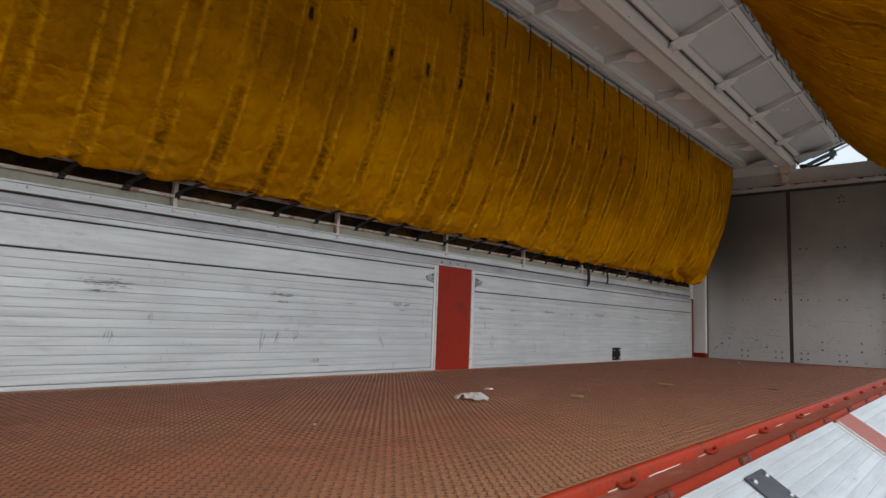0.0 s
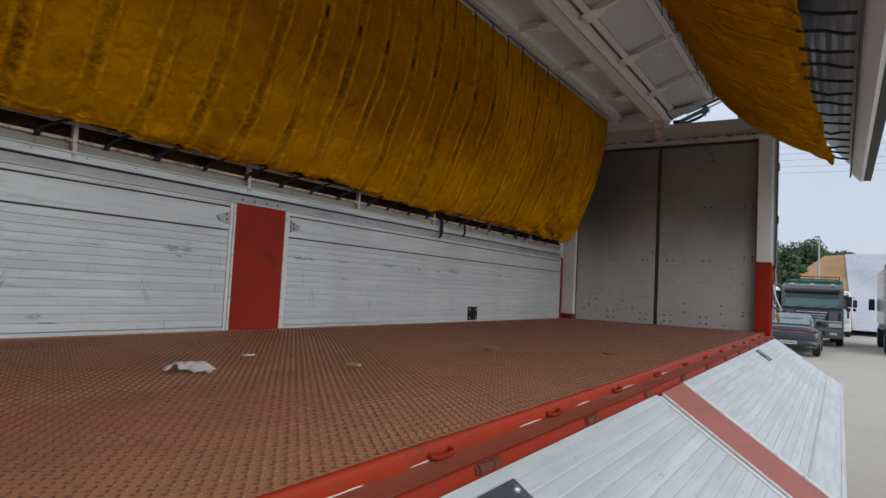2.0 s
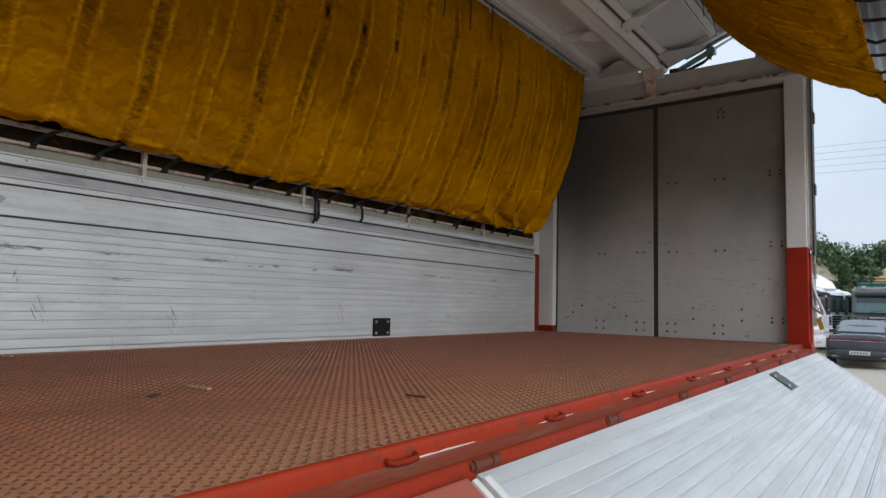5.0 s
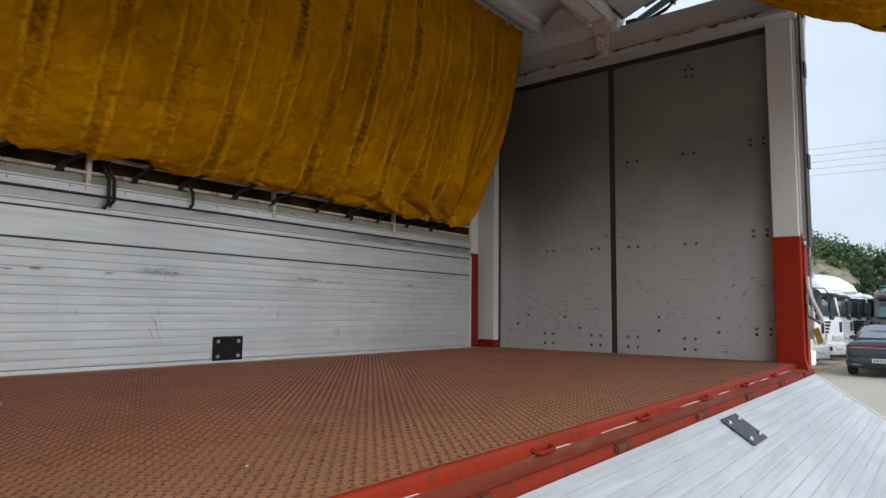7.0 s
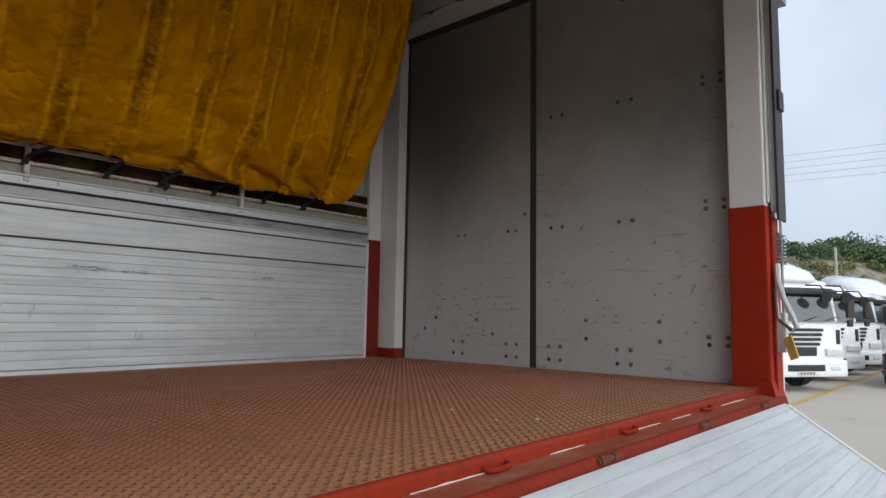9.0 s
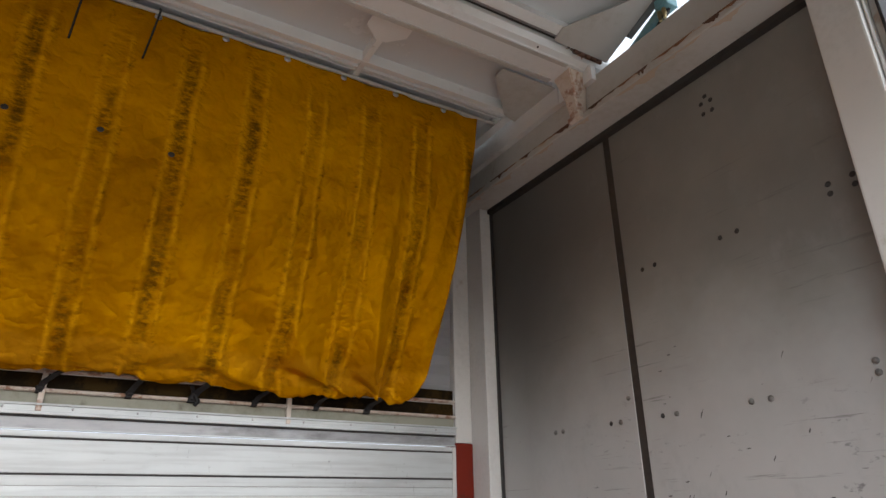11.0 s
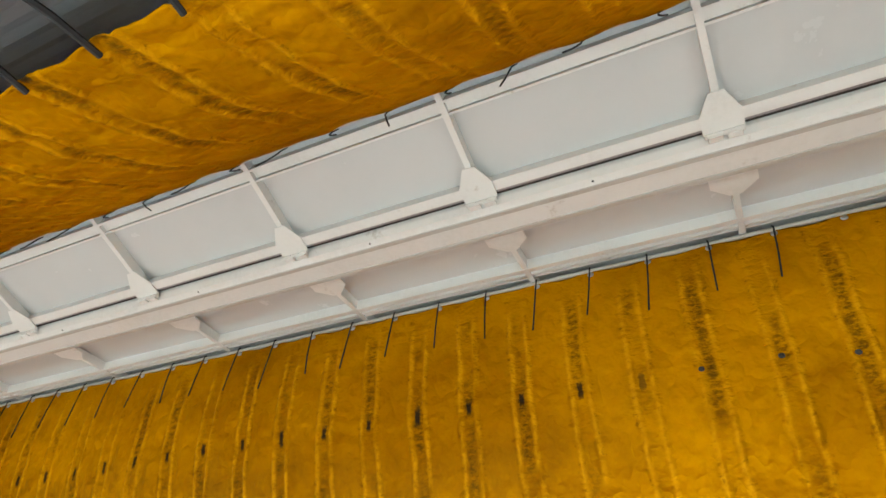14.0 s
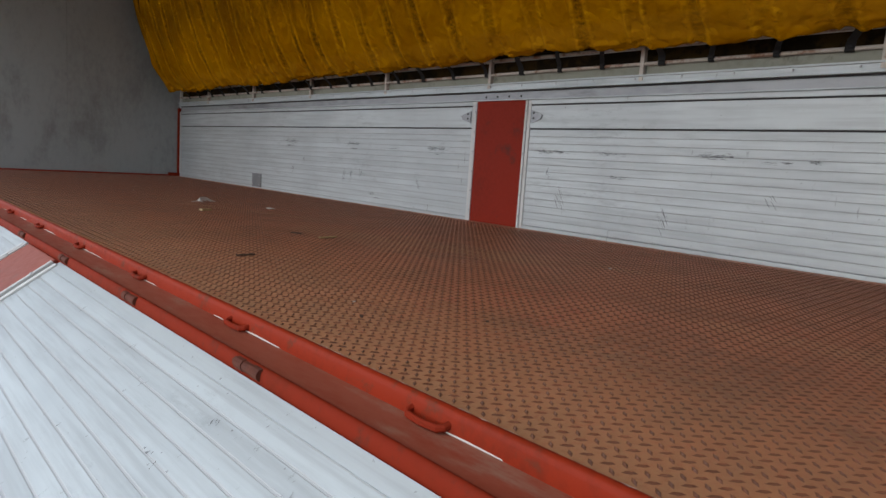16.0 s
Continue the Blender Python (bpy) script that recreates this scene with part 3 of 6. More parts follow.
# ---- edge rail with lashing hooks and hinge knuckles ----
rail = thing("edge_rail", "chipped red steel edge rail along the truck deck", "rail", kind="structure")
lip = bmesh.new()
extrude_profile(lip, [(0.0040, FLOOR + 0.0015), (0.0055, FLOOR + 0.0045), (0.010, FLOOR + 0.0062), (0.016, FLOOR + 0.0055), (0.0205, FLOOR + 0.002), (0.0230, FLOOR - 0.006),
                      (0.0245, FLOOR - 0.030), (0.022, FLOOR - 0.060), (0.0035, FLOOR - 0.060), (0.0034, FLOOR + 0.0012)], Y_REAR, 8.36)
part("lip", lip, RAIL_RED, rail, "orange-red rounded lip with worn paint", smooth=True)
part("channel", extrude_profile(bmesh.new(), [(0.018, 1.345), (0.099, 1.345), (0.099, 1.3650), (0.024, 1.3715)], Y_REAR, 8.34), CHANNEL, rail, "dirty brown channel")
bar_pts = [(0.096, 1.325), (0.096, 1.366), (0.099, 1.3715), (0.103, 1.373), (0.108, 1.371), (0.112, 1.364), (0.114, 1.354), (0.114, 1.340), (0.110, 1.325)]
part("hinge_bar", extrude_profile(bmesh.new(), bar_pts, Y_REAR, 8.33), HINGE_RED, rail, "red rounded hinge bar", smooth=True)
rng = random.Random(5)
y = Y_REAR + 0.1
while y < 8.1:
    ln = rng.uniform(0.05, 0.28)
    strip = bmesh.new()
    n = max(3, int(ln / 0.03))
    lo, hi = [], []
    for k in range(n + 1):
        yy = y + ln * k / n
        w = 0.0004 + 0.0022 * rng.random() * math.sin(math.pi * k / n)
        lo.append(strip.verts.new((0.0255, yy, 1.3725)))
        hi.append(strip.verts.new((0.0252, yy, 1.3735 + w)))
    for k in range(n):
        strip.faces.new((lo[k], lo[k + 1], hi[k + 1], hi[k]))
    flat = [strip.verts.new((0.0258 + 0.002 * rng.random() * math.sin(math.pi * k / n), y + ln * k / n, 1.3722)) for k in range(n + 1)]
    for k in range(n):
        strip.faces.new((flat[k], flat[k + 1], lo[k + 1], lo[k]))
    part("sealant", strip, PEEL, rail, "peeling white sealant")
    y += ln + rng.uniform(0.04, 0.40)
y = Y_REAR + 0.05
while y < 8.2:
    ln = rng.uniform(0.15, 0.7)
    chip = bmesh.new()
    n = int(ln / 0.012)
    a = [chip.verts.new((0.0060 + 0.0015 * rng.random(), y + ln * k / n, FLOOR + 0.0060)) for k in range(n + 1)]
    b = [chip.verts.new((0.0085 + 0.0045 * rng.random() * rng.random(), y + ln * k / n, FLOOR + 0.0072)) for k in range(n + 1)]
    for k in range(n):
        if rng.random() < 0.68:
            chip.faces.new((a[k], b[k], b[k + 1], a[k + 1]))
    part("paint_chip", chip, CHIPPED, rail, "pale chipped paint along the lip")
    y += ln + rng.uniform(0.0, 0.25)
hook_bm = bmesh.new()
tube(hook_bm, [(0.022, -0.040, 1.384), (0.031, -0.039, 1.381), (0.038, -0.032, 1.379), (0.041, 0.0, 1.3785), (0.038, 0.032, 1.379), (0.031, 0.039, 1.381), (0.022, 0.040, 1.384)], 0.0060, 8)
hook_me = mesh_of("hook", hook_bm, HINGE_RED)
k_bm = bmesh.new()
for y0, y1, r in ((-0.045, -0.017, 0.0140), (-0.015, 0.015, 0.0125), (0.017, 0.045, 0.0140)):
    rod(k_bm, (0.110, y0, 1.360), (0.110, y1, 1.360), r * 0.85, 12)
rod(k_bm, (0.110, -0.056, 1.360), (0.110, -0.045, 1.360), 0.009, 6)
knuckle_me = mesh_of("hinge_knuckle", k_bm, KNUCKLE)
for k in range(17):
    y = 7.625 - 0.6085 * k
    if y > Y_REAR + 0.1:
        share("hook", hook_me, rail, pose(0, y, 0))
for k in range(16):
    y = 8.02 - 0.643 * k
    if y > Y_REAR + 0.1:
        share("hinge_knuckle", knuckle_me, rail, pose(0, y, 0))

# ---- side gates of aluminium boards ----
def plank_mesh(length, height, g, deep, groove):
    """A hollow board with a low crown and a grimy groove at each edge, inner face at x = 0, lying along y."""
    prof = [(-0.025, 0), (-deep, 0.0), (-deep, g), (0.0, g + 0.0009), (0.0004, height * 0.5), (0.0, height - g - 0.0009), (-deep, height - g), (-deep, height), (-0.025, height)]
    bm = extrude_profile(bmesh.new(), prof, 0, length)
    bm.faces.ensure_lookup_table()
    for k in (1, 2, 5, 6):
        bm.faces[k].material_index = 1
    me = mesh_of("board", bm, ALU)
    me.materials.append(groove)
    return me


def scuff(parent, y, z, length, height, n, lean=0, material=None, seed=0):
    """A rubbed mark: many thin ragged strokes round one place on a board. lean: the way of the strokes, in degrees."""
    r = random.Random(int(1000 * y) * 7 + int(1000 * z) + seed)
    b = bmesh.new()
    c, sn = math.cos(radians(lean)), math.sin(radians(lean))
    for _ in range(n):
        oy, oz = r.uniform(-0.5, 0.5) * length, r.gauss(0, 0.26) * height
        ln = r.uniform(0.3, 0.9) * height if lean else r.uniform(0.010, 0.045)
        w = r.uniform(0.0006, 0.0018)
        m = 4
        lo, hi = [], []
        for k in range(m + 1):
            u = ln * (k / m - 0.5)
            bend = r.uniform(-1, 1) * 0.0012
            t = w * math.sin(math.pi * (k + 0.25) / (m + 0.5)) * r.uniform(0.5, 1.2)
            for lst, q in ((lo, bend - t), (hi, bend + t)):
                lst.append(b.verts.new((0.0014, y + oy + u * c - q * sn, z + oz + u * sn + q * c)))
        for k in range(m):
            b.faces.new((lo[k], lo[k + 1], hi[k + 1], hi[k]))
    return tagged(part("scuff_mark", b, material or SCUFF, parent), "dark rubbed scuff mark", kind="stuff")


GATE_H = 0.752
plank_cache = {}


def side_gate(label, length, m, plate_y=None, latch_ends=(), plate_material=PLATE, plate_z=0.012, groove=DARK, foot=0.0):
    gate = thing("side_gate", label, "truck gate", "side gates of the truck")
    gate.matrix_world = m
    g, deep, grime = (0.0018, 0.0012, GROOVE_PALE) if foot else (0.0010, 0.0022, GROOVE)
    if (length, g) not in plank_cache:
        plank_cache[length, g] = (plank_mesh(length, 0.0401, g, deep, grime), plank_mesh(length, 0.130, 0.0008, deep, grime))
    small, tall = plank_cache[length, g]
    z = 0.022
    for k in range(14):
        share("board", small, gate, pose(0, 0, z))
        z += 0.04043
    share("board", tall, gate, pose(0.003, 0, 0.596))
    part("groove", boxed(-0.02, 0.0012, 0.01, length - 0.01, 0.5885, 0.5955, bevel=0), groove, gate, "narrow groove")
    part("groove", boxed(-0.02, 0.0022, 0.01, length - 0.01, 0.7265, 0.7335, bevel=0), groove, gate, "narrow groove")
    part("foot_flange", boxed(-0.03 if not foot else -0.012, 0.0012 if foot else 0.004, 0, length, -foot, 0.0215 if foot else 0.019, bevel=0.0008 if foot else 0.002), ALU, gate)
    part("top_rail", boxed(-0.032, 0.004, 0, length, 0.7340, GATE_H + 0.006, bevel=0.003), ALU, gate)
    part("back_sheet", boxed(-0.034, -0.026, 0.003, length - 0.003, 0.002, GATE_H, bevel=0), ALU, gate)
    for y0 in (0.0, length - 0.020):
        part("end_strip", boxed(-0.036, 0.007, y0 - 0.001, y0 + 0.021, 0, GATE_H + 0.004, bevel=0.002), WHITE, gate, "white edge strip")
    for ye in latch_ends:
        sgn = 1 if ye < length / 2 else -1
        lt = part("latch_bracket", plate_poly(bmesh.new(), [(0.008, ye, 0.625), (0.008, ye + sgn * 0.07, 0.645), (0.008, ye + sgn * 0.085, 0.67), (0.008, ye + sgn * 0.03, 0.69), (0.008, ye, 0.70)], (0.006, 0, 0)), STEEL, gate, "small grey latch bracket")
        for dz in (0.652, 0.682):
            part("bolt", rod(bmesh.new(), (0.012, ye + sgn * 0.022, dz), (0.019, ye + sgn * 0.022, dz), 0.006, 6), DARK, lt)
    if plate_y is not None:
        pl = part("cover_plate", boxed(0.002, 0.008, plate_y, plate_y + 0.185, plate_z, plate_z + 0.13, bevel=0.003), plate_material, gate, "dark plate with four bolts")
        for by in (0.03, 0.155):
            for bz in (plate_z + 0.023, plate_z + 0.103):
                bolt_at(pl, (0.008, plate_y + by, bz))
    return gate


BOLT_ME = mesh_of("bolt", dome(0.011, 0.007), BOLT)


def bolt_at(parent, at, turn=(0, 90, 0), me=None):
    share("bolt", me or BOLT_ME, parent, pose(*at, *turn))


LEN_REAR, LEN_FRONT = PILLAR0 - Y_REAR - 0.04, Y_FRONT - PILLAR1 - 0.012
rear_gate = side_gate("closed aluminium side gate scuffed by cargo, rear bay", LEN_REAR, pose(X_FAR, Y_REAR + 0.035, FLOOR), plate_y=1.86, latch_ends=(LEN_REAR - 0.03,), plate_material=STEEL)
front_gate = side_gate("closed aluminium side gate with black cover plate, front bay", LEN_FRONT, pose(X_FAR, PILLAR1 + 0.006, FLOOR), plate_y=2.445, latch_ends=(0.03,), plate_material=BLACK_PLATE)
ca, sa = math.cos(radians(34)), math.sin(radians(34))


def lowered(y1):
    """The pose of a gate folded out and down, its far end at y1."""
    return Matrix(((sa, 0, ca, 0.128), (0, -1, 0, y1), (ca, 0, -sa, 1.338), (0, 0, 0, 1)))


low_front = side_gate("aluminium side gate folded down beside the deck, front bay", LEN_FRONT, lowered(8.29), plate_y=8.29 - 6.395, groove=ALU, foot=0.013)
low_rear = side_gate("aluminium side gate folded down beside the deck, rear bay", LEN_REAR, lowered(PILLAR0 + 0.06), plate_y=PILLAR0 + 0.06 - 1.64, plate_z=0.020, groove=ALU, foot=0.013)

# cargo has rubbed each closed gate at even steps
RUBS = ((0.66, 1.868, 0.20, 0.034, 30), (0.65, 1.830, 0.13, 0.010, 8), (1.61, 1.866, 0.15, 0.024, 24), (1.62, 1.826, 0.07, 0.008, 6), (2.585, 1.852, 0.16, 0.026, 26),
        (2.60, 1.815, 0.05, 0.006, 4), (3.555, 1.862, 0.18, 0.022, 24), (3.95, 1.860, 0.12, 0.018, 8), (4.513, 1.868, 0.15, 0.026, 22), (4.79, 1.852, 0.10, 0.012, 7),
        (4.94, 1.860, 0.04, 0.020, 6), (5.50, 1.871, 0.18, 0.034, 30), (5.255, 1.855, 0.04, 0.018, 5), (6.45, 1.877, 0.16, 0.022, 22), (6.67, 1.870, 0.12, 0.018, 10),
        (7.38, 1.876, 0.13, 0.014, 9), (1.88, 1.492, 0.05, 0.018, 8), (1.93, 1.462, 0.07, 0.008, 6), (4.01, 1.741, 0.10, 0.016, 6), (7.04, 1.754, 0.05, 0.008, 4), (2.10, 1.840, 0.09, 0.008, 4))
SCRATCHES = ((0.68, 1.627, 0.05, 0.06, 7, 75), (1.50, 1.620, 0.03, 0.10, 8, 82), (1.59, 1.622, 0.03, 0.09, 9, 78), (1.72, 1.632, 0.04, 0.06, 9, 65), (2.41, 1.600, 0.08, 0.12, 8, -62),
             (2.52, 1.446, 0.03, 0.04, 6, -70), (2.86, 1.810, 0.008, 0.09, 3, 88), (3.55, 1.740, 0.03, 0.06, 7, 80), (3.65, 1.585, 0.06, 0.15, 9, -65), (4.28, 1.552, 0.05, 0.12, 10, -62),
             (4.78, 1.672, 0.05, 0.05, 6, -50), (5.49, 1.582, 0.06, 0.14, 8, -65), (6.70, 1.556, 0.05, 0.07, 8, 70), (7.35, 1.545, 0.02, 0.06, 5, 74), (6.10, 1.700, 0.05, 0.05, 4, 40))
for y, z, ln, h, n, lean in [(*q, 0) for q in RUBS] + list(SCRATCHES):
    gate, y0 = (rear_gate, Y_REAR + 0.035) if y < PILLAR0 else (front_gate, PILLAR1 + 0.006)
    scuff(gate, y - y0, z - FLOOR, ln, h, n if lean else 2 * n, lean)
    if not lean:
        scuff(gate, y - y0, z - FLOOR + 0.002, ln * 1.5, h * 1.4, n, 0, SCUFF_PALE, 3)
# nicks and scratches on the lowered gates
rng = random.Random(41)
for gate, ln in ((low_front, LEN_FRONT), (low_rear, LEN_REAR)):
    for k in range(34):
        scuff(gate, rng.uniform(0.1, ln - 0.1), rng.uniform(0.05, 0.70), rng.uniform(0.015, 0.06), rng.uniform(0.01, 0.03), rng.randint(2, 5), rng.choice((0, 90, 70, -65, 85)), SCUFF if k % 3 == 0 else SCUFF_PALE, k)

# ---- middle pillars ----
def middle_pillar(name, label, m, width, material, foot=0.0):
    p = thing(name, label, "pillar", "middle pillars of the truck")
    p.matrix_world = m
    part("panel", boxed(-0.05, 0.006, 0.012, width - 0.012, -foot, GATE_H + 0.008, bevel=0.006), material, p)
    riv = mesh_of("rivet", dome(0.006, 0.004), BOLT)
    for y0 in (-0.002, width - 0.014):
        st = part("edge_strip", boxed(-0.045, 0.011, y0, y0 + 0.016, 0.0, GATE_H + 0.006, bevel=0.002), WHITE, p, "white riveted edge strip")
        for k in range(6):
            share("rivet", riv, st, pose(0.011, y0 + 0.008, 0.07 + 0.125 * k, 0, 90, 0))
    return p


middle_pillar("middle_pillar", "red painted pillar between the closed side gates", pose(X_FAR, PILLAR0, FLOOR), PILLAR1 - PILLAR0, RED)
middle_pillar("folded_pillar", "faded red pillar panel folded down between gates", lowered(PILLAR1 + 0.095), PILLAR1 - PILLAR0, RED_DULL, foot=0.012)

# ---- rail above the far gates ----
upper = thing("wing_sill", "white riveted sill and rods above the closed gates", "sill", kind="structure")
part("grey_strip", boxed(X_FAR - 0.06, X_FAR - 0.010, Y_REAR, Y_FRONT, 2.166, 2.211, bevel=0.003), STRIP, upper, "smudged grey strip")
part("dark_groove", boxed(X_FAR - 0.06, X_FAR - 0.014, Y_REAR, Y_FRONT, 2.2112, 2.2198, bevel=0), DARK, upper, "dark groove")
steps = [(X_FAR - 0.06, 2.2205), (X_FAR + 0.012, 2.2205), (X_FAR + 0.012, 2.2265), (X_FAR + 0.003, 2.2280), (X_FAR + 0.003, 2.2340), (X_FAR + 0.005, 2.2345), (X_FAR + 0.005, 2.2365),
         (X_FAR + 0.003, 2.2370), (X_FAR + 0.003, 2.2560), (X_FAR + 0.016, 2.2575), (X_FAR + 0.017, 2.2650), (X_FAR + 0.004, 2.2660), (X_FAR - 0.06, 2.2660)]
part("ribbed_strip", extrude_profile(bmesh.new(), steps, Y_REAR, Y_FRONT), ALU, upper, "stepped aluminium strip with rivets")
part("strip_lip", boxed(X_FAR - 0.012, X_FAR - 0.002, Y_REAR, Y_FRONT, 2.1625, 2.1680, bevel=0.001), ALU, upper)
part("lower_rod", rod(bmesh.new(), (X_FAR - 0.004, Y_REAR, 2.320), (X_FAR - 0.004, Y_FRONT, 2.320), 0.0085), RUSTY_CREAM, upper)
part("upper_rod", rod(bmesh.new(), (X_FAR - 0.01, Y_REAR, 2.405), (X_FAR - 0.01, Y_FRONT, 2.405), 0.009), RUSTY_CREAM, upper)
stan_me = mesh_of("stanchion", boxed(X_FAR - 0.02, X_FAR + 0.008, -0.011, 0.011, 2.235, 2.44, bevel=0.003), RUSTY_CREAM)
riv_me = mesh_of("rivet", dome(0.006, 0.004), BOLT)
for k in range(9):
    share("stanchion", stan_me, upper, pose(0, 7.222 - 1.047 * k, 0))
screw_me = mesh_of("screw", dome(0.007, 0.005), DARK_STEEL)
for k in range(40):
    share("rivet", riv_me, upper, pose(X_FAR + 0.006, 8.05 - 0.25 * k, 2.2465, 0, 90, 0))
for k in range(4):
    share("screw", screw_me, upper, pose(X_FAR - 0.010, PILLAR0 + 0.07 + 0.095 * k, 2.186, 0, 90, 0))
part("lining", boxed(X_FAR - 0.034, X_FAR - 0.026, Y_REAR, Y_FRONT, 2.318, 2.47, bevel=0), OLIVE, upper, "brown lining behind the rods, darkened for the hem's shade")
part("lower_lining", boxed(X_FAR - 0.034, X_FAR - 0.024, Y_REAR, Y_FRONT, 2.264, 2.316, bevel=0), PALE_LINING, upper, "grey-olive panel under the rod")

# ---- front wall ----
front = thing("wall_front", "grey-white front bulkhead of two boards with dark seam", "wall", kind="structure")
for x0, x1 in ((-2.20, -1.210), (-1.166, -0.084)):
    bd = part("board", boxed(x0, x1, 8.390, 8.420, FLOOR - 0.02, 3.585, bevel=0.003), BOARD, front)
part("seam_strip", boxed(-1.212, -1.164, 8.394, 8.430, FLOOR - 0.02, 3.585, bevel=0), SEAM, front, "dark seam strip")
part("backing", boxed(-2.47, 0.07, 8.456, 8.52, 1.30, 3.80, bevel=0.02), WHITE, front)
part("header", boxed(-2.42, 0.03, 8.235, 8.44, 3.625, 3.82, bevel=0.008), CREAM, front, "cream header beam with rust stains")
part("header_flange", boxed(-2.40, 0.10, 8.195, 8.425, 3.590, 3.626, bevel=0.006), CREAM, front)
part("upper_closure", boxed(-2.45, -1.295, 8.20, 8.26, 3.785, 3.94, bevel=0.004), WHITE, front)
part("gap_seal", boxed(-2.25, -0.075, 8.355, 8.392, 3.562, 3.590, bevel=0), DARK, front)
part("edge_seal", boxed(-0.094, -0.082, 8.370, 8.395, FLOOR, 3.58, bevel=0), DARK, front)
part("edge_seal", boxed(-2.203, -2.195, 8.370, 8.395, FLOOR, 3.58, bevel=0), DARK, front)
hole_me = mesh_of("bolt", dome(0.012, 0.008), BOARD_BOLT)
dark_me = mesh_of("bolt_hole", dome(0.011, 0.002), DARK)
fours = [(x + dx, z + dz) for x in (-1.735, -1.334, -1.045, -0.639) for dx in (-0.037, 0.036) for z in (1.490,) for dz in (-0.036, 0.036)]
fours += [(x, z + dz) for x in (-0.215, -0.132) for z in (1.586, 2.227, 2.837) for dz in (-0.018, 0.018)]
pairs = [(x, z) for z in (2.183, 2.822) for x in (-1.066, -0.994, -0.657, -0.581)] + [(x, 2.185) for x in (-1.362, -1.302, -1.689, -1.745)]
singles = [(x, z) for x in (-0.852, -0.449) for z in (1.574, 1.671)] + [(-1.924, 1.670), (-1.241, 2.280), (-1.59, 1.66), (-1.47, 1.58), (-2.02, 1.60)]
cluster = [(-0.602 + dx, 3.42 + dz) for dx, dz in ((0, 0.040), (-0.024, 0.013), (0.023, 0.009), (-0.021, -0.038), (0.022, -0.040))]
for k, (bx, bz) in enumerate(fours + pairs + singles + cluster):
    dark = k % 4 == 0 or bz > 2.8
    share("bolt_hole" if dark else "bolt", dark_me if dark else hole_me, front, pose(bx, 8.390, bz, 90, 0, 0))
# scrapes and dents of cargo on the boards
rng = random.Random(77)
for k in range(110):
    left = k % 5 < 3
    x = rng.gauss(-1.60, 0.20) if left else rng.uniform(-1.12, -0.15)
    z = rng.gauss(1.70, 0.13) if left else (rng.uniform(1.5, 2.5) if k % 2 else rng.gauss(1.85, 0.15))
    w, h = (rng.uniform(0.004, 0.016), rng.uniform(0.0012, 0.004)) if k % 3 else (rng.uniform(0.0012, 0.004), rng.uniform(0.006, 0.022))
    x = min(max(x, -2.15), -0.12)
    if abs(x + 1.188) < 0.06 or not 1.42 < z < 3.4:
        continue
    b = bmesh.new()
    ring = [b.verts.new((x + w * math.cos(a) * rng.uniform(0.45, 1.1) + h * 0.4 * math.sin(a), 8.3892, z + h * math.sin(a) * rng.uniform(0.45, 1.1))) for a in [2 * math.pi * q / 9 for q in range(9)]]
    b.faces.new(ring[::-1])
    part("scrape", b, DENT if k % 4 else DARK_STEEL, front)
def knee(y_top0, y_top1, y_low0, y_low1):
    """A tapered bracket from under the beam to the header's flange."""
    b = bmesh.new()
    rings = []
    for z, w, ya, yb in ((3.857, 0.062, y_top0, y_top1), (3.72, 0.038, 0.35 * y_top0 + 0.65 * y_low0, y_low1), (3.598, 0.031, y_low0, y_low1)):
        rings.append([b.verts.new((-1.165 + sx * w, yy, z)) for sx, yy in ((-1, ya), (1, ya), (1, yb), (-1, yb))])
    for r0, r1 in zip(rings, rings[1:]):
        for k in range(4):
            b.faces.new((r0[k], r0[(k + 1) % 4], r1[(k + 1) % 4], r1[k]))
    b.faces.new(rings[0])
    b.faces.new(rings[-1][::-1])
    bmesh.ops.recalc_face_normals(b, faces=b.faces)
    bmesh.ops.bevel(b, geom=list(b.edges), offset=0.006, segments=2, affect="EDGES")
    return b


part("beam_bracket", knee(8.115, 8.234, 8.178, 8.234), RUSTY_CREAM, front, "rust-streaked cream bracket under the beam")
part("bracket_foot", boxed(-1.208, -1.122, 8.168, 8.194, 3.594, 3.624, bevel=0.005), RUSTY_CREAM, front)
for k in range(5):
    part("rusty_knuckle", rod(bmesh.new(), (-1.030, 8.085 + 0.036 * k, 3.884), (-1.030, 8.115 + 0.036 * k, 3.884), 0.011, 8), RUST, front, "rusty hinge knuckle")

rng = random.Random(17)


def stain(parent, at, length, across, up, rise, material, label, n=10):
    """A ragged flat stain along a joint. across: the way of the joint, up: the way it spreads."""
    at, across, up = Vector(at), Vector(across), Vector(up)
    b = bmesh.new()
    lo = [b.verts.new(at + across * (length * k / n)) for k in range(n + 1)]
    hi = [b.verts.new(at + across * (length * k / n) + up * (rise * (0.15 + 0.85 * rng.random()) * math.sin(math.pi * (k + 0.3) / (n + 0.6)))) for k in range(n + 1)]
    for k in range(n):
        b.faces.new((lo[k], lo[k + 1], hi[k + 1], hi[k]))
    part("rust_stain", b, material, parent, label)


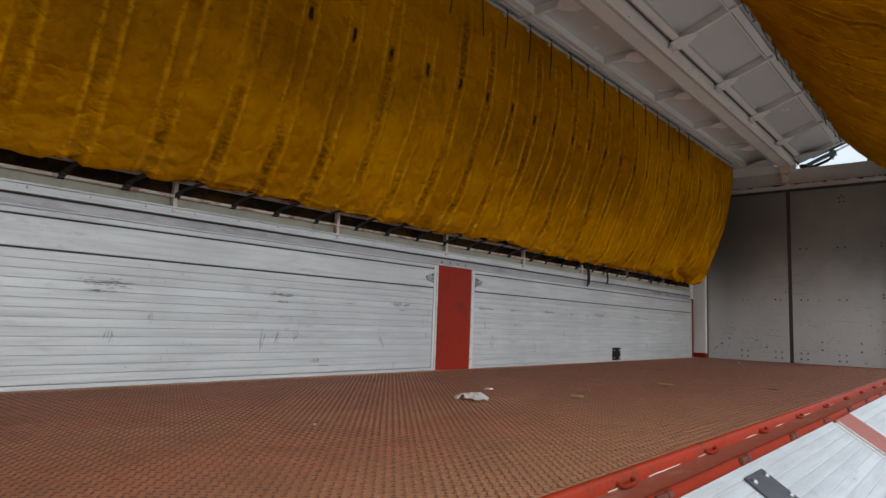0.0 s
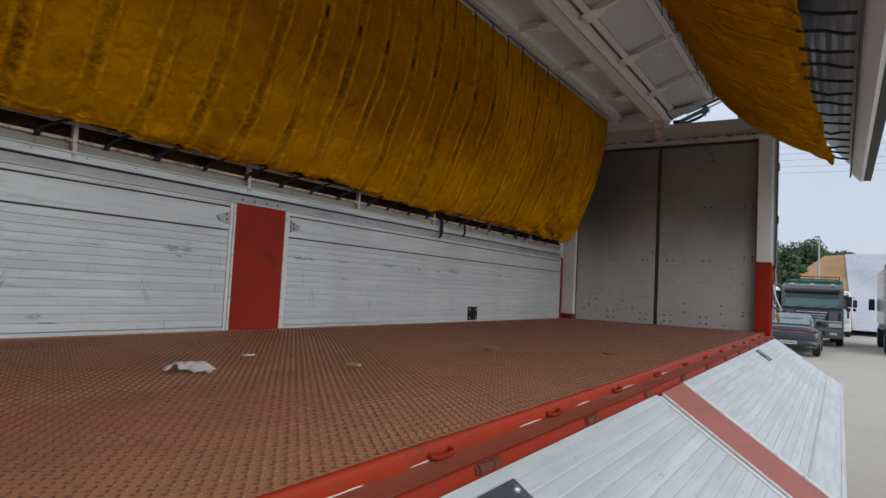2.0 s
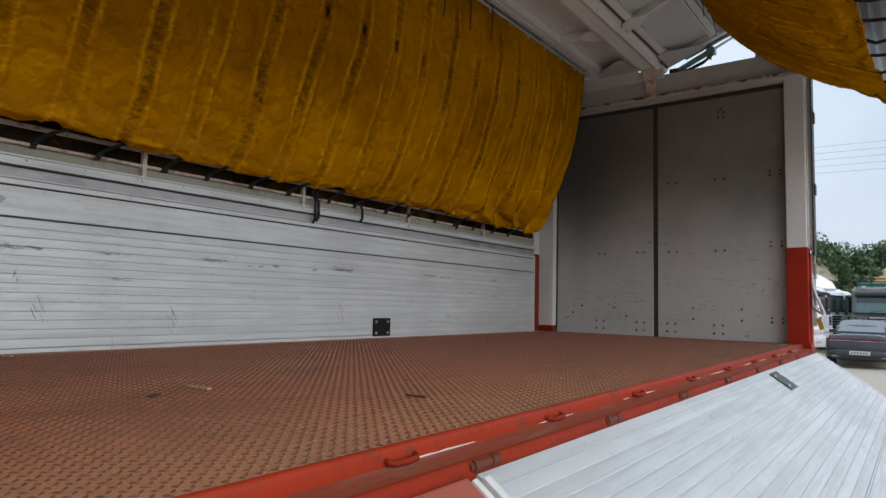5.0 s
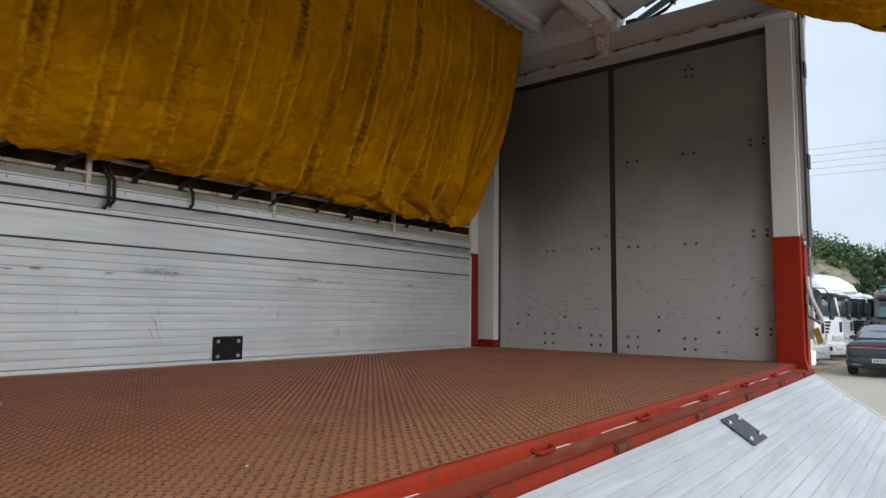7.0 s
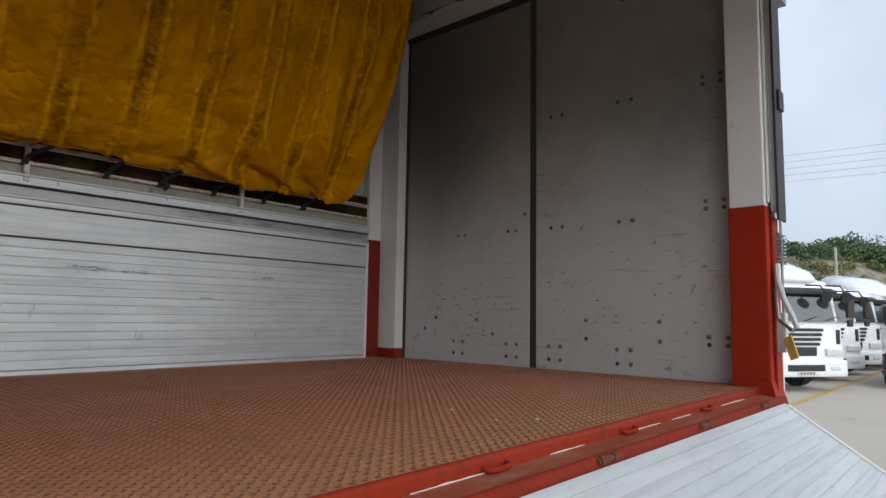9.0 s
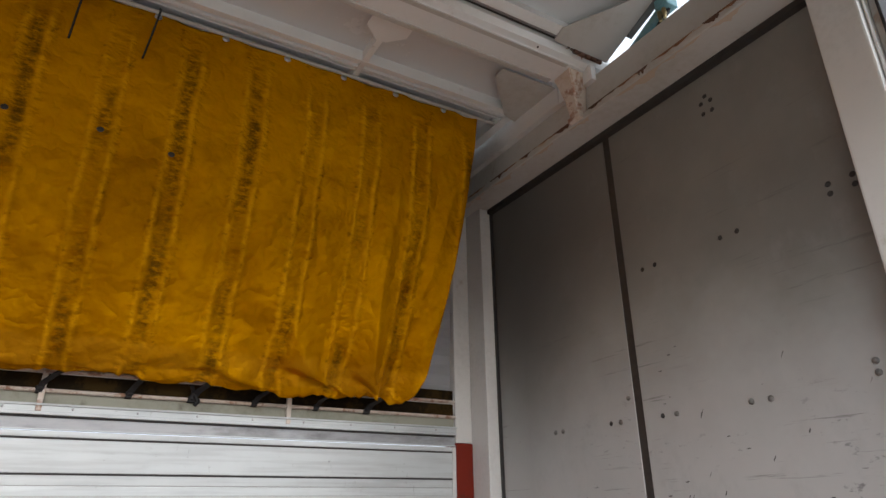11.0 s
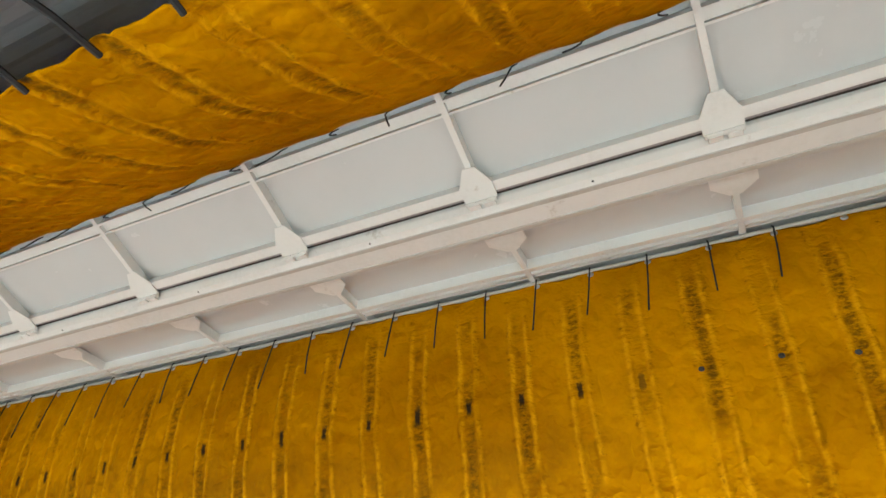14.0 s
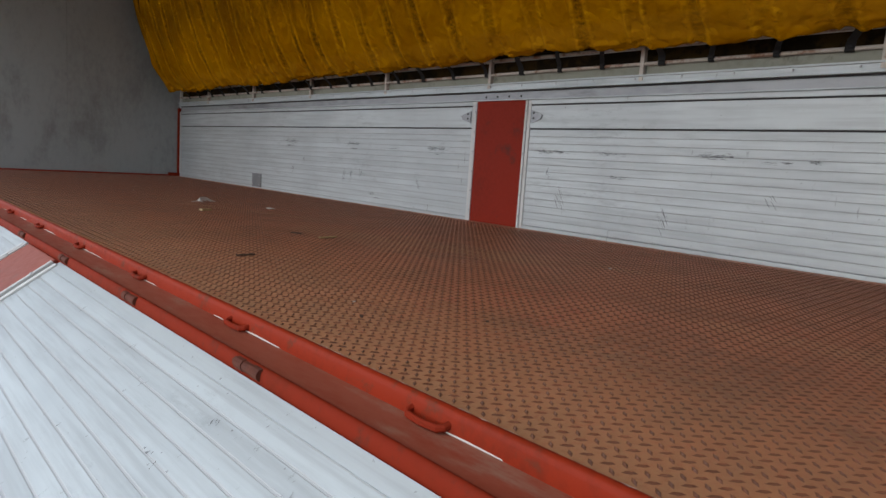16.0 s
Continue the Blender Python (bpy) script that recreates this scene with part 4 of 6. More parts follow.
x = -2.36
while x < -0.1:
    ln = rng.uniform(0.06, 0.26)
    stain(front, (x, 8.1935, 3.6262), ln, (1, 0, 0), (0, 0, -1), rng.uniform(0.010, 0.022), RUST_LINE, "rust along the joint")
    if rng.random() < 0.6:
        stain(front, (x + 0.02, 8.1940, 3.6225), ln * rng.uniform(0.6, 1.3), (1, 0, 0), (0, 0, -1), rng.uniform(0.012, 0.026), STAIN, "pale rust run")
        stain(front, (x, 8.200, 3.5890), ln * rng.uniform(0.6, 1.4), (1, 0, 0), (0, 1, 0), rng.uniform(0.015, 0.06), STAIN, "pale rust run")
    x += ln + rng.uniform(0.0, 0.08)
for x, ln in ((-2.28, 0.10), (-1.93, 0.16), (-1.62, 0.08), (-1.34, 0.17), (-1.10, 0.20), (-0.78, 0.07), (-0.42, 0.10), (-0.20, 0.12)):
    stain(front, (x, 8.1925, 3.6255), ln, (1, 0, 0), (0, 0, -1), 0.034, RUST, "dark rust at the weld")
for k in range(7):
    stain(front, (-1.0455, 8.06 + 0.022 * k, 3.906), 0.018, (0, 1, 0), (-0.02, 0, 1), rng.uniform(0.02, 0.07), RUST, "rust run on the beam end", 4)
    stain(front, (-1.0462, 8.05 + 0.024 * k, 3.9035), 0.022, (0, 1, 0), (-0.42, 0, -1), rng.uniform(0.01, 0.032), RUST if k % 2 else RUST_LINE, "rust run on the beam end", 4)
cap = bmesh.new()
cap_out = [(-0.34, 3.78), (-0.34, 4.12), (-0.20, 4.12), (-0.19, 4.075), (-0.055, 3.995), (0.015, 3.965), (0.055, 3.925), (0.080, 3.862), (0.078, 3.80), (0.068, 3.70), (0.063, 3.30), (-0.02, 3.30), (-0.02, 3.78)]
extrude_profile(cap, cap_out, 8.53, 8.84)
part("corner_cap", cap, CAP_GREY, front, "rounded grey corner moulding")
part("gap_plate", boxed(-1.296, -1.05, 8.205, 8.238, 3.782, 3.870, bevel=0.002), WHITE, front)
lamp = thing("marker_lamp", "orange-red side marker lamp on the front corner", "lamp")
part("base", boxed(0.060, 0.068, 8.605, 8.67, 3.525, 3.615, bevel=0.002), DARK, lamp)
part("lens", boxed(0.068, 0.088, 8.61, 8.665, 3.532, 3.608, bevel=0.008), ORANGE_LENS, lamp, "orange lens")

# ---- corner posts ----
def corner_post(label, x0, x1, y0, y1, low=RED):
    p = thing("corner_post", label, "post", "corner posts of the truck")
    part("upper_part", boxed(x0, x1, y0, y1, 2.183, 3.66, bevel=0.008), WHITE, p)
    part("lower_part", boxed(x0 - 0.004, x1 + 0.004, y0 - 0.005, y1, 1.345, 2.183, bevel=0.008), low, p, "red lower part")
    return p


cp = corner_post("white front corner post with red lower part, open side", -0.084, 0.066, 8.300, 8.440)
part("foot", plate_poly(bmesh.new(), [(-0.090, 8.286, 1.43), (-0.090, 8.286, 1.36), (0.10, 8.286, 1.325), (0.085, 8.286, 1.37), (0.072, 8.286, 1.43)], (0, 0.15, 0)), RED, cp)
part("white_bead", boxed(0.069, 0.078, 8.32, 8.43, 2.20, 3.72, bevel=0.004), WHITE, cp)
part("grey_channel", boxed(0.079, 0.102, 8.345, 8.435, 2.16, 3.70, bevel=0.004), CREAM, cp, "rust-stained inner channel")
part("outer_seal", boxed(0.103, 0.114, 8.33, 8.45, 2.12, 3.72, bevel=0.004), DARK, cp, "black rubber seal")
part("red_flange", boxed(0.071, 0.082, 8.345, 8.435, 1.36, 2.14, bevel=0.004), RED, cp)
for z0 in (2.62, 3.22, 3.62):
    part("hinge_ear", boxed(0.114, 0.126, 8.36, 8.435, z0, z0 + 0.09, bevel=0.004), DARK, cp)
for z0 in (2.62, 2.76, 2.22, 2.28):
    part("bolt", rod(bmesh.new(), (-0.092, 8.36, z0), (-0.082, 8.36, z0), 0.010, 6), DARK, cp)
fp = corner_post("white front corner post with red lower part, closed side", -2.46, -2.362, 8.186, 8.297, SHADED_RED)
part("inner_flange", boxed(-2.375, -2.203, 8.298, 8.389, 1.462, 3.59, bevel=0.006), WHITE, fp, "white inner flange")
part("flange_foot", boxed(-2.38, -2.201, 8.294, 8.389, 1.39, 1.462, bevel=0.004), HINGE_RED, fp, "red foot")
rp = corner_post("white rear corner post with red lower part, closed side", -2.46, -2.353, Y_REAR - 0.08, Y_REAR + 0.03, SHADED_RED)
part("inner_flange", boxed(-2.36, -2.325, Y_REAR + 0.001, Y_REAR + 0.033, FLOOR, 2.20, bevel=0.004), HINGE_RED, rp, "dark red inner flange")
corner_post("white rear corner post with red lower part, open side", -0.075, 0.066, Y_REAR - 0.10, Y_REAR + 0.02)

# latch gear on the open-side front post
latch = thing("gate_latch", "spring latch with steel lever and yellow strap", "latch", at=(-0.028, -0.035, 0))
sp = bmesh.new()
tube(sp, [(0.135 + 0.016 * math.cos(k * 0.9), 8.41 + 0.016 * math.sin(k * 0.9), 1.93 + 0.0022 * k) for k in range(62)], 0.004, 5)
part("spring", sp, STEEL, latch, "coiled steel spring")
part("spring_rod", rod(bmesh.new(), (0.135, 8.41, 1.72), (0.135, 8.41, 2.12), 0.006), STEEL, latch)
part("lever", tube(bmesh.new(), [(0.118, 8.39, 1.93), (0.125, 8.37, 1.86), (0.150, 8.35, 1.78), (0.185, 8.34, 1.70), (0.200, 8.34, 1.655)], 0.012, 7), CREAM, latch, "pale bent lever")
part("lever_arm", tube(bmesh.new(), [(0.115, 8.41, 1.93), (0.112, 8.38, 1.80), (0.125, 8.36, 1.69), (0.20, 8.265, 1.645)], 0.008, 6), STEEL, latch)
part("bracket", boxed(0.10, 0.145, 8.39, 8.44, 1.55, 1.72, bevel=0.006), CREAM, latch)
part("strap", plate_poly(bmesh.new(), [(0.140, 8.36, 1.61), (0.172, 8.35, 1.625), (0.200, 8.34, 1.535), (0.168, 8.35, 1.52)], (0, 0.02, 0)), YELLOW_STRAP, latch, "yellow strap end")
part("pin", rod(bmesh.new(), (0.075, 8.41, 1.60), (0.14, 8.41, 1.60), 0.01), STEEL, latch)

# ---- rear wall ----
rear = thing("wall_rear", "plain pale grey inside of the closed rear doors", "wall", kind="structure")
part("door_leaf", boxed(-2.36, X_MID - 0.0006, Y_REAR - 0.05, Y_REAR, FLOOR + 0.015, 3.62, bevel=0.001), REAR_SKIN, rear)
part("door_leaf", boxed(X_MID + 0.0006, 0.02, Y_REAR - 0.05, Y_REAR, FLOOR + 0.015, 3.62, bevel=0.001), REAR_SKIN, rear)
part("header", boxed(-2.42, 0.11, Y_REAR - 0.10, Y_REAR + 0.012, 3.621, 3.79, bevel=0.008), WHITE, rear)
part("upper_closure", boxed(-2.45, -1.295, Y_REAR - 0.05, Y_REAR + 0.015, 3.79, 3.94, bevel=0.004), WHITE, rear)
part("outer_skin", boxed(-2.36, 0.02, Y_REAR - 0.075, Y_REAR - 0.052, FLOOR, 3.62, bevel=0.003), REAR_SKIN, rear)
part("gap_plate", boxed(-1.296, -1.05, Y_REAR - 0.03, Y_REAR + 0.012, 3.788, 3.870, bevel=0.002), WHITE, rear)
part("sill", boxed(-2.36, 0.02, Y_REAR - 0.05, Y_REAR + 0.018, FLOOR - 0.02, FLOOR + 0.014, bevel=0.004), RED, rear, "red sill")
part("corner_block", boxed(-2.36, -2.22, Y_REAR, Y_REAR + 0.05, FLOOR, FLOOR + 0.04, bevel=0.006), HINGE_RED, rear)
br = bmesh.new()
extrude_profile(br, [(-1.225, 3.90), (-1.115, 3.90), (-1.125, 3.78), (-1.145, 3.60), (-1.195, 3.60), (-1.215, 3.78)], Y_REAR + 0.012, Y_REAR + 0.13)
part("beam_bracket", br, CREAM, rear, "rust-streaked cream bracket")

# ---- roof beam ----
beam = thing("roof_beam", "white steel beam along the middle of the roof", "beam", kind="structure")
bp = bmesh.new()
extrude_profile(bp, [(-1.048, 3.985), (-1.046, 3.905), (-1.060, 3.872), (-1.085, 3.862), (-1.090, 3.856), (-1.235, 3.856), (-1.240, 3.862), (-1.262, 3.872), (-1.292, 3.905), (-1.292, 3.985)], Y_REAR + 0.02, 8.34)
part("box_beam", bp, ROOF_WHITE, beam)
part("cover_lip", boxed(-1.252, -1.225, Y_REAR + 0.02, 8.1, 3.849, 3.857, bevel=0.002), CREAM, beam)
part("cover_lip", boxed(-1.115, -1.09, Y_REAR + 0.02, 8.1, 3.849, 3.857, bevel=0.002), CREAM, beam)
hb = bmesh.new()
box(hb, -1.052, -1.022, -0.065, -0.008, 3.866, 3.884, 0.003)
box(hb, -1.052, -1.022, 0.008, 0.065, 3.866, 3.884, 0.003)
rod(hb, (-1.030, -0.075, 3.886), (-1.030, -0.028, 3.886), 0.011)
rod(hb, (-1.030, -0.022, 3.886), (-1.030, 0.022, 3.886), 0.011)
rod(hb, (-1.030, 0.028, 3.886), (-1.030, 0.075, 3.886), 0.011)
hinge_me = mesh_of("hinge", hb, ROOF_WHITE)
BAYS = [BAY0 - 1.053 * k for k in range(9)]
for y in BAYS:
    share("hinge", hinge_me, beam, pose(0, y, 0))
slot_me = mesh_of("bolt_hole", dome(0.006, 0.002), DARK)
for k in range(9):
    y = 7.9 - 1.13 * k
    share("bolt_hole", slot_me, beam, pose(-1.075, y, 3.8665, 150, 0, 90))

# ---- wings ----
def wing(name, label, hinge, e1, side_to, tarp_rod, rails, opened):
    """A roof half with its side, built outwards from its hinge line. e1: the way of the roof, across the truck."""
    w = thing(name, label, "truck wing", "wings of the truck body")
    e1 = Vector((e1[0], 0, e1[1])).normalized()
    e2 = Vector((-e1.z, 0, e1.x)) if e1.x > 0 else Vector((e1.z, 0, -e1.x))
    h = Vector((hinge[0], 0, hinge[1]))

    def at(u, v, y):
        p = h + u * e1 + v * e2
        return Vector((p.x, y, p.z))

    y0, y1 = Y_REAR + 0.02, (8.290 if opened else 8.20)
    # skin: roof, rounded shoulder, side
    top_in = [(0.01, 0.060), (0.98, 0.060)]
    shoulder = at(1.06, -0.01, 0)
    lipp = Vector((side_to[0], 0, side_to[1]))
    d = (lipp - shoulder).normalized()
    out = Vector((d.z, 0, -d.x)) * (-1 if e1.x > 0 else 1)
    inner = [at(u, v, 0) for u, v in top_in] + [at(1.03, 0.035, 0), shoulder, shoulder + 0.05 * d, lipp]
    outer = [at(0.01, 0.09, 0), at(1.0, 0.09, 0), at(1.08, 0.06, 0), at(1.105, 0.0, 0), shoulder + 0.05 * d + 0.03 * out, lipp + 0.03 * out]
    bm = bmesh.new()
    prof = [(p.x, p.z) for p in inner] + [(p.x, p.z) for p in outer[::-1]]
    extrude_profile(bm, prof, y0, y1)
    part("skin", bm, ROOF_SKIN, w, "white roof sheet")
    # side lining, ribbed sheet
    rib = bmesh.new()
    n = 26
    ln = (lipp - shoulder).length - 0.12
    pts = []
    for k in range(n + 1):
        s = 0.08 + ln * k / n
        off = 0.006 if k % 2 else 0.012
        p = shoulder + s * d - off * out
        pts.append((p.x, p.z))
    extrude_profile(rib, pts, y0 + 0.01, y1 - 0.01, closed=False)
    part("side_lining", rib, WING_METAL, w, "ribbed dull metal side lining")
    lp = bmesh.new()
    a = lipp - 0.14 * d
    prof = [a - 0.012 * out, a - 0.05 * out, lipp - 0.10 * d - 0.055 * out, lipp - 0.05 * out, lipp + 0.012 * d, lipp + 0.045 * out, a + 0.035 * out]
    extrude_profile(lp, [(p.x, p.z) for p in prof], y0, y1 + 0.01)
    part("lip_rail", lp, WHITE, w, "white lower rail")
    if opened:
        rr = lipp - 0.10 * d - 0.085 * out
        part("lashing_rod", rod(bmesh.new(), (rr.x, y0, rr.z), (rr.x, y1, rr.z), 0.008), DARK, w, "thin dark lashing rod")
        b = bmesh.new()
        plate_poly(b, [at(u, v, y1 + 0.004) for u, v in ((0.16, -0.01), (1.0, -0.01), (1.0, 0.085), (0.16, 0.085))], (0, 0.035, 0))
        part("end_seal", b, CAP_GREY, w, "dark grey end seal")
        e = lipp + 0.014 * d
        part("lip_seal", boxed(e.x - 0.02, e.x + 0.045, y0, y1 + 0.012, e.z - 0.012, e.z + 0.006, bevel=0.003), DARK, w, "black rubber seal")
    # long rails
    def bar(u0, u1, v0, v1, nm, material, ya=y0 + 0.02, yb=y1 - 0.02):
        b = bmesh.new()
        extrude_profile(b, [((q := at(u, v, 0)).x, q.z) for u, v in ((u0, v0), (u1, v0), (u1, v1), (u0, v1))], ya, yb)
        part(nm, b, material, w)

    if opened:
        bar(0.030, 0.080, 0.0, 0.059, "hinge_rail", ROOF_WHITE)
        # dark strip put in for the shade of the open hinge gap
        bar(0.002, 0.014, 0.020, 0.058, "hinge_gap_shade", DARK)
        bar(0.015, 0.028, 0.012, 0.058, "hinge_leaf", STEEL)
    for u0, u1, v0 in rails:
        bar(u0, u1, v0, 0.059, "long_rail", ROOF_WHITE)
    # struts and gussets
    def solid(pts_uvy, thick):
        b = bmesh.new()
        plate_poly(b, [at(u, 0.0, y) for u, y in pts_uvy], thick * e2)
        return b

    reach = 1.0
    g0 = 0.0 if opened else -0.02
    st = solid([(g0 + 0.05, -0.0145), (reach, -0.0145), (reach, 0.0145), (g0 + 0.05, 0.0145)], 0.058)
    st_me = mesh_of("strut", st, ROOF_WHITE)
    if opened:
        gs = solid([(0.005, -0.080), (0.085, -0.080), (0.175, -0.030), (0.175, 0.030), (0.085, 0.080), (0.005, 0.080)], 0.006)
    else:
        gs = solid([(-0.06, -0.10), (0.05, -0.10), (0.12, -0.025), (0.12, 0.025), (0.05, 0.10), (-0.06, 0.10)], 0.006)
    bmesh.ops.translate(gs, verts=gs.verts, vec=-0.008 * e2)
    gs_me = mesh_of("gusset", gs, ROOF_WHITE)
    for y in BAYS:
        share("strut", st_me, w, pose(0, y, 0))
        share("gusset", gs_me, w, pose(0, y, 0))
    # end struts with large gussets
    for ye, sgn in ((y1 - (0.045 if opened else 0.05), -1), (y0 + 0.05, 1)):
        part("end_strut", solid([(0.0, ye - 0.028), (reach, ye - 0.028), (reach, ye + 0.028), (0.0, ye + 0.028)], 0.058), ROOF_WHITE, w)
        b = solid([(0.005, ye + 0.05 * -sgn), (0.005, ye + sgn * 0.285), (0.075, ye + sgn * 0.285), (0.335, ye + sgn * 0.045), (0.36, ye - sgn * 0.045)], 0.005)
        bmesh.ops.translate(b, verts=b.verts, vec=-0.009 * e2)
        part("end_gusset", b, CREAM, w, "large corner gusset plate")
    # the rod that carries the tarpaulin
    q = at(*tarp_rod, 0)
    part("curtain_rod", rod(bmesh.new(), (q.x, y0 + 0.1, q.z), (q.x, y1 - 0.1, q.z), 0.010), CREAM, w)
    return w


A_OPEN = radians(20.5)
wing("closed_wing", "closed roof wing with white struts over the deck", (-1.305, 3.895), (-1, 0), (-2.435, 2.30), (0.43, -0.012),
     ((0.300, 0.314, -0.004), (0.322, 0.352, 0.012), (0.358, 0.368, 0.0), (0.400, 0.408, 0.012)), False)
wing("opened_wing", "opened roof wing raised above the loading side", (-1.035, 3.900), (math.cos(A_OPEN), math.sin(A_OPEN)), (0.925, 3.075), (0.555, -0.012),
     ((0.430, 0.440, 0.006), (0.444, 0.486, 0.024), (0.490, 0.502, 0.0)), True)

# hydraulic cylinders at the wing ends
for y, sg in ((8.335, 1), (Y_REAR - 0.06, -1)):
    cyl = thing("wing_cylinder", "blue-green hydraulic cylinder lifting the opened wing", "cylinder", "wing cylinders")
    a, b = Vector((-0.99, y + 0.02 * sg, 3.86)), Vector((-0.44, y, 4.09))
    c = a.lerp(b, 0.62)
    part("barrel", rod(bmesh.new(), a, c, 0.026, 12), CYL_BLUE, cyl)
    part("piston_rod", rod(bmesh.new(), c, b, 0.012, 10), CHROME, cyl, "bright piston rod")
    part("gland", rod(bmesh.new(), c - 0.05 * (b - a).normalized(), c + 0.01 * (b - a).normalized(), 0.034, 12), CYL_BLUE, cyl)
    part("port_block", boxed(c.x - 0.045, c.x + 0.025, c.y - 0.055 * (sg > 0) - 0.02 * (sg < 0), c.y + 0.02 * (sg > 0) + 0.055 * (sg < 0), c.z - 0.052, c.z + 0.004, bevel=0.006), CYL_BLUE, cyl, "blue-green port block")
    for k in (0, 1):
        f = Vector((c.x - 0.012 - 0.026 * k, c.y - 0.035 * sg, c.z - 0.052))
        part("hose_fitting", rod(rod(bmesh.new(), f, f - Vector((0, 0, 0.03)), 0.011, 6), f - Vector((0, 0, 0.03)), f - Vector((0, 0, 0.052)), 0.008, 8), BRASS, cyl, "brass hose fitting")
    for k in range(3):
        o = Vector((0, 0.012 * k * -sg, -0.012 * k))
        part("hose", tube(bmesh.new(), [c + Vector((0.0, 0, -0.035)) + o, a.lerp(c, 0.7) + Vector((0.02, 0.0, -0.05)) + o, a.lerp(c, 0.3) + Vector((0.02, -0.015 * sg, -0.045)) + o, a + Vector((-0.02, 0, -0.01)) + o], 0.010, 6), DARK, cyl, "black hydraulic hose")
    part("mount", boxed(-1.03, -0.95, y - 0.03, y + 0.035, 3.845, 3.885, bevel=0.006), RUST, cyl, "rusty dark mount")

# ---- tarpaulins ----
def spline(pts, v):
    """A smooth way through control points, v from 0 to 1."""
    n = len(pts) - 1
    t = min(max(v, 0), 1) * n
    k = min(int(t), n - 1)
    f = t - k
    p = [pts[max(min(k + j, n), 0)] for j in (-1, 0, 1, 2)]
    return tuple(0.5 * (2 * b + (c - a) * f + (2 * a - 5 * b + 4 * c - d) * f * f + (3 * b - a - 3 * c + d) * f ** 3) for a, b, c, d in zip(*p))


PLEAT = 0.2895


def ribbon(bm, pts, width, thick):
    """A flat strap along pts, its width along y."""
    rings = []
    for k, p in enumerate(pts):
        d = (Vector(pts[min(k + 1, len(pts) - 1)]) - Vector(pts[max(k - 1, 0)])).normalized()
        n = d.cross(Vector((0, 1, 0))).normalized() * thick / 2
        w = Vector((0, width / 2, 0))
        rings.append([bm.verts.new(Vector(p) + o) for o in (w + n, w - n, -w - n, -w + n)])
    for a, b in zip(rings, rings[1:]):
        for i in range(4):
            bm.faces.new((a[i], a[(i + 1) % 4], b[(i + 1) % 4], b[i]))
    bm.faces.new(rings[0])
    bm.faces.new(rings[-1][::-1])
    return bm


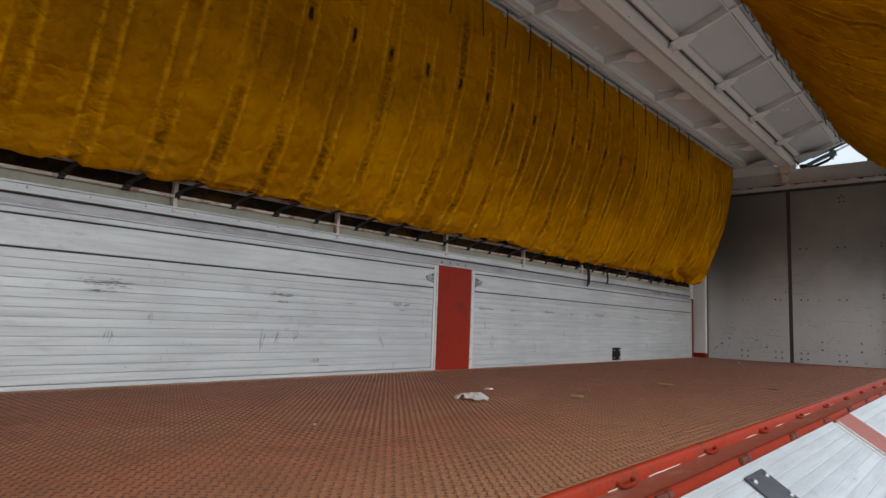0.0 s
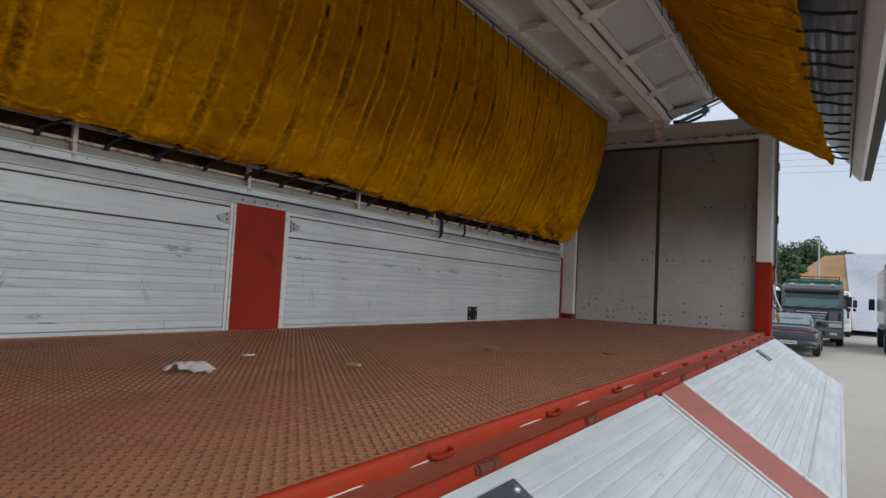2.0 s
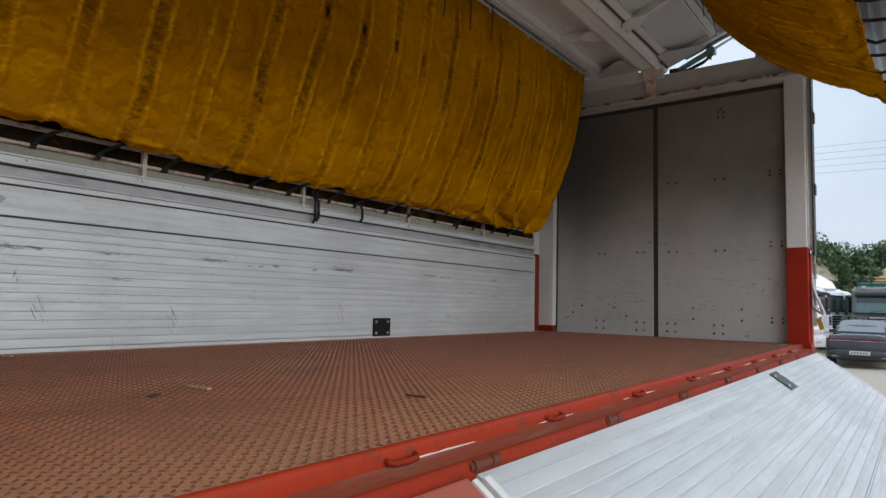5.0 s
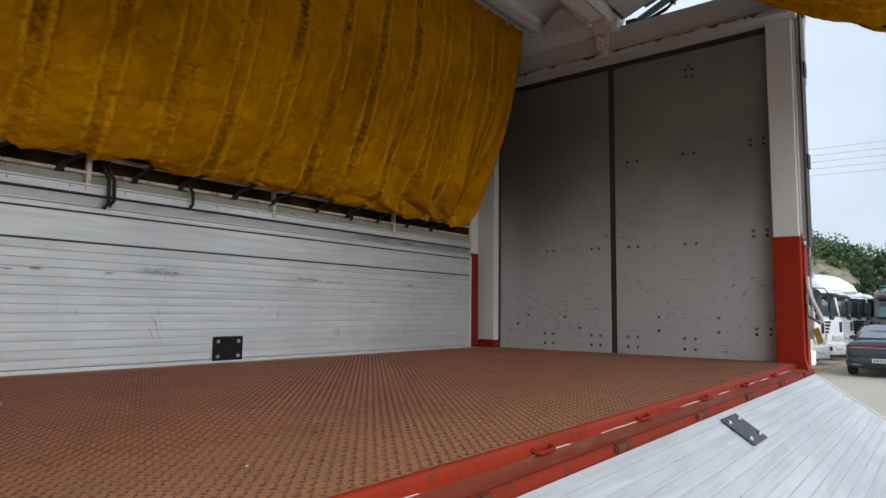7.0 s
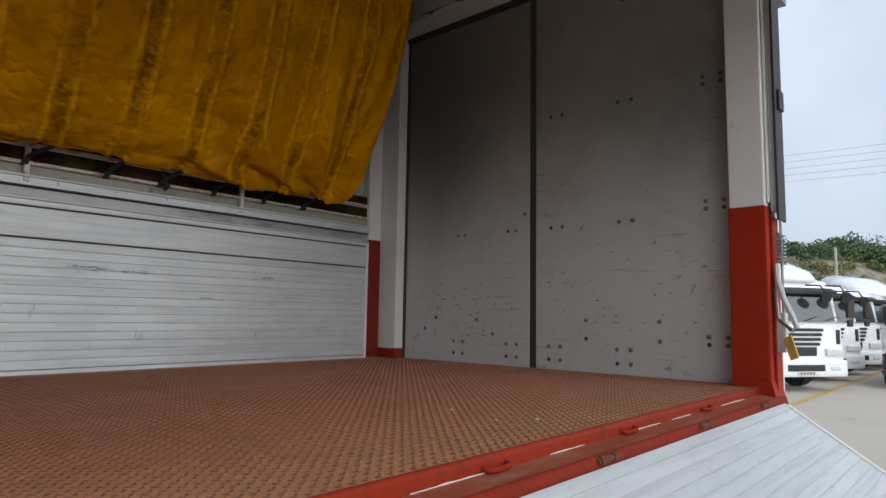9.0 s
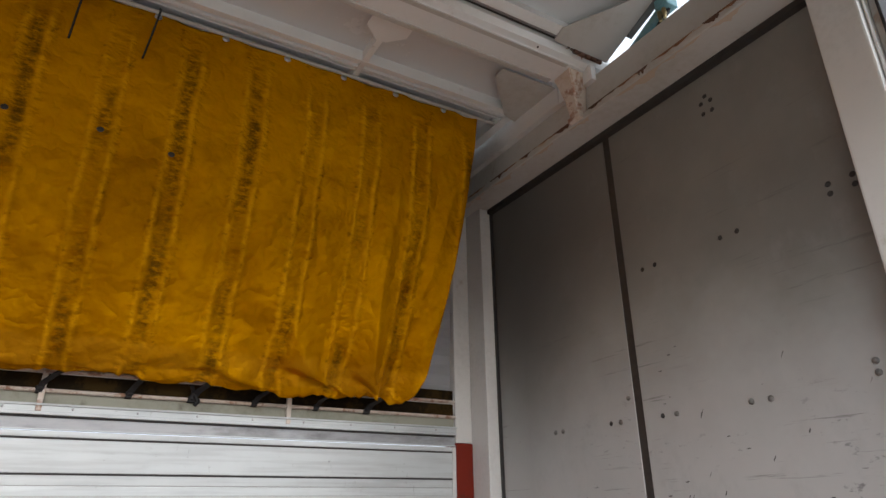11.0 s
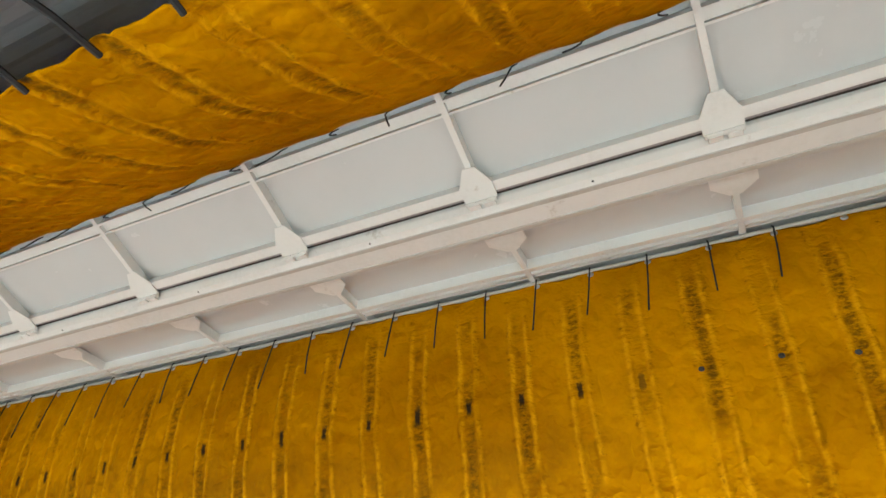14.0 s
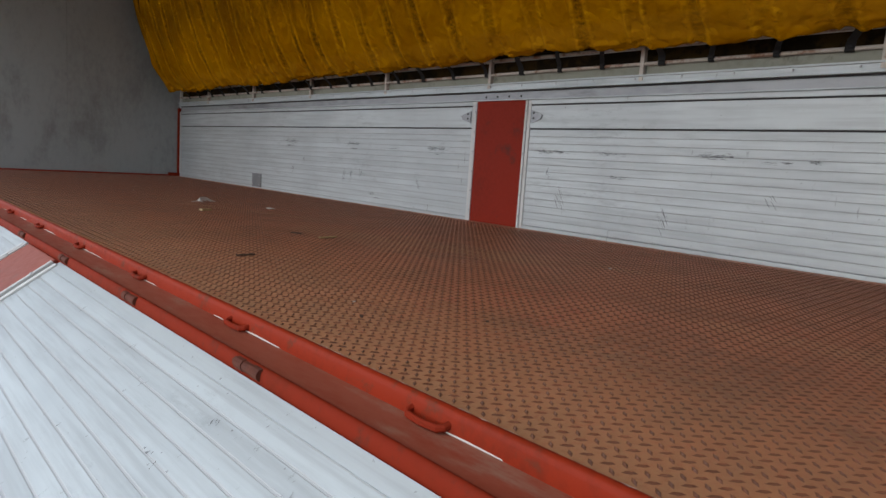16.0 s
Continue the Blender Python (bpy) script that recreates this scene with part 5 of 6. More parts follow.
def tarpaulin(name, label, pts, y_top, y_low, hem, side, seed, sag=0.0):
    """A hanging cloth. pts: its profile from the upper to the lower edge; y_top, y_low: how far it reaches along the truck at both edges."""
    t = thing(name, label, "tarpaulin", "tarpaulins inside the wings")
    ny, nv = (1400, 84) if side > 0 else (1100, 64)
    verts, faces = [], []
    for i in range(ny + 1):
        s = i / ny
        for j in range(nv + 1):
            v = j / nv
            y = (1 - v) * (y_top[0] + s * (y_top[1] - y_top[0])) + v * (y_low[0] + s * (y_low[1] - y_low[0]))
            ve = 1.0
            if side < 0:
                f = min(max((y - 5.4) / 1.2, 0.0), 1.0)
                g = min(max((y - 6.9) / 0.8, 0.0), 1.0)
                ve = 0.792 + 0.083 * f * f * (3 - 2 * f) + 0.09 * g * g * (3 - 2 * g) + 0.010 * noise.noise(Vector((y * 0.9, 0.0, 2.0)))
            x, z = spline(pts, v * ve)
            x2, z2 = spline(pts, min(v * ve + 0.02, 1.0))
            x1, z1 = spline(pts, max(v * ve - 0.02, 0.0))
            d = Vector((x2 - x1, 0, z2 - z1)).normalized()
            nrm = Vector((-d.z, 0, d.x)) * side
            ph = ((y + 10.0 - 0.127) / PLEAT) % 1.0
            o = abs(ph - 0.5)
            dm = o * PLEAT
            belly = math.cos(2 * math.pi * ph)
            free = math.sin(math.pi * min(v * 1.15, 1.0)) if v < 0.87 else 1.0
            hung = min(max((v - 0.05) * 9, 0.0), 1.0)
            # each welded strap stands proud, highest along its two welds
            strap = math.exp(-((dm - 0.043) / 0.013) ** 2) + 0.45 * math.exp(-(dm / 0.035) ** 2)
            ruck = 1 - 2.4 * abs(noise.noise(Vector((y * 9.0, v * 24.0, seed + 5))))
            disp = (0.005 + 0.005 * ruck) * strap * hung + 0.010 * belly * (0.25 + 0.75 * v)
            q = Vector((y * 1.0, v * 2.2, seed))
            disp += 0.030 * noise.noise(q * 1.3) * free
            disp += 0.022 * noise.noise(q * 3.7 + Vector((0, 0, 3))) * (0.3 + 0.7 * v)
            disp -= 0.016 * abs(noise.noise(Vector((y * 5.0 + 2.0 * v, v * 6.0, seed + 7)))) * (0.4 + v)
            disp -= 0.006 * abs(noise.noise(Vector((y * 13.0 - 3.0 * v, v * 15.0, seed + 9)))) * (0.4 + v)
            if side < 0:
                e = (1 - s) * 9.7
                disp += 0.020 * math.exp(-e / 0.40) * math.sin(2 * math.pi * e / 0.17 + 2.2 * noise.noise(Vector((v * 1.6, e * 2.0, 5.0))))
            # gathered hem with puckers
            k = max(0.0, (v - hem) / (1 - hem))
            puck = 1.0 - 3.0 * abs(noise.noise(Vector((y * 3.3, 0.3, seed + 11))))
            soft_hem = 1.0 if side > 0 else 0.2
            disp += 0.013 * math.sin(math.pi * k) * (0.3 + 0.9 * puck) * soft_hem
            if side > 0 and k > 0:
                disp += 0.003 * math.sin(math.pi * k) * (1 - 3.2 * abs(noise.noise(Vector((y * 9.0, v * 26.0, seed + 17)))))
                tie = abs(((y - 7.70) / PLEAT + 0.5) % 1.0 - 0.5) * PLEAT
                disp += 0.024 * max(0.0, 0.9 - abs(k - 0.6) * 1.5 - tie / 0.105) + 0.010 * max(0.0, 0.8 - abs(k - 0.35) * 2.2 - abs(tie - 0.11) / 0.06)
            # folds that fan out from the lashed lower corner
            if side > 0:
                cy, cv = 7.62 - y, (1 - v) * 1.75 + 0.05
                r = math.hypot(cy, cv)
                if r < 1.4 and cy > -0.3:
                    ang = math.atan2(cv, cy)
                    wave = 1 - 2.1 * abs(math.sin(6.5 * ang + 1.1 * noise.noise(Vector((y * 1.5, v * 2.0, 31.0)))))
                    disp += 0.042 * math.exp(-((r - 0.55) / 0.48) ** 2) * wave * min(1.0, (1 - v) * 7)
            # diagonal folds at both ends
            ends = max(0.0, 1 - abs(s - 1.0) * 14) + max(0.0, 1 - s * 14)
            if ends and side > 0:
                disp += 0.020 * ends * (1 - 1.6 * abs(math.sin(9.5 * (22.5 * s + 0.5 * v + 0.25 * noise.noise(q * 1.7))))) * (0.35 + 0.4 * v) * min(1.0, (1 - v) * 7 + 0.15)
            dz = (0.008 * math.sin(2 * math.pi * (y / 1.31 + 0.2 * seed)) * v + 0.003 * puck * k + 0.003 * belly * k) * soft_hem
            dz += 0.016 * max(0.0, 1 - 9 * v) * abs(math.sin(math.pi * (y - 7.762) / PLEAT))
            verts.append((x + nrm.x * disp + d.x * dz, y, z + nrm.z * disp + d.z * dz))
    for i in range(ny):
        for j in range(nv):
            a = i * (nv + 1) + j
            faces.append((a, a + 1, a + nv + 2, a + nv + 1))
    me = bpy.data.meshes.new("sheet")
    me.from_pydata(verts, [], faces)
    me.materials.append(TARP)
    for f in me.polygons:
        f.use_smooth = True
    sh = new("sheet", me)
    sh.parent = t
    so = sh.modifiers.new("thick", "SOLIDIFY")
    so.thickness, so.offset = 0.004, -side
    return t


far_pts = [(-1.735, 3.885), (-1.735, 3.66), (-1.750, 3.42), (-1.790, 3.16), (-1.875, 2.90), (-1.970, 2.66), (-2.070, 2.465), (-2.150, 2.385), (-2.210, 2.374)]
near_pts = [(-0.535, 4.095), (-0.37, 3.90), (-0.20, 3.735), (-0.02, 3.585), (0.16, 3.455), (0.34, 3.355), (0.48, 3.28), (0.585, 3.225), (0.672, 3.192)]
far_tarp = tarpaulin("closed_side_tarpaulin", "sooty yellow tarpaulin hanging under the closed wing", far_pts, (-1.78, 7.985), (-1.74, 7.76), 0.84, 1, 1.0)
near_tarp = tarpaulin("open_side_tarpaulin", "yellow tarpaulin sagging under the opened wing", near_pts, (-1.80, 7.93), (-1.80, 7.99), 0.93, -1, 4.0)

# cords, eyelets and straps of the tarpaulins
rng = random.Random(11)
ey = bmesh.new()
bmesh.ops.create_cone(ey, cap_ends=True, segments=10, radius1=0.017, radius2=0.012, depth=0.008)
eyelet_me = mesh_of("eyelet", ey, BOLT)
for k in range(33):
    y = 7.762 - PLEAT * k
    share("eyelet", eyelet_me, far_tarp, pose(-1.728, y, 3.858, 0, 80, 0))
    if k > 4:
        ln, lean = rng.uniform(0.24, 0.31), rng.uniform(-0.035, 0.02)
        part("cord", tube(bmesh.new(), [(-1.726, y, 3.897), (-1.708, y + 0.004, 3.88), (-1.700, y + lean * 0.4, 3.86 - ln * 0.5), (-1.700, y + lean, 3.86 - ln)], 0.0046, 5), BLACK_STRAP, far_tarp, "thin black cord")
    y2 = 7.794 - PLEAT * k
    ln, lean = rng.choice((0.02, 0.02, 0.04, 0.09)), rng.uniform(-0.12, 0.12)
    part("cord", tube(bmesh.new(), [(-0.545, y2 + 0.02, 4.115), (-0.530, y2, 4.085), (-0.515, y2, 4.05), (-0.51, y2 + lean * 0.5, 4.04 - ln * 0.5), (-0.505, y2 + lean, 4.04 - ln)], 0.004, 5), BLACK_STRAP, near_tarp, "thin black cord")
for k in range(33):
    y = 7.70 - PLEAT * k
    dy = rng.uniform(-0.10, 0.02)
    sb = ribbon(bmesh.new(), [(-2.185, y + 0.012, 2.394), (-2.25, y - 0.012 + dy * 0.3, 2.374), (-2.318, y - 0.035 + dy * 0.5, 2.348), (-2.338, y - 0.045 + dy * 0.5, 2.326), (-2.343, y - 0.048 + dy * 0.5, 2.311), (-2.356, y - 0.048 + dy * 0.5, 2.308)], 0.026 if k % 3 else 0.036, 0.005)
    bmesh.ops.create_icosphere(sb, subdivisions=1, radius=0.015, matrix=pose(-2.338, y - 0.045 + dy * 0.5, 2.328) @ Matrix.Diagonal((0.7, 1.3, 0.9, 1)))
    part("strap", sb, BLACK_STRAP, far_tarp, "black lashing strap")
    y3 = 7.90 - PLEAT * k
    bend = rng.uniform(-0.02, 0.03)
    part("strap", tube(bmesh.new(), [(0.49 + 0.075 * min(max((y3 - 5.4) / 1.2, 0), 1), y3, 3.275 - 0.03 * min(max((y3 - 5.4) / 1.2, 0), 1)), (0.63, y3 + 0.02, 3.245 - bend), (0.72, y3 + 0.01, 3.225), (0.775, y3, 3.215)], 0.010, 6), BLACK_STRAP, near_tarp, "black lashing strap")

for y, low in ((5.20, 2.155), (5.225, 2.17), (5.63, 2.21), (6.78, 2.29)):
    part("strap_end", tube(bmesh.new(), [(-2.30, y - 0.03, 2.375), (-2.330, y - 0.012, 2.345), (-2.326, y + 0.012, 2.30), (-2.325, y + 0.015, low + 0.03), (-2.328, y - 0.004, low)], 0.009, 6), BLACK_STRAP, far_tarp, "loose black strap end")

patch_me = mesh_of("rivet_patch", dome(0.014, 0.003), DARK_STEEL)
for y, z in ((5.87, 3.25), (6.19, 3.252), (6.46, 3.215)):
    share("rivet_patch", patch_me, far_tarp, pose(-1.752, y, z, 0, 82, 0))

# ---- litter on the deck ----
scrap = thing("plastic_scrap", "crumpled thin white plastic scrap on the deck", "litter")
sb = bmesh.new()
rng = random.Random(3)
g = []
for i in range(17):
    row = []
    for j in range(9):
        u, w = (i / 16 - 0.5) * 0.150, (j / 8 - 0.5) * (0.075 + 0.02 * math.sin(i * 1.3))
        fold = 0.028 * math.exp(-((w - 0.012 * math.sin(u * 31)) / 0.026) ** 2) * (1 - (u / 0.080) ** 4)
        lift = fold + 0.013 * abs(noise.noise(Vector((u * 42, w * 50, 2.0)))) + 0.3 * max(0.0, -u - 0.06)
        tilt = 0.02 * noise.noise(Vector((u * 18, w * 16, 8.0)))
        row.append(sb.verts.new((-1.085 + 0.84 * u - 0.54 * (w + tilt), 1.765 + 0.54 * u + 0.84 * (w + tilt), FLOOR + 0.004 + lift)))
    g.append(row)
for i in range(16):
    for j in range(8):
        sb.faces.new((g[i][j], g[i + 1][j], g[i + 1][j + 1], g[i][j + 1]))
part("film", sb, FILM, scrap)


def bit(name, label, at, size, turn, material, category="litter"):
    ob = part(name, boxed(-size[0] / 2, size[0] / 2, -size[1] / 2, size[1] / 2, 0.0025, 0.0025 + size[2], bevel=min(size) * 0.25), material)
    for v in ob.data.vertices:
        v.co.x += 0.12 * size[0] * math.sin(v.co.y * 40)
    ob.matrix_world = pose(at[0], at[1], FLOOR, 0, 0, turn)
    return tagged(ob, label, category, "litter on the deck")


bit("wood_splinter", "dark wood splinter lying on the deck", (-0.345, 3.86), (0.011, 0.065, 0.005), -84, WOOD)
bit("wood_splinter", "pale straw-coloured splinter on the deck", (-0.885, 3.525), (0.016, 0.09, 0.006), -80, STRAW)
bit("paper_scrap", "small pale paper scrap on the deck", (-1.32, 2.21), (0.03, 0.05, 0.006), 20, PLASTIC)
bit("paper_scrap", "small brown scrap on the deck", (-0.83, 3.36), (0.015, 0.05, 0.004), 40, WOOD)
bit("paper_scrap", "small pale scrap on the deck", (-0.86, 2.32), (0.03, 0.06, 0.01), 110, STRAW)
for k in range(26):
    bit("grit", "tiny pale grit on the deck", (-rng.uniform(0.1, 2.2), rng.uniform(-0.5, 8.0)), (rng.uniform(0.004, 0.008), rng.uniform(0.004, 0.010), 0.003), rng.uniform(0, 180), PLASTIC if k % 3 else WOOD, "grit")

# ---- ground, embankment and hill ----
SLOPE = -0.001


def ground_z(y):
    return SLOPE * y


CONCRETE = surface("dusty_concrete", (0.43, 0.385, 0.32), (0.35, 0.315, 0.265), 0.85, 0.0, 12, 0.25, dirt=(0.30, 0.27, 0.23), dirt_at=(0.58, 0.75), dirt_scale=0.5, relief=0.2)
EARTH = surface("bare_brown_earth", (0.36, 0.215, 0.10), (0.24, 0.135, 0.065), 0.9, 0.0, 6, 0.6, dirt=(0.42, 0.31, 0.18), dirt_at=(0.55, 0.7), dirt_scale=1.5, relief=0.6)
SHEET = surface("white_slope_sheet", (0.46, 0.47, 0.50), (0.36, 0.37, 0.40), 0.6, 0.0, 4, 0.5, dirt=(0.38, 0.38, 0.38), dirt_at=(0.6, 0.72), dirt_scale=1.2, relief=0.6)
ROCK = surface("weathered_rock", (0.30, 0.25, 0.185), (0.13, 0.115, 0.075), 0.9, 0.0, 6, 1.1, dirt=(0.075, 0.095, 0.04), dirt_at=(0.46, 0.60), dirt_scale=1.4, relief=1.0)
BARK = surface("bark", (0.11, 0.085, 0.06), (0.07, 0.055, 0.04), 0.9, relief=0.5)


def leaf_material(name, a, b, c):
    m, nt, p = nodes_of(name)
    isl = nt.nodes.new("ShaderNodeNewGeometry").outputs["Random Per Island"]
    col = blend(nt, ramp(nt, isl, 0.2, 0.8), a, b)
    col = blend(nt, ramp(nt, noise_node(nt, place(nt), 0.35, 4), 0.48, 0.68), col, c)
    nt.links.new(col, p.inputs["Base Color"])
    p.inputs["Roughness"].default_value = 0.6
    return m


LEAF = leaf_material("leaves", (0.050, 0.100, 0.040), (0.095, 0.155, 0.058), (0.032, 0.072, 0.034))
SCRUB = leaf_material("scrub_leaves", (0.12, 0.19, 0.05), (0.19, 0.22, 0.065), (0.24, 0.19, 0.08))

bm = bmesh.new()
bmesh.ops.create_grid(bm, x_segments=2, y_segments=2, size=600)
ground = tagged(part("ground", bm, CONCRETE), "pale dusty concrete yard", "ground", kind="structure")
ground.matrix_world = pose(0, 0, 0, math.degrees(math.atan(SLOPE)), 0, 0)
LINE_YELLOW = surface("worn_yellow_line", (0.46, 0.30, 0.07), (0.40, 0.33, 0.20), 0.8, 0.0, 20, 2, relief=0.1)
bm = bmesh.new()
box(bm, -0.07, 0.07, 18, 46, 0.003, 0.007)
yl = tagged(part("parking_line", bm, LINE_YELLOW), "worn yellow line painted on the yard", "road marking", kind="structure")
yl.matrix_world = pose(-2.55, 0, 0.0, math.degrees(math.atan(SLOPE)), 0, 0)


def hill_height(x, y):
    """The wooded hill behind the yard, higher to one side."""
    far = min(max((y - 52) / 23, 0), 1)
    far = far * far * (3 - 2 * far)
    h = 5.5 * far * (1 / (1 + math.exp((x - 3) / 7)) * 0.95 + 0.30)
    h += 1.6 * far * noise.noise(Vector((x * 0.06, y * 0.05, 2.0))) + 0.6 * far * noise.noise(Vector((x * 0.21, y * 0.2, 5.0)))
    h += far * (0.9 / (1 + math.exp((x + 7.0) / 0.7)) - 0.7 * math.exp(-((x + 5.0) / 1.4) ** 2))
    return h + ground_z(y) - 0.15


verts, faces = [], []
nx, ny = 110, 44
for j in range(ny + 1):
    for i in range(nx + 1):
        x, y = -75 + 150 * i / nx, 50 + 75 * j / ny
        verts.append((x, y, hill_height(x, y)))
for j in range(ny):
    for i in range(nx):
        a = j * (nx + 1) + i
        faces.append((a, a + 1, a + nx + 2, a + nx + 1))
me = bpy.data.meshes.new("hill")
me.from_pydata(verts, [], faces)
me.materials.append(ROCK)
hill = tagged(new("hill", me), "low rocky hill overgrown with trees behind the yard", "hill", kind="structure")


def clumps(name, spots, size, per, seed, material, squash=0.8):
    """Many small leaves round given spots: (x, y, z, radius)."""
    r = np.random.default_rng(seed)
    spots = np.array(spots, float)
    n = len(spots) * per
    which = np.repeat(np.arange(len(spots)), per)
    d = r.normal(size=(n, 3))
    d /= np.linalg.norm(d, axis=1)[:, None]
    rad = spots[which, 3] * (0.55 + 0.5 * r.random(n))
    c = spots[which, :3] + d * rad[:, None] * (1, 1, squash)
    u = r.normal(size=(n, 3))
    u /= np.linalg.norm(u, axis=1)[:, None]
    w = np.cross(u, d + 0.6 * r.normal(size=(n, 3)))
    w /= np.linalg.norm(w, axis=1)[:, None] + 1e-9
    s = size * (0.6 + 0.8 * r.random(n))[:, None]
    corners = np.stack([c - u * s, c - w * s * 0.55, c + u * s, c + w * s * 0.55], 1).reshape(-1, 3)
    me = bpy.data.meshes.new(name)
    me.from_pydata(corners.tolist(), [], (np.arange(n * 4).reshape(-1, 4)).tolist())
    me.materials.append(material)
    return me


rng = random.Random(21)
wood, scrub = [], []
for k in range(1900):
    x, y = rng.uniform(-40, 30), rng.uniform(56, 100)
    bare = noise.noise(Vector((x * 0.10 + 3.3, y * 0.08, 8.0)))
    if -14 < x < 1 and 60.5 < y < 71.5 + 5 * bare and bare > -0.22:
        if rng.random() < (0.22 if abs(x + 5.6) < 1.9 else 0.75):
            scrub.append((x, y, hill_height(x, y) + 0.3, rng.uniform(0.4, 0.8)))
        continue
    if y < 63.5:
        scrub.append((x, y, hill_height(x, y) + 0.5, rng.uniform(0.6, 1.3)))
    else:
        wood.append((x, y, hill_height(x, y) + rng.uniform(0.3, 1.3) + 1.1 * noise.noise(Vector((x * 0.22, y * 0.1, 4.0))), rng.uniform(0.7, 1.5)))
for k in range(46):
    x, y = rng.uniform(-34, 12), rng.uniform(70, 82)
    h = hill_height(x, y)
    r = rng.uniform(0.6, 1.5)
    for q in range(6):
        wood.append((x + rng.uniform(-1, 1) * r, y + rng.uniform(-1, 1) * r, h + 0.5 + r * rng.uniform(0.4, 1.2), r * rng.uniform(0.45, 0.75)))


def ridge_height(x, y):
    """The farther wooded ridge that shows over the bank, falling to one side."""
    fall = 1 / (1 + math.exp((x - 1.8) / 0.9))
    ends = min(max((x + 9) / 4, 0), 1) * min(max((34 - x) / 8, 0), 1) * min(max((y - 84) / 5, 0), 1)
    return (6.6 + 1.1 * fall + 0.5 * noise.noise(Vector((x * 0.3, 0.0, 3.0)))) * ends + ground_z(y) - 0.2


verts = [(-10 + 45 * i / 60, 84 + 16 * j / 12, ridge_height(-10 + 45 * i / 60, 84 + 16 * j / 12)) for j in range(13) for i in range(61)]
faces = [(j * 61 + i, j * 61 + i + 1, j * 61 + i + 62, j * 61 + i + 61) for j in range(12) for i in range(60)]
me = bpy.data.meshes.new("far_ridge")
me.from_pydata(verts, [], faces)
me.materials.append(ROCK)
tagged(new("far_ridge", me), "far wooded ridge beyond the earth bank", "hill", kind="structure")
ridge_wood = []
for k in range(420):
    x, y = rng.uniform(-8, 14), rng.uniform(86, 96)
    ridge_wood.append((x, y, ridge_height(x, y) + rng.uniform(0.1, 0.9), rng.uniform(0.5, 1.0)))
tagged(new("ridge_trees", clumps("ridge_trees", ridge_wood, 0.15, 110, 15, LEAF)), "far green trees along the ridge", "trees", kind="stuff")
tagged(new("hillside_trees", clumps("hillside_trees", wood, 0.13, 190, 5, LEAF)), "dense green trees covering the hill", "trees", kind="stuff")
tagged(new("hillside_scrub", clumps("hillside_scrub", scrub, 0.12, 120, 6, SCRUB)), "yellow-green scrub at the foot of the hill", "shrubs", kind="stuff")

# embankment: brown earth and a part under white sheet
def along(pts, a):
    """The point at share a of a broken line."""
    k = min(int(a * (len(pts) - 1)), len(pts) - 2)
    return Vector(pts[k]).lerp(Vector(pts[k + 1]), a * (len(pts) - 1) - k)


def bank(name, label, outline, material, category):
    """A slope between a lower and an upper edge, with a rough face and some depth."""
    lo, hi = outline
    n, m = 48, 16
    vs, fs = [], []
    for i in range(n + 1):
        for j in range(m + 1):
            a, b = i / n, j / m
            p0 = Vector(lo[0]).lerp(Vector(lo[1]), a)
            p1 = along(hi, a)
            p = p0.lerp(p1, b)
            k = noise.noise(p * 0.6) * 0.25 + noise.noise(p * 1.9) * 0.1
            vs.append((p.x, p.y - k, p.z + 0.5 * k * math.sin(math.pi * b)))
        top = along(hi, a)
        vs.append((top.x, top.y + 12, top.z - 0.1))
    w = m + 2
    for i in range(n):
        for j in range(m + 1):
            q = i * w + j
            fs.append((q, q + w, q + w + 1, q + 1))
    mm = bpy.data.meshes.new(name)
    mm.from_pydata(vs, [], fs)
    mm.materials.append(material)
    for f in mm.polygons:
        f.use_smooth = True
    return tagged(new(name, mm), label, category, kind="structure")


bank("earth_bank", "bare brown earth slope behind the parked trucks", (((-7.5, 50, 0.3), (1.45, 50, 0.3)), ((-5.2, 53, 1.5), (-2.2, 55.5, 3.95), (-1.25, 58, 4.95), (-0.4, 60, 5.80), (1.02, 60, 5.90))), EARTH, "embankment")
bank("sheeted_bank", "earth slope covered with white sheeting", (((1.45, 49.9, 0.3), (22, 49.9, 0.3)), ((1.0, 59.9, 5.94), (24, 61, 6.7))), SHEET, "embankment")


def tree(label, at, height, spread, seed):
    t = thing("tree", label, "tree", "trees by the yard", at=at)
    r = random.Random(seed)
    trunk = bmesh.new()
    rod(trunk, (0, 0, -0.1), (0.1, 0, height * 0.45), 0.16, 8, 0.10)
    spots = []
    for k in range(16):
        a = r.uniform(0, 2 * math.pi)
        z0 = height * r.uniform(0.22, 0.45)
        e = Vector((spread * r.uniform(0.3, 0.8) * math.cos(a), spread * r.uniform(0.3, 0.8) * math.sin(a), height * r.uniform(0.35, 0.95)))
        rod(trunk, (0.08, 0, z0), e, 0.05, 5, 0.015)
        spots.append((*e, r.uniform(0.5, 0.95) * spread * 0.36))
        spots.append((e.x * 0.6, e.y * 0.6, e.z - 0.1 * height, r.uniform(0.4, 0.8) * spread * 0.38))
    part("trunk", trunk, BARK, t)
    cr = new("crown", clumps("crown", spots, 0.13, 260, seed, LEAF, 0.75))
    cr.parent = t
    return t


for k, (x, y, h, s) in enumerate(((-2.9, 54.5, 5.6, 1.7), (-2.2, 61.5, 5.6, 1.5))):
    tree("leafy green tree at the edge of the yard", (x, y, ground_z(y)), h, s, 30 + k)

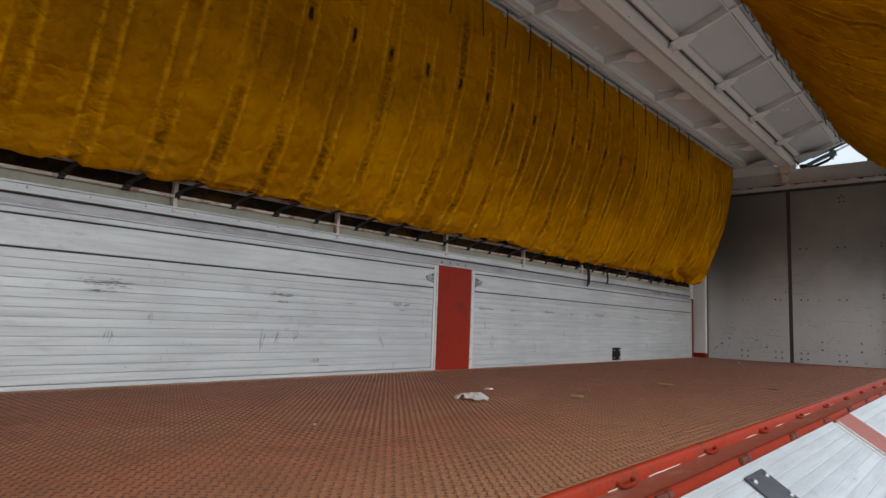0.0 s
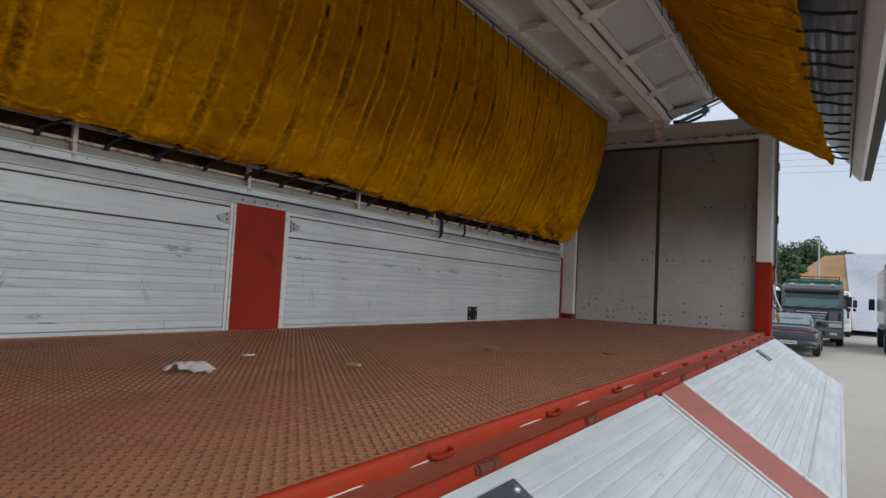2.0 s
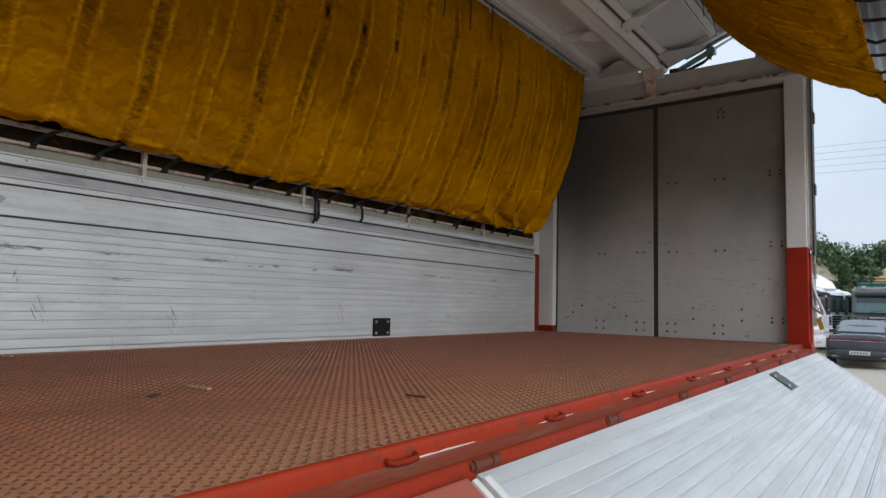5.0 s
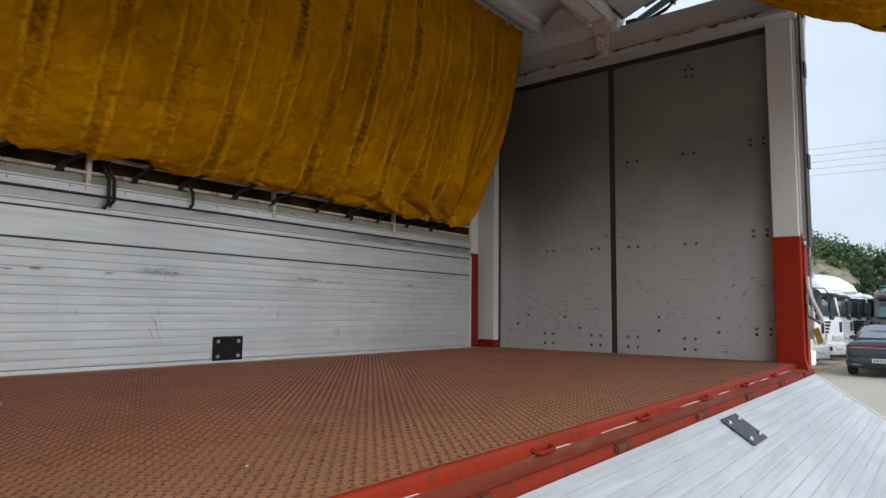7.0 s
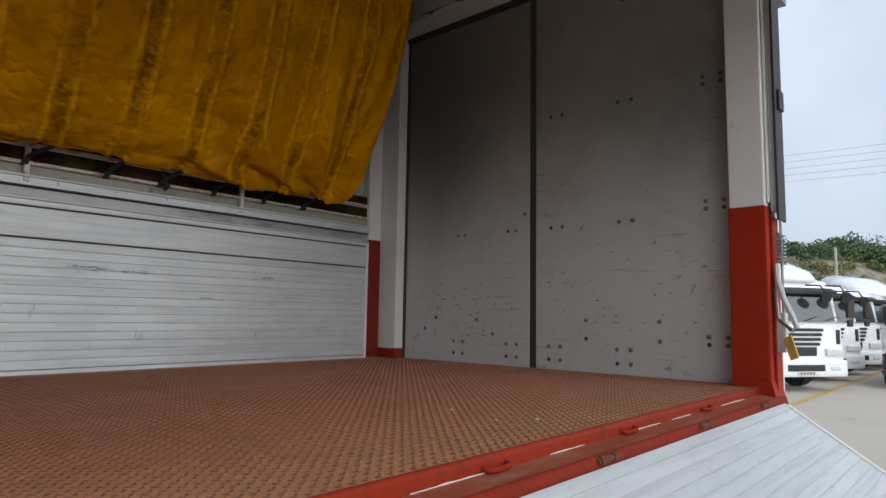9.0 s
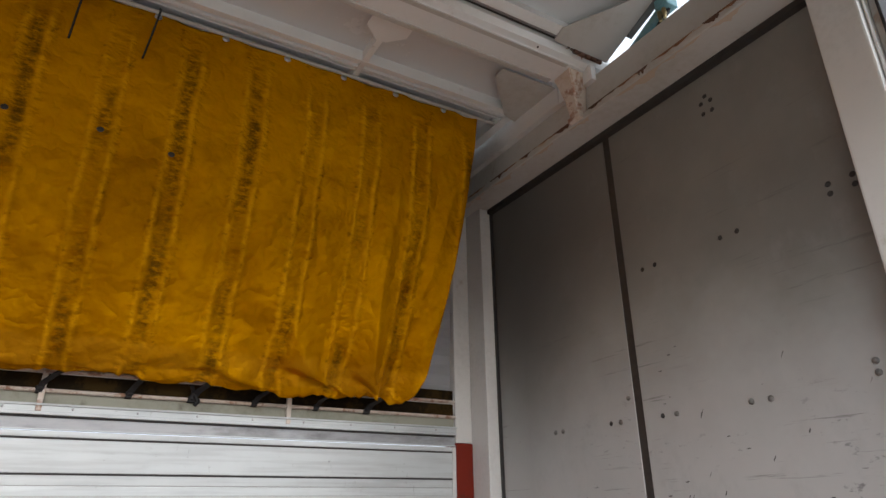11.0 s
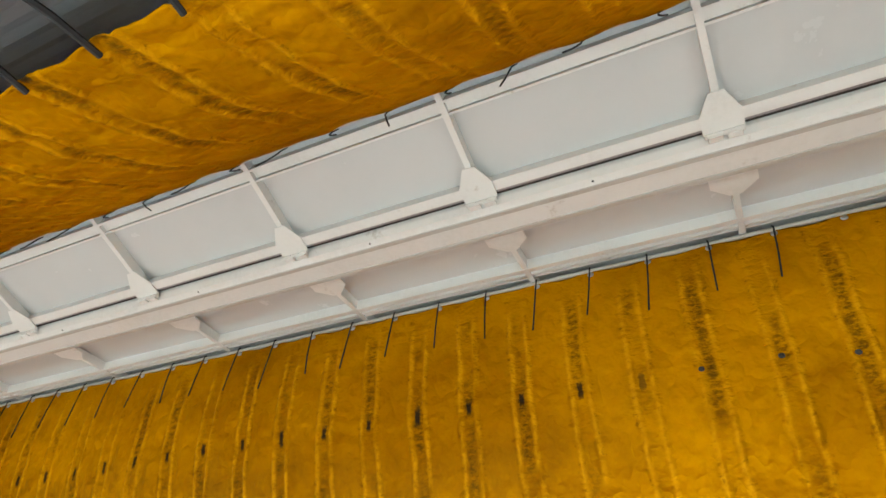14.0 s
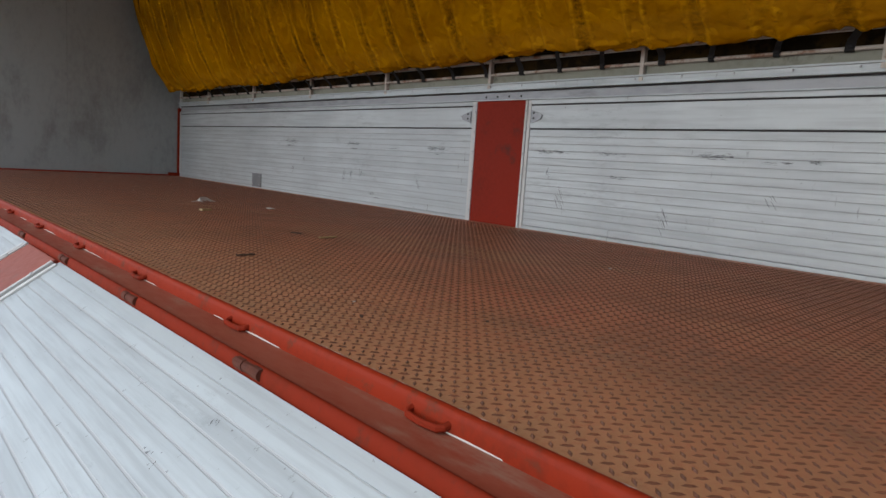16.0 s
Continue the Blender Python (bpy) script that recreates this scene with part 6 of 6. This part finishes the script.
# ---- poles and wires ----
POLE = surface("weathered_pole", (0.42, 0.41, 0.39), (0.32, 0.31, 0.30), 0.7, relief=0.1)
pl = thing("street_lamp", "tall grey lamp pole behind the trucks", "lamp pole", "poles", at=(-0.42, 45, ground_z(45)))
part("pole", rod(bmesh.new(), (0, 0, 0), (0.02, 0, 5.95), 0.065, 10, 0.045), POLE, pl)
part("lamp_head", boxed(-0.22, 0.06, -0.08, 0.08, 5.92, 6.02, bevel=0.03), STEEL, pl)
pl = thing("utility_pole", "grey concrete utility pole at the hill foot", "pole", "poles", at=(-6.4, 48, ground_z(48)))
part("pole", rod(bmesh.new(), (0, 0, 0), (0.0, 0, 6.0), 0.10, 10, 0.07), POLE, pl)
wires = thing("power_lines", "thin power lines between two far poles", "cable")
for x in (-60, 84):
    part("pole", rod(bmesh.new(), (x, 84, 0), (x, 84, 21.5), 0.25, 8, 0.15), POLE, wires)
for k in range(5):
    z0 = 16.6 + 0.75 * k
    pts = [(-60 + 12 * i, 84 + 0.03 * i, z0 + 0.9 - 0.10 * i + 0.9 * ((i - 6) / 6) ** 2) for i in range(13)]
    part("cable", tube(bmesh.new(), pts, 0.018, 5), plain("cable_grey", (0.30, 0.31, 0.33), 0.6) if k == 0 else bpy.data.materials["cable_grey"], wires)

# ---- vehicles ----
def car_paint(name, colour, rough=0.25):
    m, nt, p = nodes_of(name)
    n = noise_node(nt, place(nt), 8, 4)
    nt.links.new(blend(nt, ramp(nt, n, 0.4, 0.8), colour, tuple(c * 0.85 for c in colour)), p.inputs["Base Color"])
    p.inputs["Roughness"].default_value = rough
    p.inputs["Coat Weight"].default_value, p.inputs["Coat Roughness"].default_value = 0.6, 0.08
    return m


WHITE_CAB, SILVER_CAB, GREY_CAB = car_paint("white_cab_paint", (0.78, 0.79, 0.80)), car_paint("silver_cab_paint", (0.52, 0.54, 0.56)), car_paint("bronze_grey_cab_paint", (0.135, 0.122, 0.113))
SLATE_CAR = car_paint("slate_blue_car_paint", (0.024, 0.027, 0.034))
GLASS = car_paint("dark_vehicle_glass", (0.030, 0.044, 0.050), 0.05)
# paler glass: the sky's reflection is painted into its colour
SKY_GLASS = car_paint("glass_with_painted_sky", (0.12, 0.15, 0.18), 0.04)
GREEN_GLASS = car_paint("green_tinted_glass", (0.10, 0.19, 0.18), 0.06)
TYRE, TRIM = plain("tyre_rubber", (0.025, 0.025, 0.026), 0.8), plain("black_vehicle_trim", (0.014, 0.015, 0.016), 0.6)
LAMP, TAIL = car_paint("clear_lamp", (0.62, 0.62, 0.60), 0.1), car_paint("red_tail_lamp", (0.17, 0.008, 0.012), 0.12)
ORANGE = car_paint("orange_reflector", (0.62, 0.13, 0.03), 0.3)
GREEN_CAGE = surface("green_cargo_cage", (0.035, 0.17, 0.12), (0.025, 0.12, 0.09), 0.5, relief=0.1)
BARS_GREY = plain("plate_bars", (0.10, 0.12, 0.14), 0.6)


def wheel(parent, at, r, w):
    wb = bmesh.new()
    rod(wb, (-w / 2, 0, 0), (w / 2, 0, 0), r, 22)
    bmesh.ops.bevel(wb, geom=[e for e in wb.edges if abs(e.verts[0].co.x - e.verts[1].co.x) < 1e-4], offset=0.03, segments=2, affect="EDGES")
    bmesh.ops.translate(wb, verts=wb.verts, vec=at)
    o = part("wheel", wb, TYRE, parent, "black tyre")
    rb = bmesh.new()
    rod(rb, (-w / 2 - 0.012, 0, 0), (w / 2 + 0.012, 0, 0), r * 0.58, 14)
    bmesh.ops.translate(rb, verts=rb.verts, vec=at)
    part("rim", rb, STEEL, o)
    return o


def loft(stations, n=16, power=3.2):
    """A closed hull from stations (y, low, high, half width), with rounded sections."""
    bm = bmesh.new()
    rings = []
    for y, lo, hi, hw in stations:
        ring = []
        for k in range(n):
            a = 2 * math.pi * k / n + math.pi / n
            c, s = math.cos(a), math.sin(a)
            q = (abs(c) ** power + abs(s) ** power) ** (-1 / power)
            ring.append(bm.verts.new((hw * c * q, y, (lo + hi) / 2 + (hi - lo) / 2 * s * q)))
        rings.append(ring)
    for a, b in zip(rings, rings[1:]):
        for k in range(n):
            bm.faces.new((a[k], a[(k + 1) % n], b[(k + 1) % n], b[k]))
    bm.faces.new(rings[0][::-1])
    bm.faces.new(rings[-1])
    bmesh.ops.recalc_face_normals(bm, faces=bm.faces)
    return bm


def sedan(label, m):
    """A saloon car whose tail is at y = 0 and nose at y = 4.9."""
    c = thing("car", label, "car")
    c.matrix_world = m
    part("body", loft([(0.0, 0.40, 0.90, 0.78), (0.06, 0.32, 0.98, 0.87), (0.25, 0.26, 1.04, 0.915), (0.9, 0.22, 1.02, 0.93), (2.6, 0.20, 0.99, 0.93), (3.6, 0.22, 0.93, 0.925), (4.5, 0.26, 0.80, 0.88), (4.82, 0.32, 0.72, 0.76), (4.92, 0.40, 0.62, 0.55)], 20, 4.5), SLATE_CAR, c, "slate grey body", smooth=True)
    part("cabin", loft([(0.62, 0.93, 1.06, 0.74), (1.15, 0.93, 1.30, 0.72), (1.75, 0.93, 1.455, 0.70), (2.45, 0.93, 1.465, 0.70), (3.0, 0.93, 1.36, 0.71), (3.75, 0.9, 0.96, 0.74)], 20, 4.0), SLATE_CAR, c, smooth=True)
    part("rear_window", plate_poly(bmesh.new(), [(-0.62, 0.66, 1.082), (0.62, 0.66, 1.082), (0.53, 1.52, 1.415), (-0.53, 1.52, 1.415)], (0, -0.012, 0.016)), SKY_GLASS, c, "rear window with the sky's reflection painted in")
    for sx in (-1, 1):
        part("side_window", plate_poly(bmesh.new(), [(sx * 0.735, 1.2, 1.03), (sx * 0.735, 3.2, 1.03), (sx * 0.66, 2.75, 1.36), (sx * 0.655, 1.6, 1.39)], (sx * 0.012, 0, 0)), GLASS, c)
        part("door_mirror", loft([(3.0, 0.96, 1.10, 0.10), (3.16, 0.97, 1.09, 0.07)], 10), SLATE_CAR, c).location = (sx * 1.0, 0, 0)
        part("tail_lamp", plate_poly(bmesh.new(), [(sx * 0.30, 0.02, 0.80), (sx * 0.86, 0.055, 0.79), (sx * 0.90, 0.20, 0.84), (sx * 0.88, 0.12, 0.90), (sx * 0.30, 0.0, 0.865)], (0, -0.02, 0)), TAIL, c, "red tail lamp")
        part("exhaust_tip", boxed(sx * 0.62 - 0.11, sx * 0.62 + 0.11, -0.03, 0.10, 0.335, 0.385, bevel=0.015), CHROME, c, "chrome exhaust tip")
        part("reflector", boxed(sx * 0.74 - 0.10, sx * 0.74 + 0.10, 0.0, 0.08, 0.47, 0.51, bevel=0.01), TAIL, c)
        for y in (0.98, 3.95):
            wheel(c, (sx * 0.82, y, 0.33), 0.33, 0.24)
    part("lamp_strip", boxed(-0.86, 0.86, -0.02, 0.04, 0.852, 0.900, bevel=0.008), TAIL, c, "red lamp strip")
    part("chrome_line", boxed(-0.78, 0.78, -0.024, 0.02, 0.822, 0.842, bevel=0.006), CHROME, c)
    part("bumper", loft([(-0.05, 0.36, 0.56, 0.78), (0.10, 0.28, 0.58, 0.91)], 16, 5), SLATE_CAR, c, smooth=True)
    part("skirt", boxed(-0.76, 0.76, -0.035, 0.10, 0.27, 0.345, bevel=0.02), TRIM, c)
    npl = part("number_plate", boxed(-0.26, 0.26, -0.085, -0.05, 0.42, 0.53, bevel=0.005), PLASTIC, c, "white number plate")
    for k in range(6):
        part("plate_bar", boxed(-0.22 + 0.075 * k, -0.175 + 0.075 * k, -0.089, -0.084, 0.445, 0.505, bevel=0), BARS_GREY, npl)
    part("antenna", rod(bmesh.new(), (0, 1.75, 1.455), (0, 1.70, 1.53), 0.018, 6, 0.006), TRIM, c)
    return c


def lorry(label, paint, m, glass=None, dome_h=0.0, visor=True, cargo="", group="parked lorries", round_mirrors=False, tail=6.0):
    """A cab-over lorry, its front at y = 0 looking to -y."""
    c = thing("lorry", label, "lorry", group)
    c.matrix_world = m
    glass = glass or GLASS
    lower = bmesh.new()
    extrude_lr(lower, [(0.02, 0.55), (-0.02, 0.75), (0.0, 1.60), (0.05, 1.66), (2.1, 1.66), (2.1, 0.95), (1.55, 0.95), (1.45, 0.60)], 1.24)
    bmesh.ops.bevel(lower, geom=list(lower.edges), offset=0.05, segments=2, affect="EDGES")
    body = part("cab_body", lower, paint, c)
    up = bmesh.new()
    extrude_lr(up, [(0.04, 1.64), (0.20, 2.50), (0.30, 2.66), (0.55, 2.76), (2.1, 2.80), (2.1, 1.64)], 1.22)
    bmesh.ops.bevel(up, geom=list(up.edges), offset=0.07, segments=2, affect="EDGES")
    part("cab_top", up, paint, c)
    part("windscreen", plate_poly(bmesh.new(), [(-1.06, 0.045, 1.70), (1.06, 0.045, 1.70), (1.02, 0.185, 2.44), (-1.02, 0.185, 2.44)], (0, -0.02, 0.004)), glass, c, "wide windscreen")
    for k in (-0.6, 0.1, 0.7):
        part("wiper", rod(bmesh.new(), (k, 0.015, 1.70), (k + 0.42, 0.035, 1.82), 0.012, 5), TRIM, c)
    if visor:
        part("visor_lip", boxed(-1.09, 1.09, -0.03, 0.0, 2.37, 2.45, bevel=0.01), TRIM, c, "dark visor edge")
        part("sun_visor", plate_poly(bmesh.new(), [(-1.10, 0.16, 2.50), (1.10, 0.16, 2.50), (1.08, -0.015, 2.43), (-1.08, -0.015, 2.43)], (0, 0, 0.03)), TRIM, c, "dark sun visor")
    for sx in (-1, 1):
        part("side_window", plate_poly(bmesh.new(), [(sx * 1.225, 0.26, 1.72), (sx * 1.225, 1.30, 1.72), (sx * 1.205, 1.30, 2.40), (sx * 1.205, 0.40, 2.40)], (sx * 0.014, 0, 0)), glass, c)
        mir = part("mirror", boxed(sx * 1.42 - 0.11, sx * 1.42 + 0.11, -0.12, -0.03, 1.80, 2.24, bevel=0.03), TRIM, c, "large black wing mirror")
        part("mirror_arm", tube(bmesh.new(), [(sx * 1.20, 0.12, 2.40), (sx * 1.36, -0.06, 2.38), (sx * 1.42, -0.08, 2.20)], 0.018, 6), TRIM, mir)
        part("small_mirror", boxed(sx * 1.40 - 0.075, sx * 1.40 + 0.075, -0.12, -0.04, 1.58, 1.75, bevel=0.03), TRIM, c)
        hl = part("headlight", boxed(sx * 0.92 - 0.25, sx * 0.92 + 0.25, -0.075, 0.05, 0.86, 1.04, bevel=0.03), LAMP, c, "clear headlight")
        part("fog_lamp", boxed(sx * 0.86 - 0.14, sx * 0.86 + 0.14, -0.135, -0.05, 0.52, 0.62, bevel=0.02), LAMP, c)
        wheel(c, (sx * 1.08, 1.35, 0.50), 0.50, 0.30)
        part("step", boxed(sx * 1.15 - 0.10, sx * 1.15 + 0.10, 0.72, 1.0, 0.45, 0.55, bevel=0.02), TRIM, c)
        part("corner_vent", boxed(sx * 1.08 - 0.05, sx * 1.08 + 0.05, -0.035, 0.04, 1.15, 1.50, bevel=0.01), TRIM, c)
        for y in (4.4, 5.7) if tail > 5 else (4.2,):
            wheel(c, (sx * 0.95, y, 0.50), 0.50, 0.56)
    for k in range(4):
        part("grille_slat", boxed(-0.62 + 0.04 * k, 0.62 - 0.04 * k, -0.055, 0.02, 1.46 - 0.115 * k, 1.53 - 0.115 * k, bevel=0.02), CHROME if paint is GREY_CAB else TRIM, c, "grille slat")
    if paint is GREY_CAB:
        part("grille_panel", boxed(-0.68, 0.68, -0.028, 0.03, 1.08, 1.56, bevel=0.02), TRIM, c)
        # dark plate added for the visor's reflection in the upper windscreen
        part("visor_reflection", plate_poly(bmesh.new(), [(-1.05, 0.112, 2.10), (1.05, 0.112, 2.10), (1.02, 0.176, 2.44), (-1.02, 0.176, 2.44)], (0, -0.026, 0.004)), GLASS, c, "dark strip for the visor's reflection on the windscreen")
        part("cowl", boxed(-1.12, 1.12, -0.03, 0.05, 1.63, 1.70, bevel=0.015), TRIM, c, "dark wiper cowl")
        part("cab_stripe", boxed(-1.18, 1.18, -0.045, 0.02, 1.08, 1.14, bevel=0.015), CHROME, c)
    part("grille_recess", boxed(-0.42, 0.42, -0.035, 0.03, 0.86, 1.08, bevel=0.03), TRIM, c)
    bu = bmesh.new()
    box(bu, -1.25, 1.25, -0.12, 0.35, 0.36, 0.78, 0.07)
    part("bumper", bu, paint, c)
    part("bumper_grille", boxed(-0.55, 0.55, -0.128, -0.05, 0.50, 0.66, bevel=0.02), TRIM, c)
    npl = part("number_plate", boxed(-0.26, 0.26, -0.14, -0.12, 0.41, 0.50, bevel=0.004), PLASTIC, c)
    for k in range(5):
        part("plate_bar", boxed(-0.20 + 0.09 * k, -0.15 + 0.09 * k, -0.144, -0.139, 0.43, 0.48, bevel=0), BARS_GREY, npl)
    if round_mirrors:
        for px in (0.55, 1.15):
            part("front_mirror", rod(bmesh.new(), (px, -0.26, 2.28), (px, -0.20, 2.30), 0.15, 14), TRIM, c, "round front mirror")
            part("mirror_arm", tube(bmesh.new(), [(px, -0.22, 2.40), (px - 0.08, -0.15, 2.58), (px - 0.2, 0.18, 2.60)], 0.02, 6), TRIM, c)
    if dome_h:
        part("wind_deflector", loft([(0.30, 2.66, 2.80, 0.80), (0.65, 2.68, 2.80 + dome_h * 0.45, 1.02), (1.2, 2.70, 2.80 + dome_h * 0.8, 1.12), (2.1, 2.70, 2.80 + dome_h, 1.16)], 18, 3.0), paint, c, "domed roof deflector", smooth=True)
    part("chassis_frame", box(box(bmesh.new(), -0.46, -0.36, 1.5, tail + 0.6, 0.72, 0.98), 0.36, 0.46, 1.5, tail + 0.6, 0.72, 0.98), TRIM, c)
    if cargo == "cage":
        part("cargo_bed", boxed(-1.22, 1.22, 2.3, tail + 0.8, 1.0, 1.9, bevel=0.03), GREEN_CAGE, c, "green cargo sides")
        part("cargo_cover", boxed(-1.20, 1.20, 2.3, tail + 0.8, 1.9, 3.02, bevel=0.06), GREEN_CAGE, c, "green cargo cover")
        for z in (2.86, 2.98, 3.10):
            part("rack_bar", tube(bmesh.new(), [(-1.05, 2.0, z), (-1.05, 0.5, z), (1.05, 0.5, z), (1.05, 2.0, z)], 0.022, 6), TRIM, c, "roof rack bar")
        for k in range(5):
            part("rack_post", rod(bmesh.new(), (-1.05 + 0.525 * k, 0.5, 2.74), (-1.05 + 0.525 * k, 0.5, 3.12), 0.018, 6), TRIM, c)
        for sx in (-0.8, 0.0, 0.8):
            part("marker_lamp", boxed(sx - 0.08, sx + 0.08, 0.28, 0.36, 2.72, 2.79, bevel=0.015), LAMP, c)
    elif cargo == "tank":
        part("fifth_wheel", rod(bmesh.new(), (0, 4.9, 0.98), (0, 4.9, 1.10), 0.5, 18), TRIM, c)
    return c


def extrude_lr(bm, prof, hw):
    """A side profile in y and z, as wide as the cab."""
    a = [bm.verts.new((-hw, y, z)) for y, z in prof]
    b = [bm.verts.new((hw, y, z)) for y, z in prof]
    n = len(prof)
    for k in range(n):
        bm.faces.new((a[k], a[(k + 1) % n], b[(k + 1) % n], b[k]))
    bm.faces.new(a[::-1])
    bm.faces.new(b)
    bmesh.ops.recalc_face_normals(bm, faces=bm.faces)


def on_yard(x, y, turn=0):
    return pose(x, y, ground_z(y), 0, 0, turn)


sedan("slate grey saloon car parked with its tail towards the truck", on_yard(-0.78, 25.5))
lorry("bronze-grey lorry with roof rack and green cargo cover", GREY_CAB, on_yard(-0.37, 33.7), GREEN_GLASS, cargo="cage", visor=True, tail=8.0)
ROW = (("white cab-over lorry with domed roof and round mirrors", WHITE_CAB, -3.06, 22.7, 0.6, True, True),
       ("white cab-over lorry with dark visor and round mirrors", WHITE_CAB, -3.20, 26.3, 0.0, True, True),
       ("white cab-over lorry parked in the row", WHITE_CAB, -3.06, 29.3, 0.0, False, True),
       ("silver-white cab-over lorry parked in the row", SILVER_CAB, -3.05, 32.3, 0.0, False, True),
       ("white cab-over lorry with high domed roof", WHITE_CAB, -2.65, 35.3, 0.85, False, False),
       ("white cab-over lorry at the far end of the row", WHITE_CAB, -2.60, 38.6, 0.0, False, True))
for label, paint, x, y, roof, rounded, visor in ROW:
    lorry(label, paint, on_yard(x + 0.12, y + 0.15, 56), dome_h=roof, round_mirrors=rounded, cargo="tank", tail=6.0, visor=visor)
lorry("white lorry standing farther back in the yard", WHITE_CAB, on_yard(0.05, 45.5), cargo="tank")

# box lorry seen from behind
bxl = thing("box_lorry", "white box lorry seen from its closed rear doors", "lorry", at=(3.42, 30.5, ground_z(30.5)))
part("box_body", boxed(-1.22, 1.22, 0.0, 6.5, 1.15, 3.45, bevel=0.04), WHITE_CAB, bxl)
fr = bmesh.new()
for x0, x1, z0, z1 in ((-1.25, -1.13, 1.1, 3.5), (1.13, 1.25, 1.1, 3.5), (-1.25, 1.25, 3.38, 3.5), (-1.25, 1.25, 1.05, 1.17)):
    box(fr, x0, x1, -0.05, 0.05, z0, z1, 0.01)
part("rear_frame", fr, STEEL, bxl, "grey rear frame")
for sx in (-1, 1):
    part("rear_door", boxed(min(0, sx * 1.12) + 0.01, max(0, sx * 1.12) - 0.01, -0.035, -0.004, 1.18, 3.37, bevel=0.008), WHITE_CAB, bxl)
    part("tail_lamp", boxed(sx * 0.85 - 0.28, sx * 0.85 + 0.28, -0.06, 0.02, 0.86, 1.0, bevel=0.01), TAIL, bxl, "red tail lamp")
    wheel(bxl, (sx * 0.92, 1.2, 0.46), 0.46, 0.5)
    wheel(bxl, (sx * 1.02, 6.9, 0.46), 0.46, 0.3)
    for z in (1.5, 2.1, 2.7, 3.2):
        part("door_hinge", boxed(sx * 1.16 - 0.07, sx * 1.16 + 0.07, -0.065, -0.036, z, z + 0.05, bevel=0.006), PLASTIC, bxl)
part("cargo_sill", boxed(-1.22, 1.22, -0.05, 0.2, 0.84, 1.05, bevel=0.02), TRIM, bxl)
part("bumper", boxed(-1.1, 1.1, -0.10, 0.0, 0.48, 0.66, bevel=0.02), ORANGE, bxl, "orange striped underrun bumper")
part("cab", boxed(-1.12, 1.12, 6.6, 8.3, 0.6, 2.7, bevel=0.12), WHITE_CAB, bxl)
part("chassis_frame", boxed(-0.45, 0.45, 0.2, 8.0, 0.6, 0.9, bevel=0.02), TRIM, bxl)
part("mirror", boxed(-1.50, -1.25, 7.9, 8.0, 1.7, 2.25, bevel=0.03), TRIM, bxl)

# ---- running gear under the deck ----
gear = thing("truck_chassis", "dark chassis with wheels carrying the cargo body", "chassis")
part("frame", box(box(bmesh.new(), -1.62, -1.50, Y_REAR, 9.2, 0.86, 1.14), -0.84, -0.72, Y_REAR, 9.2, 0.86, 1.14), TRIM, gear)
for k in range(11):
    part("cross_member", boxed(-2.40, 0.02, Y_REAR + 0.15 + 0.97 * k, Y_REAR + 0.25 + 0.97 * k, 1.14, 1.28, bevel=0.01), TRIM, gear)
for sx in (-1, 1):
    for y in (-0.4, 0.9, 6.2, 7.9):
        wheel(gear, (X_MID + sx * 0.94, y, 0.50 + ground_z(y)), 0.50, 0.50)
for y in (-0.4, 0.9, 6.2, 7.9):
    part("axle", rod(bmesh.new(), (-2.0, y, 0.5 + ground_z(y)), (-0.35, y, 0.5 + ground_z(y)), 0.09, 10), TRIM, gear)
    part("spring_seat", box(box(bmesh.new(), -1.62, -1.50, y - 0.2, y + 0.2, 0.5, 0.88), -0.84, -0.72, y - 0.2, y + 0.2, 0.5, 0.88), TRIM, gear)
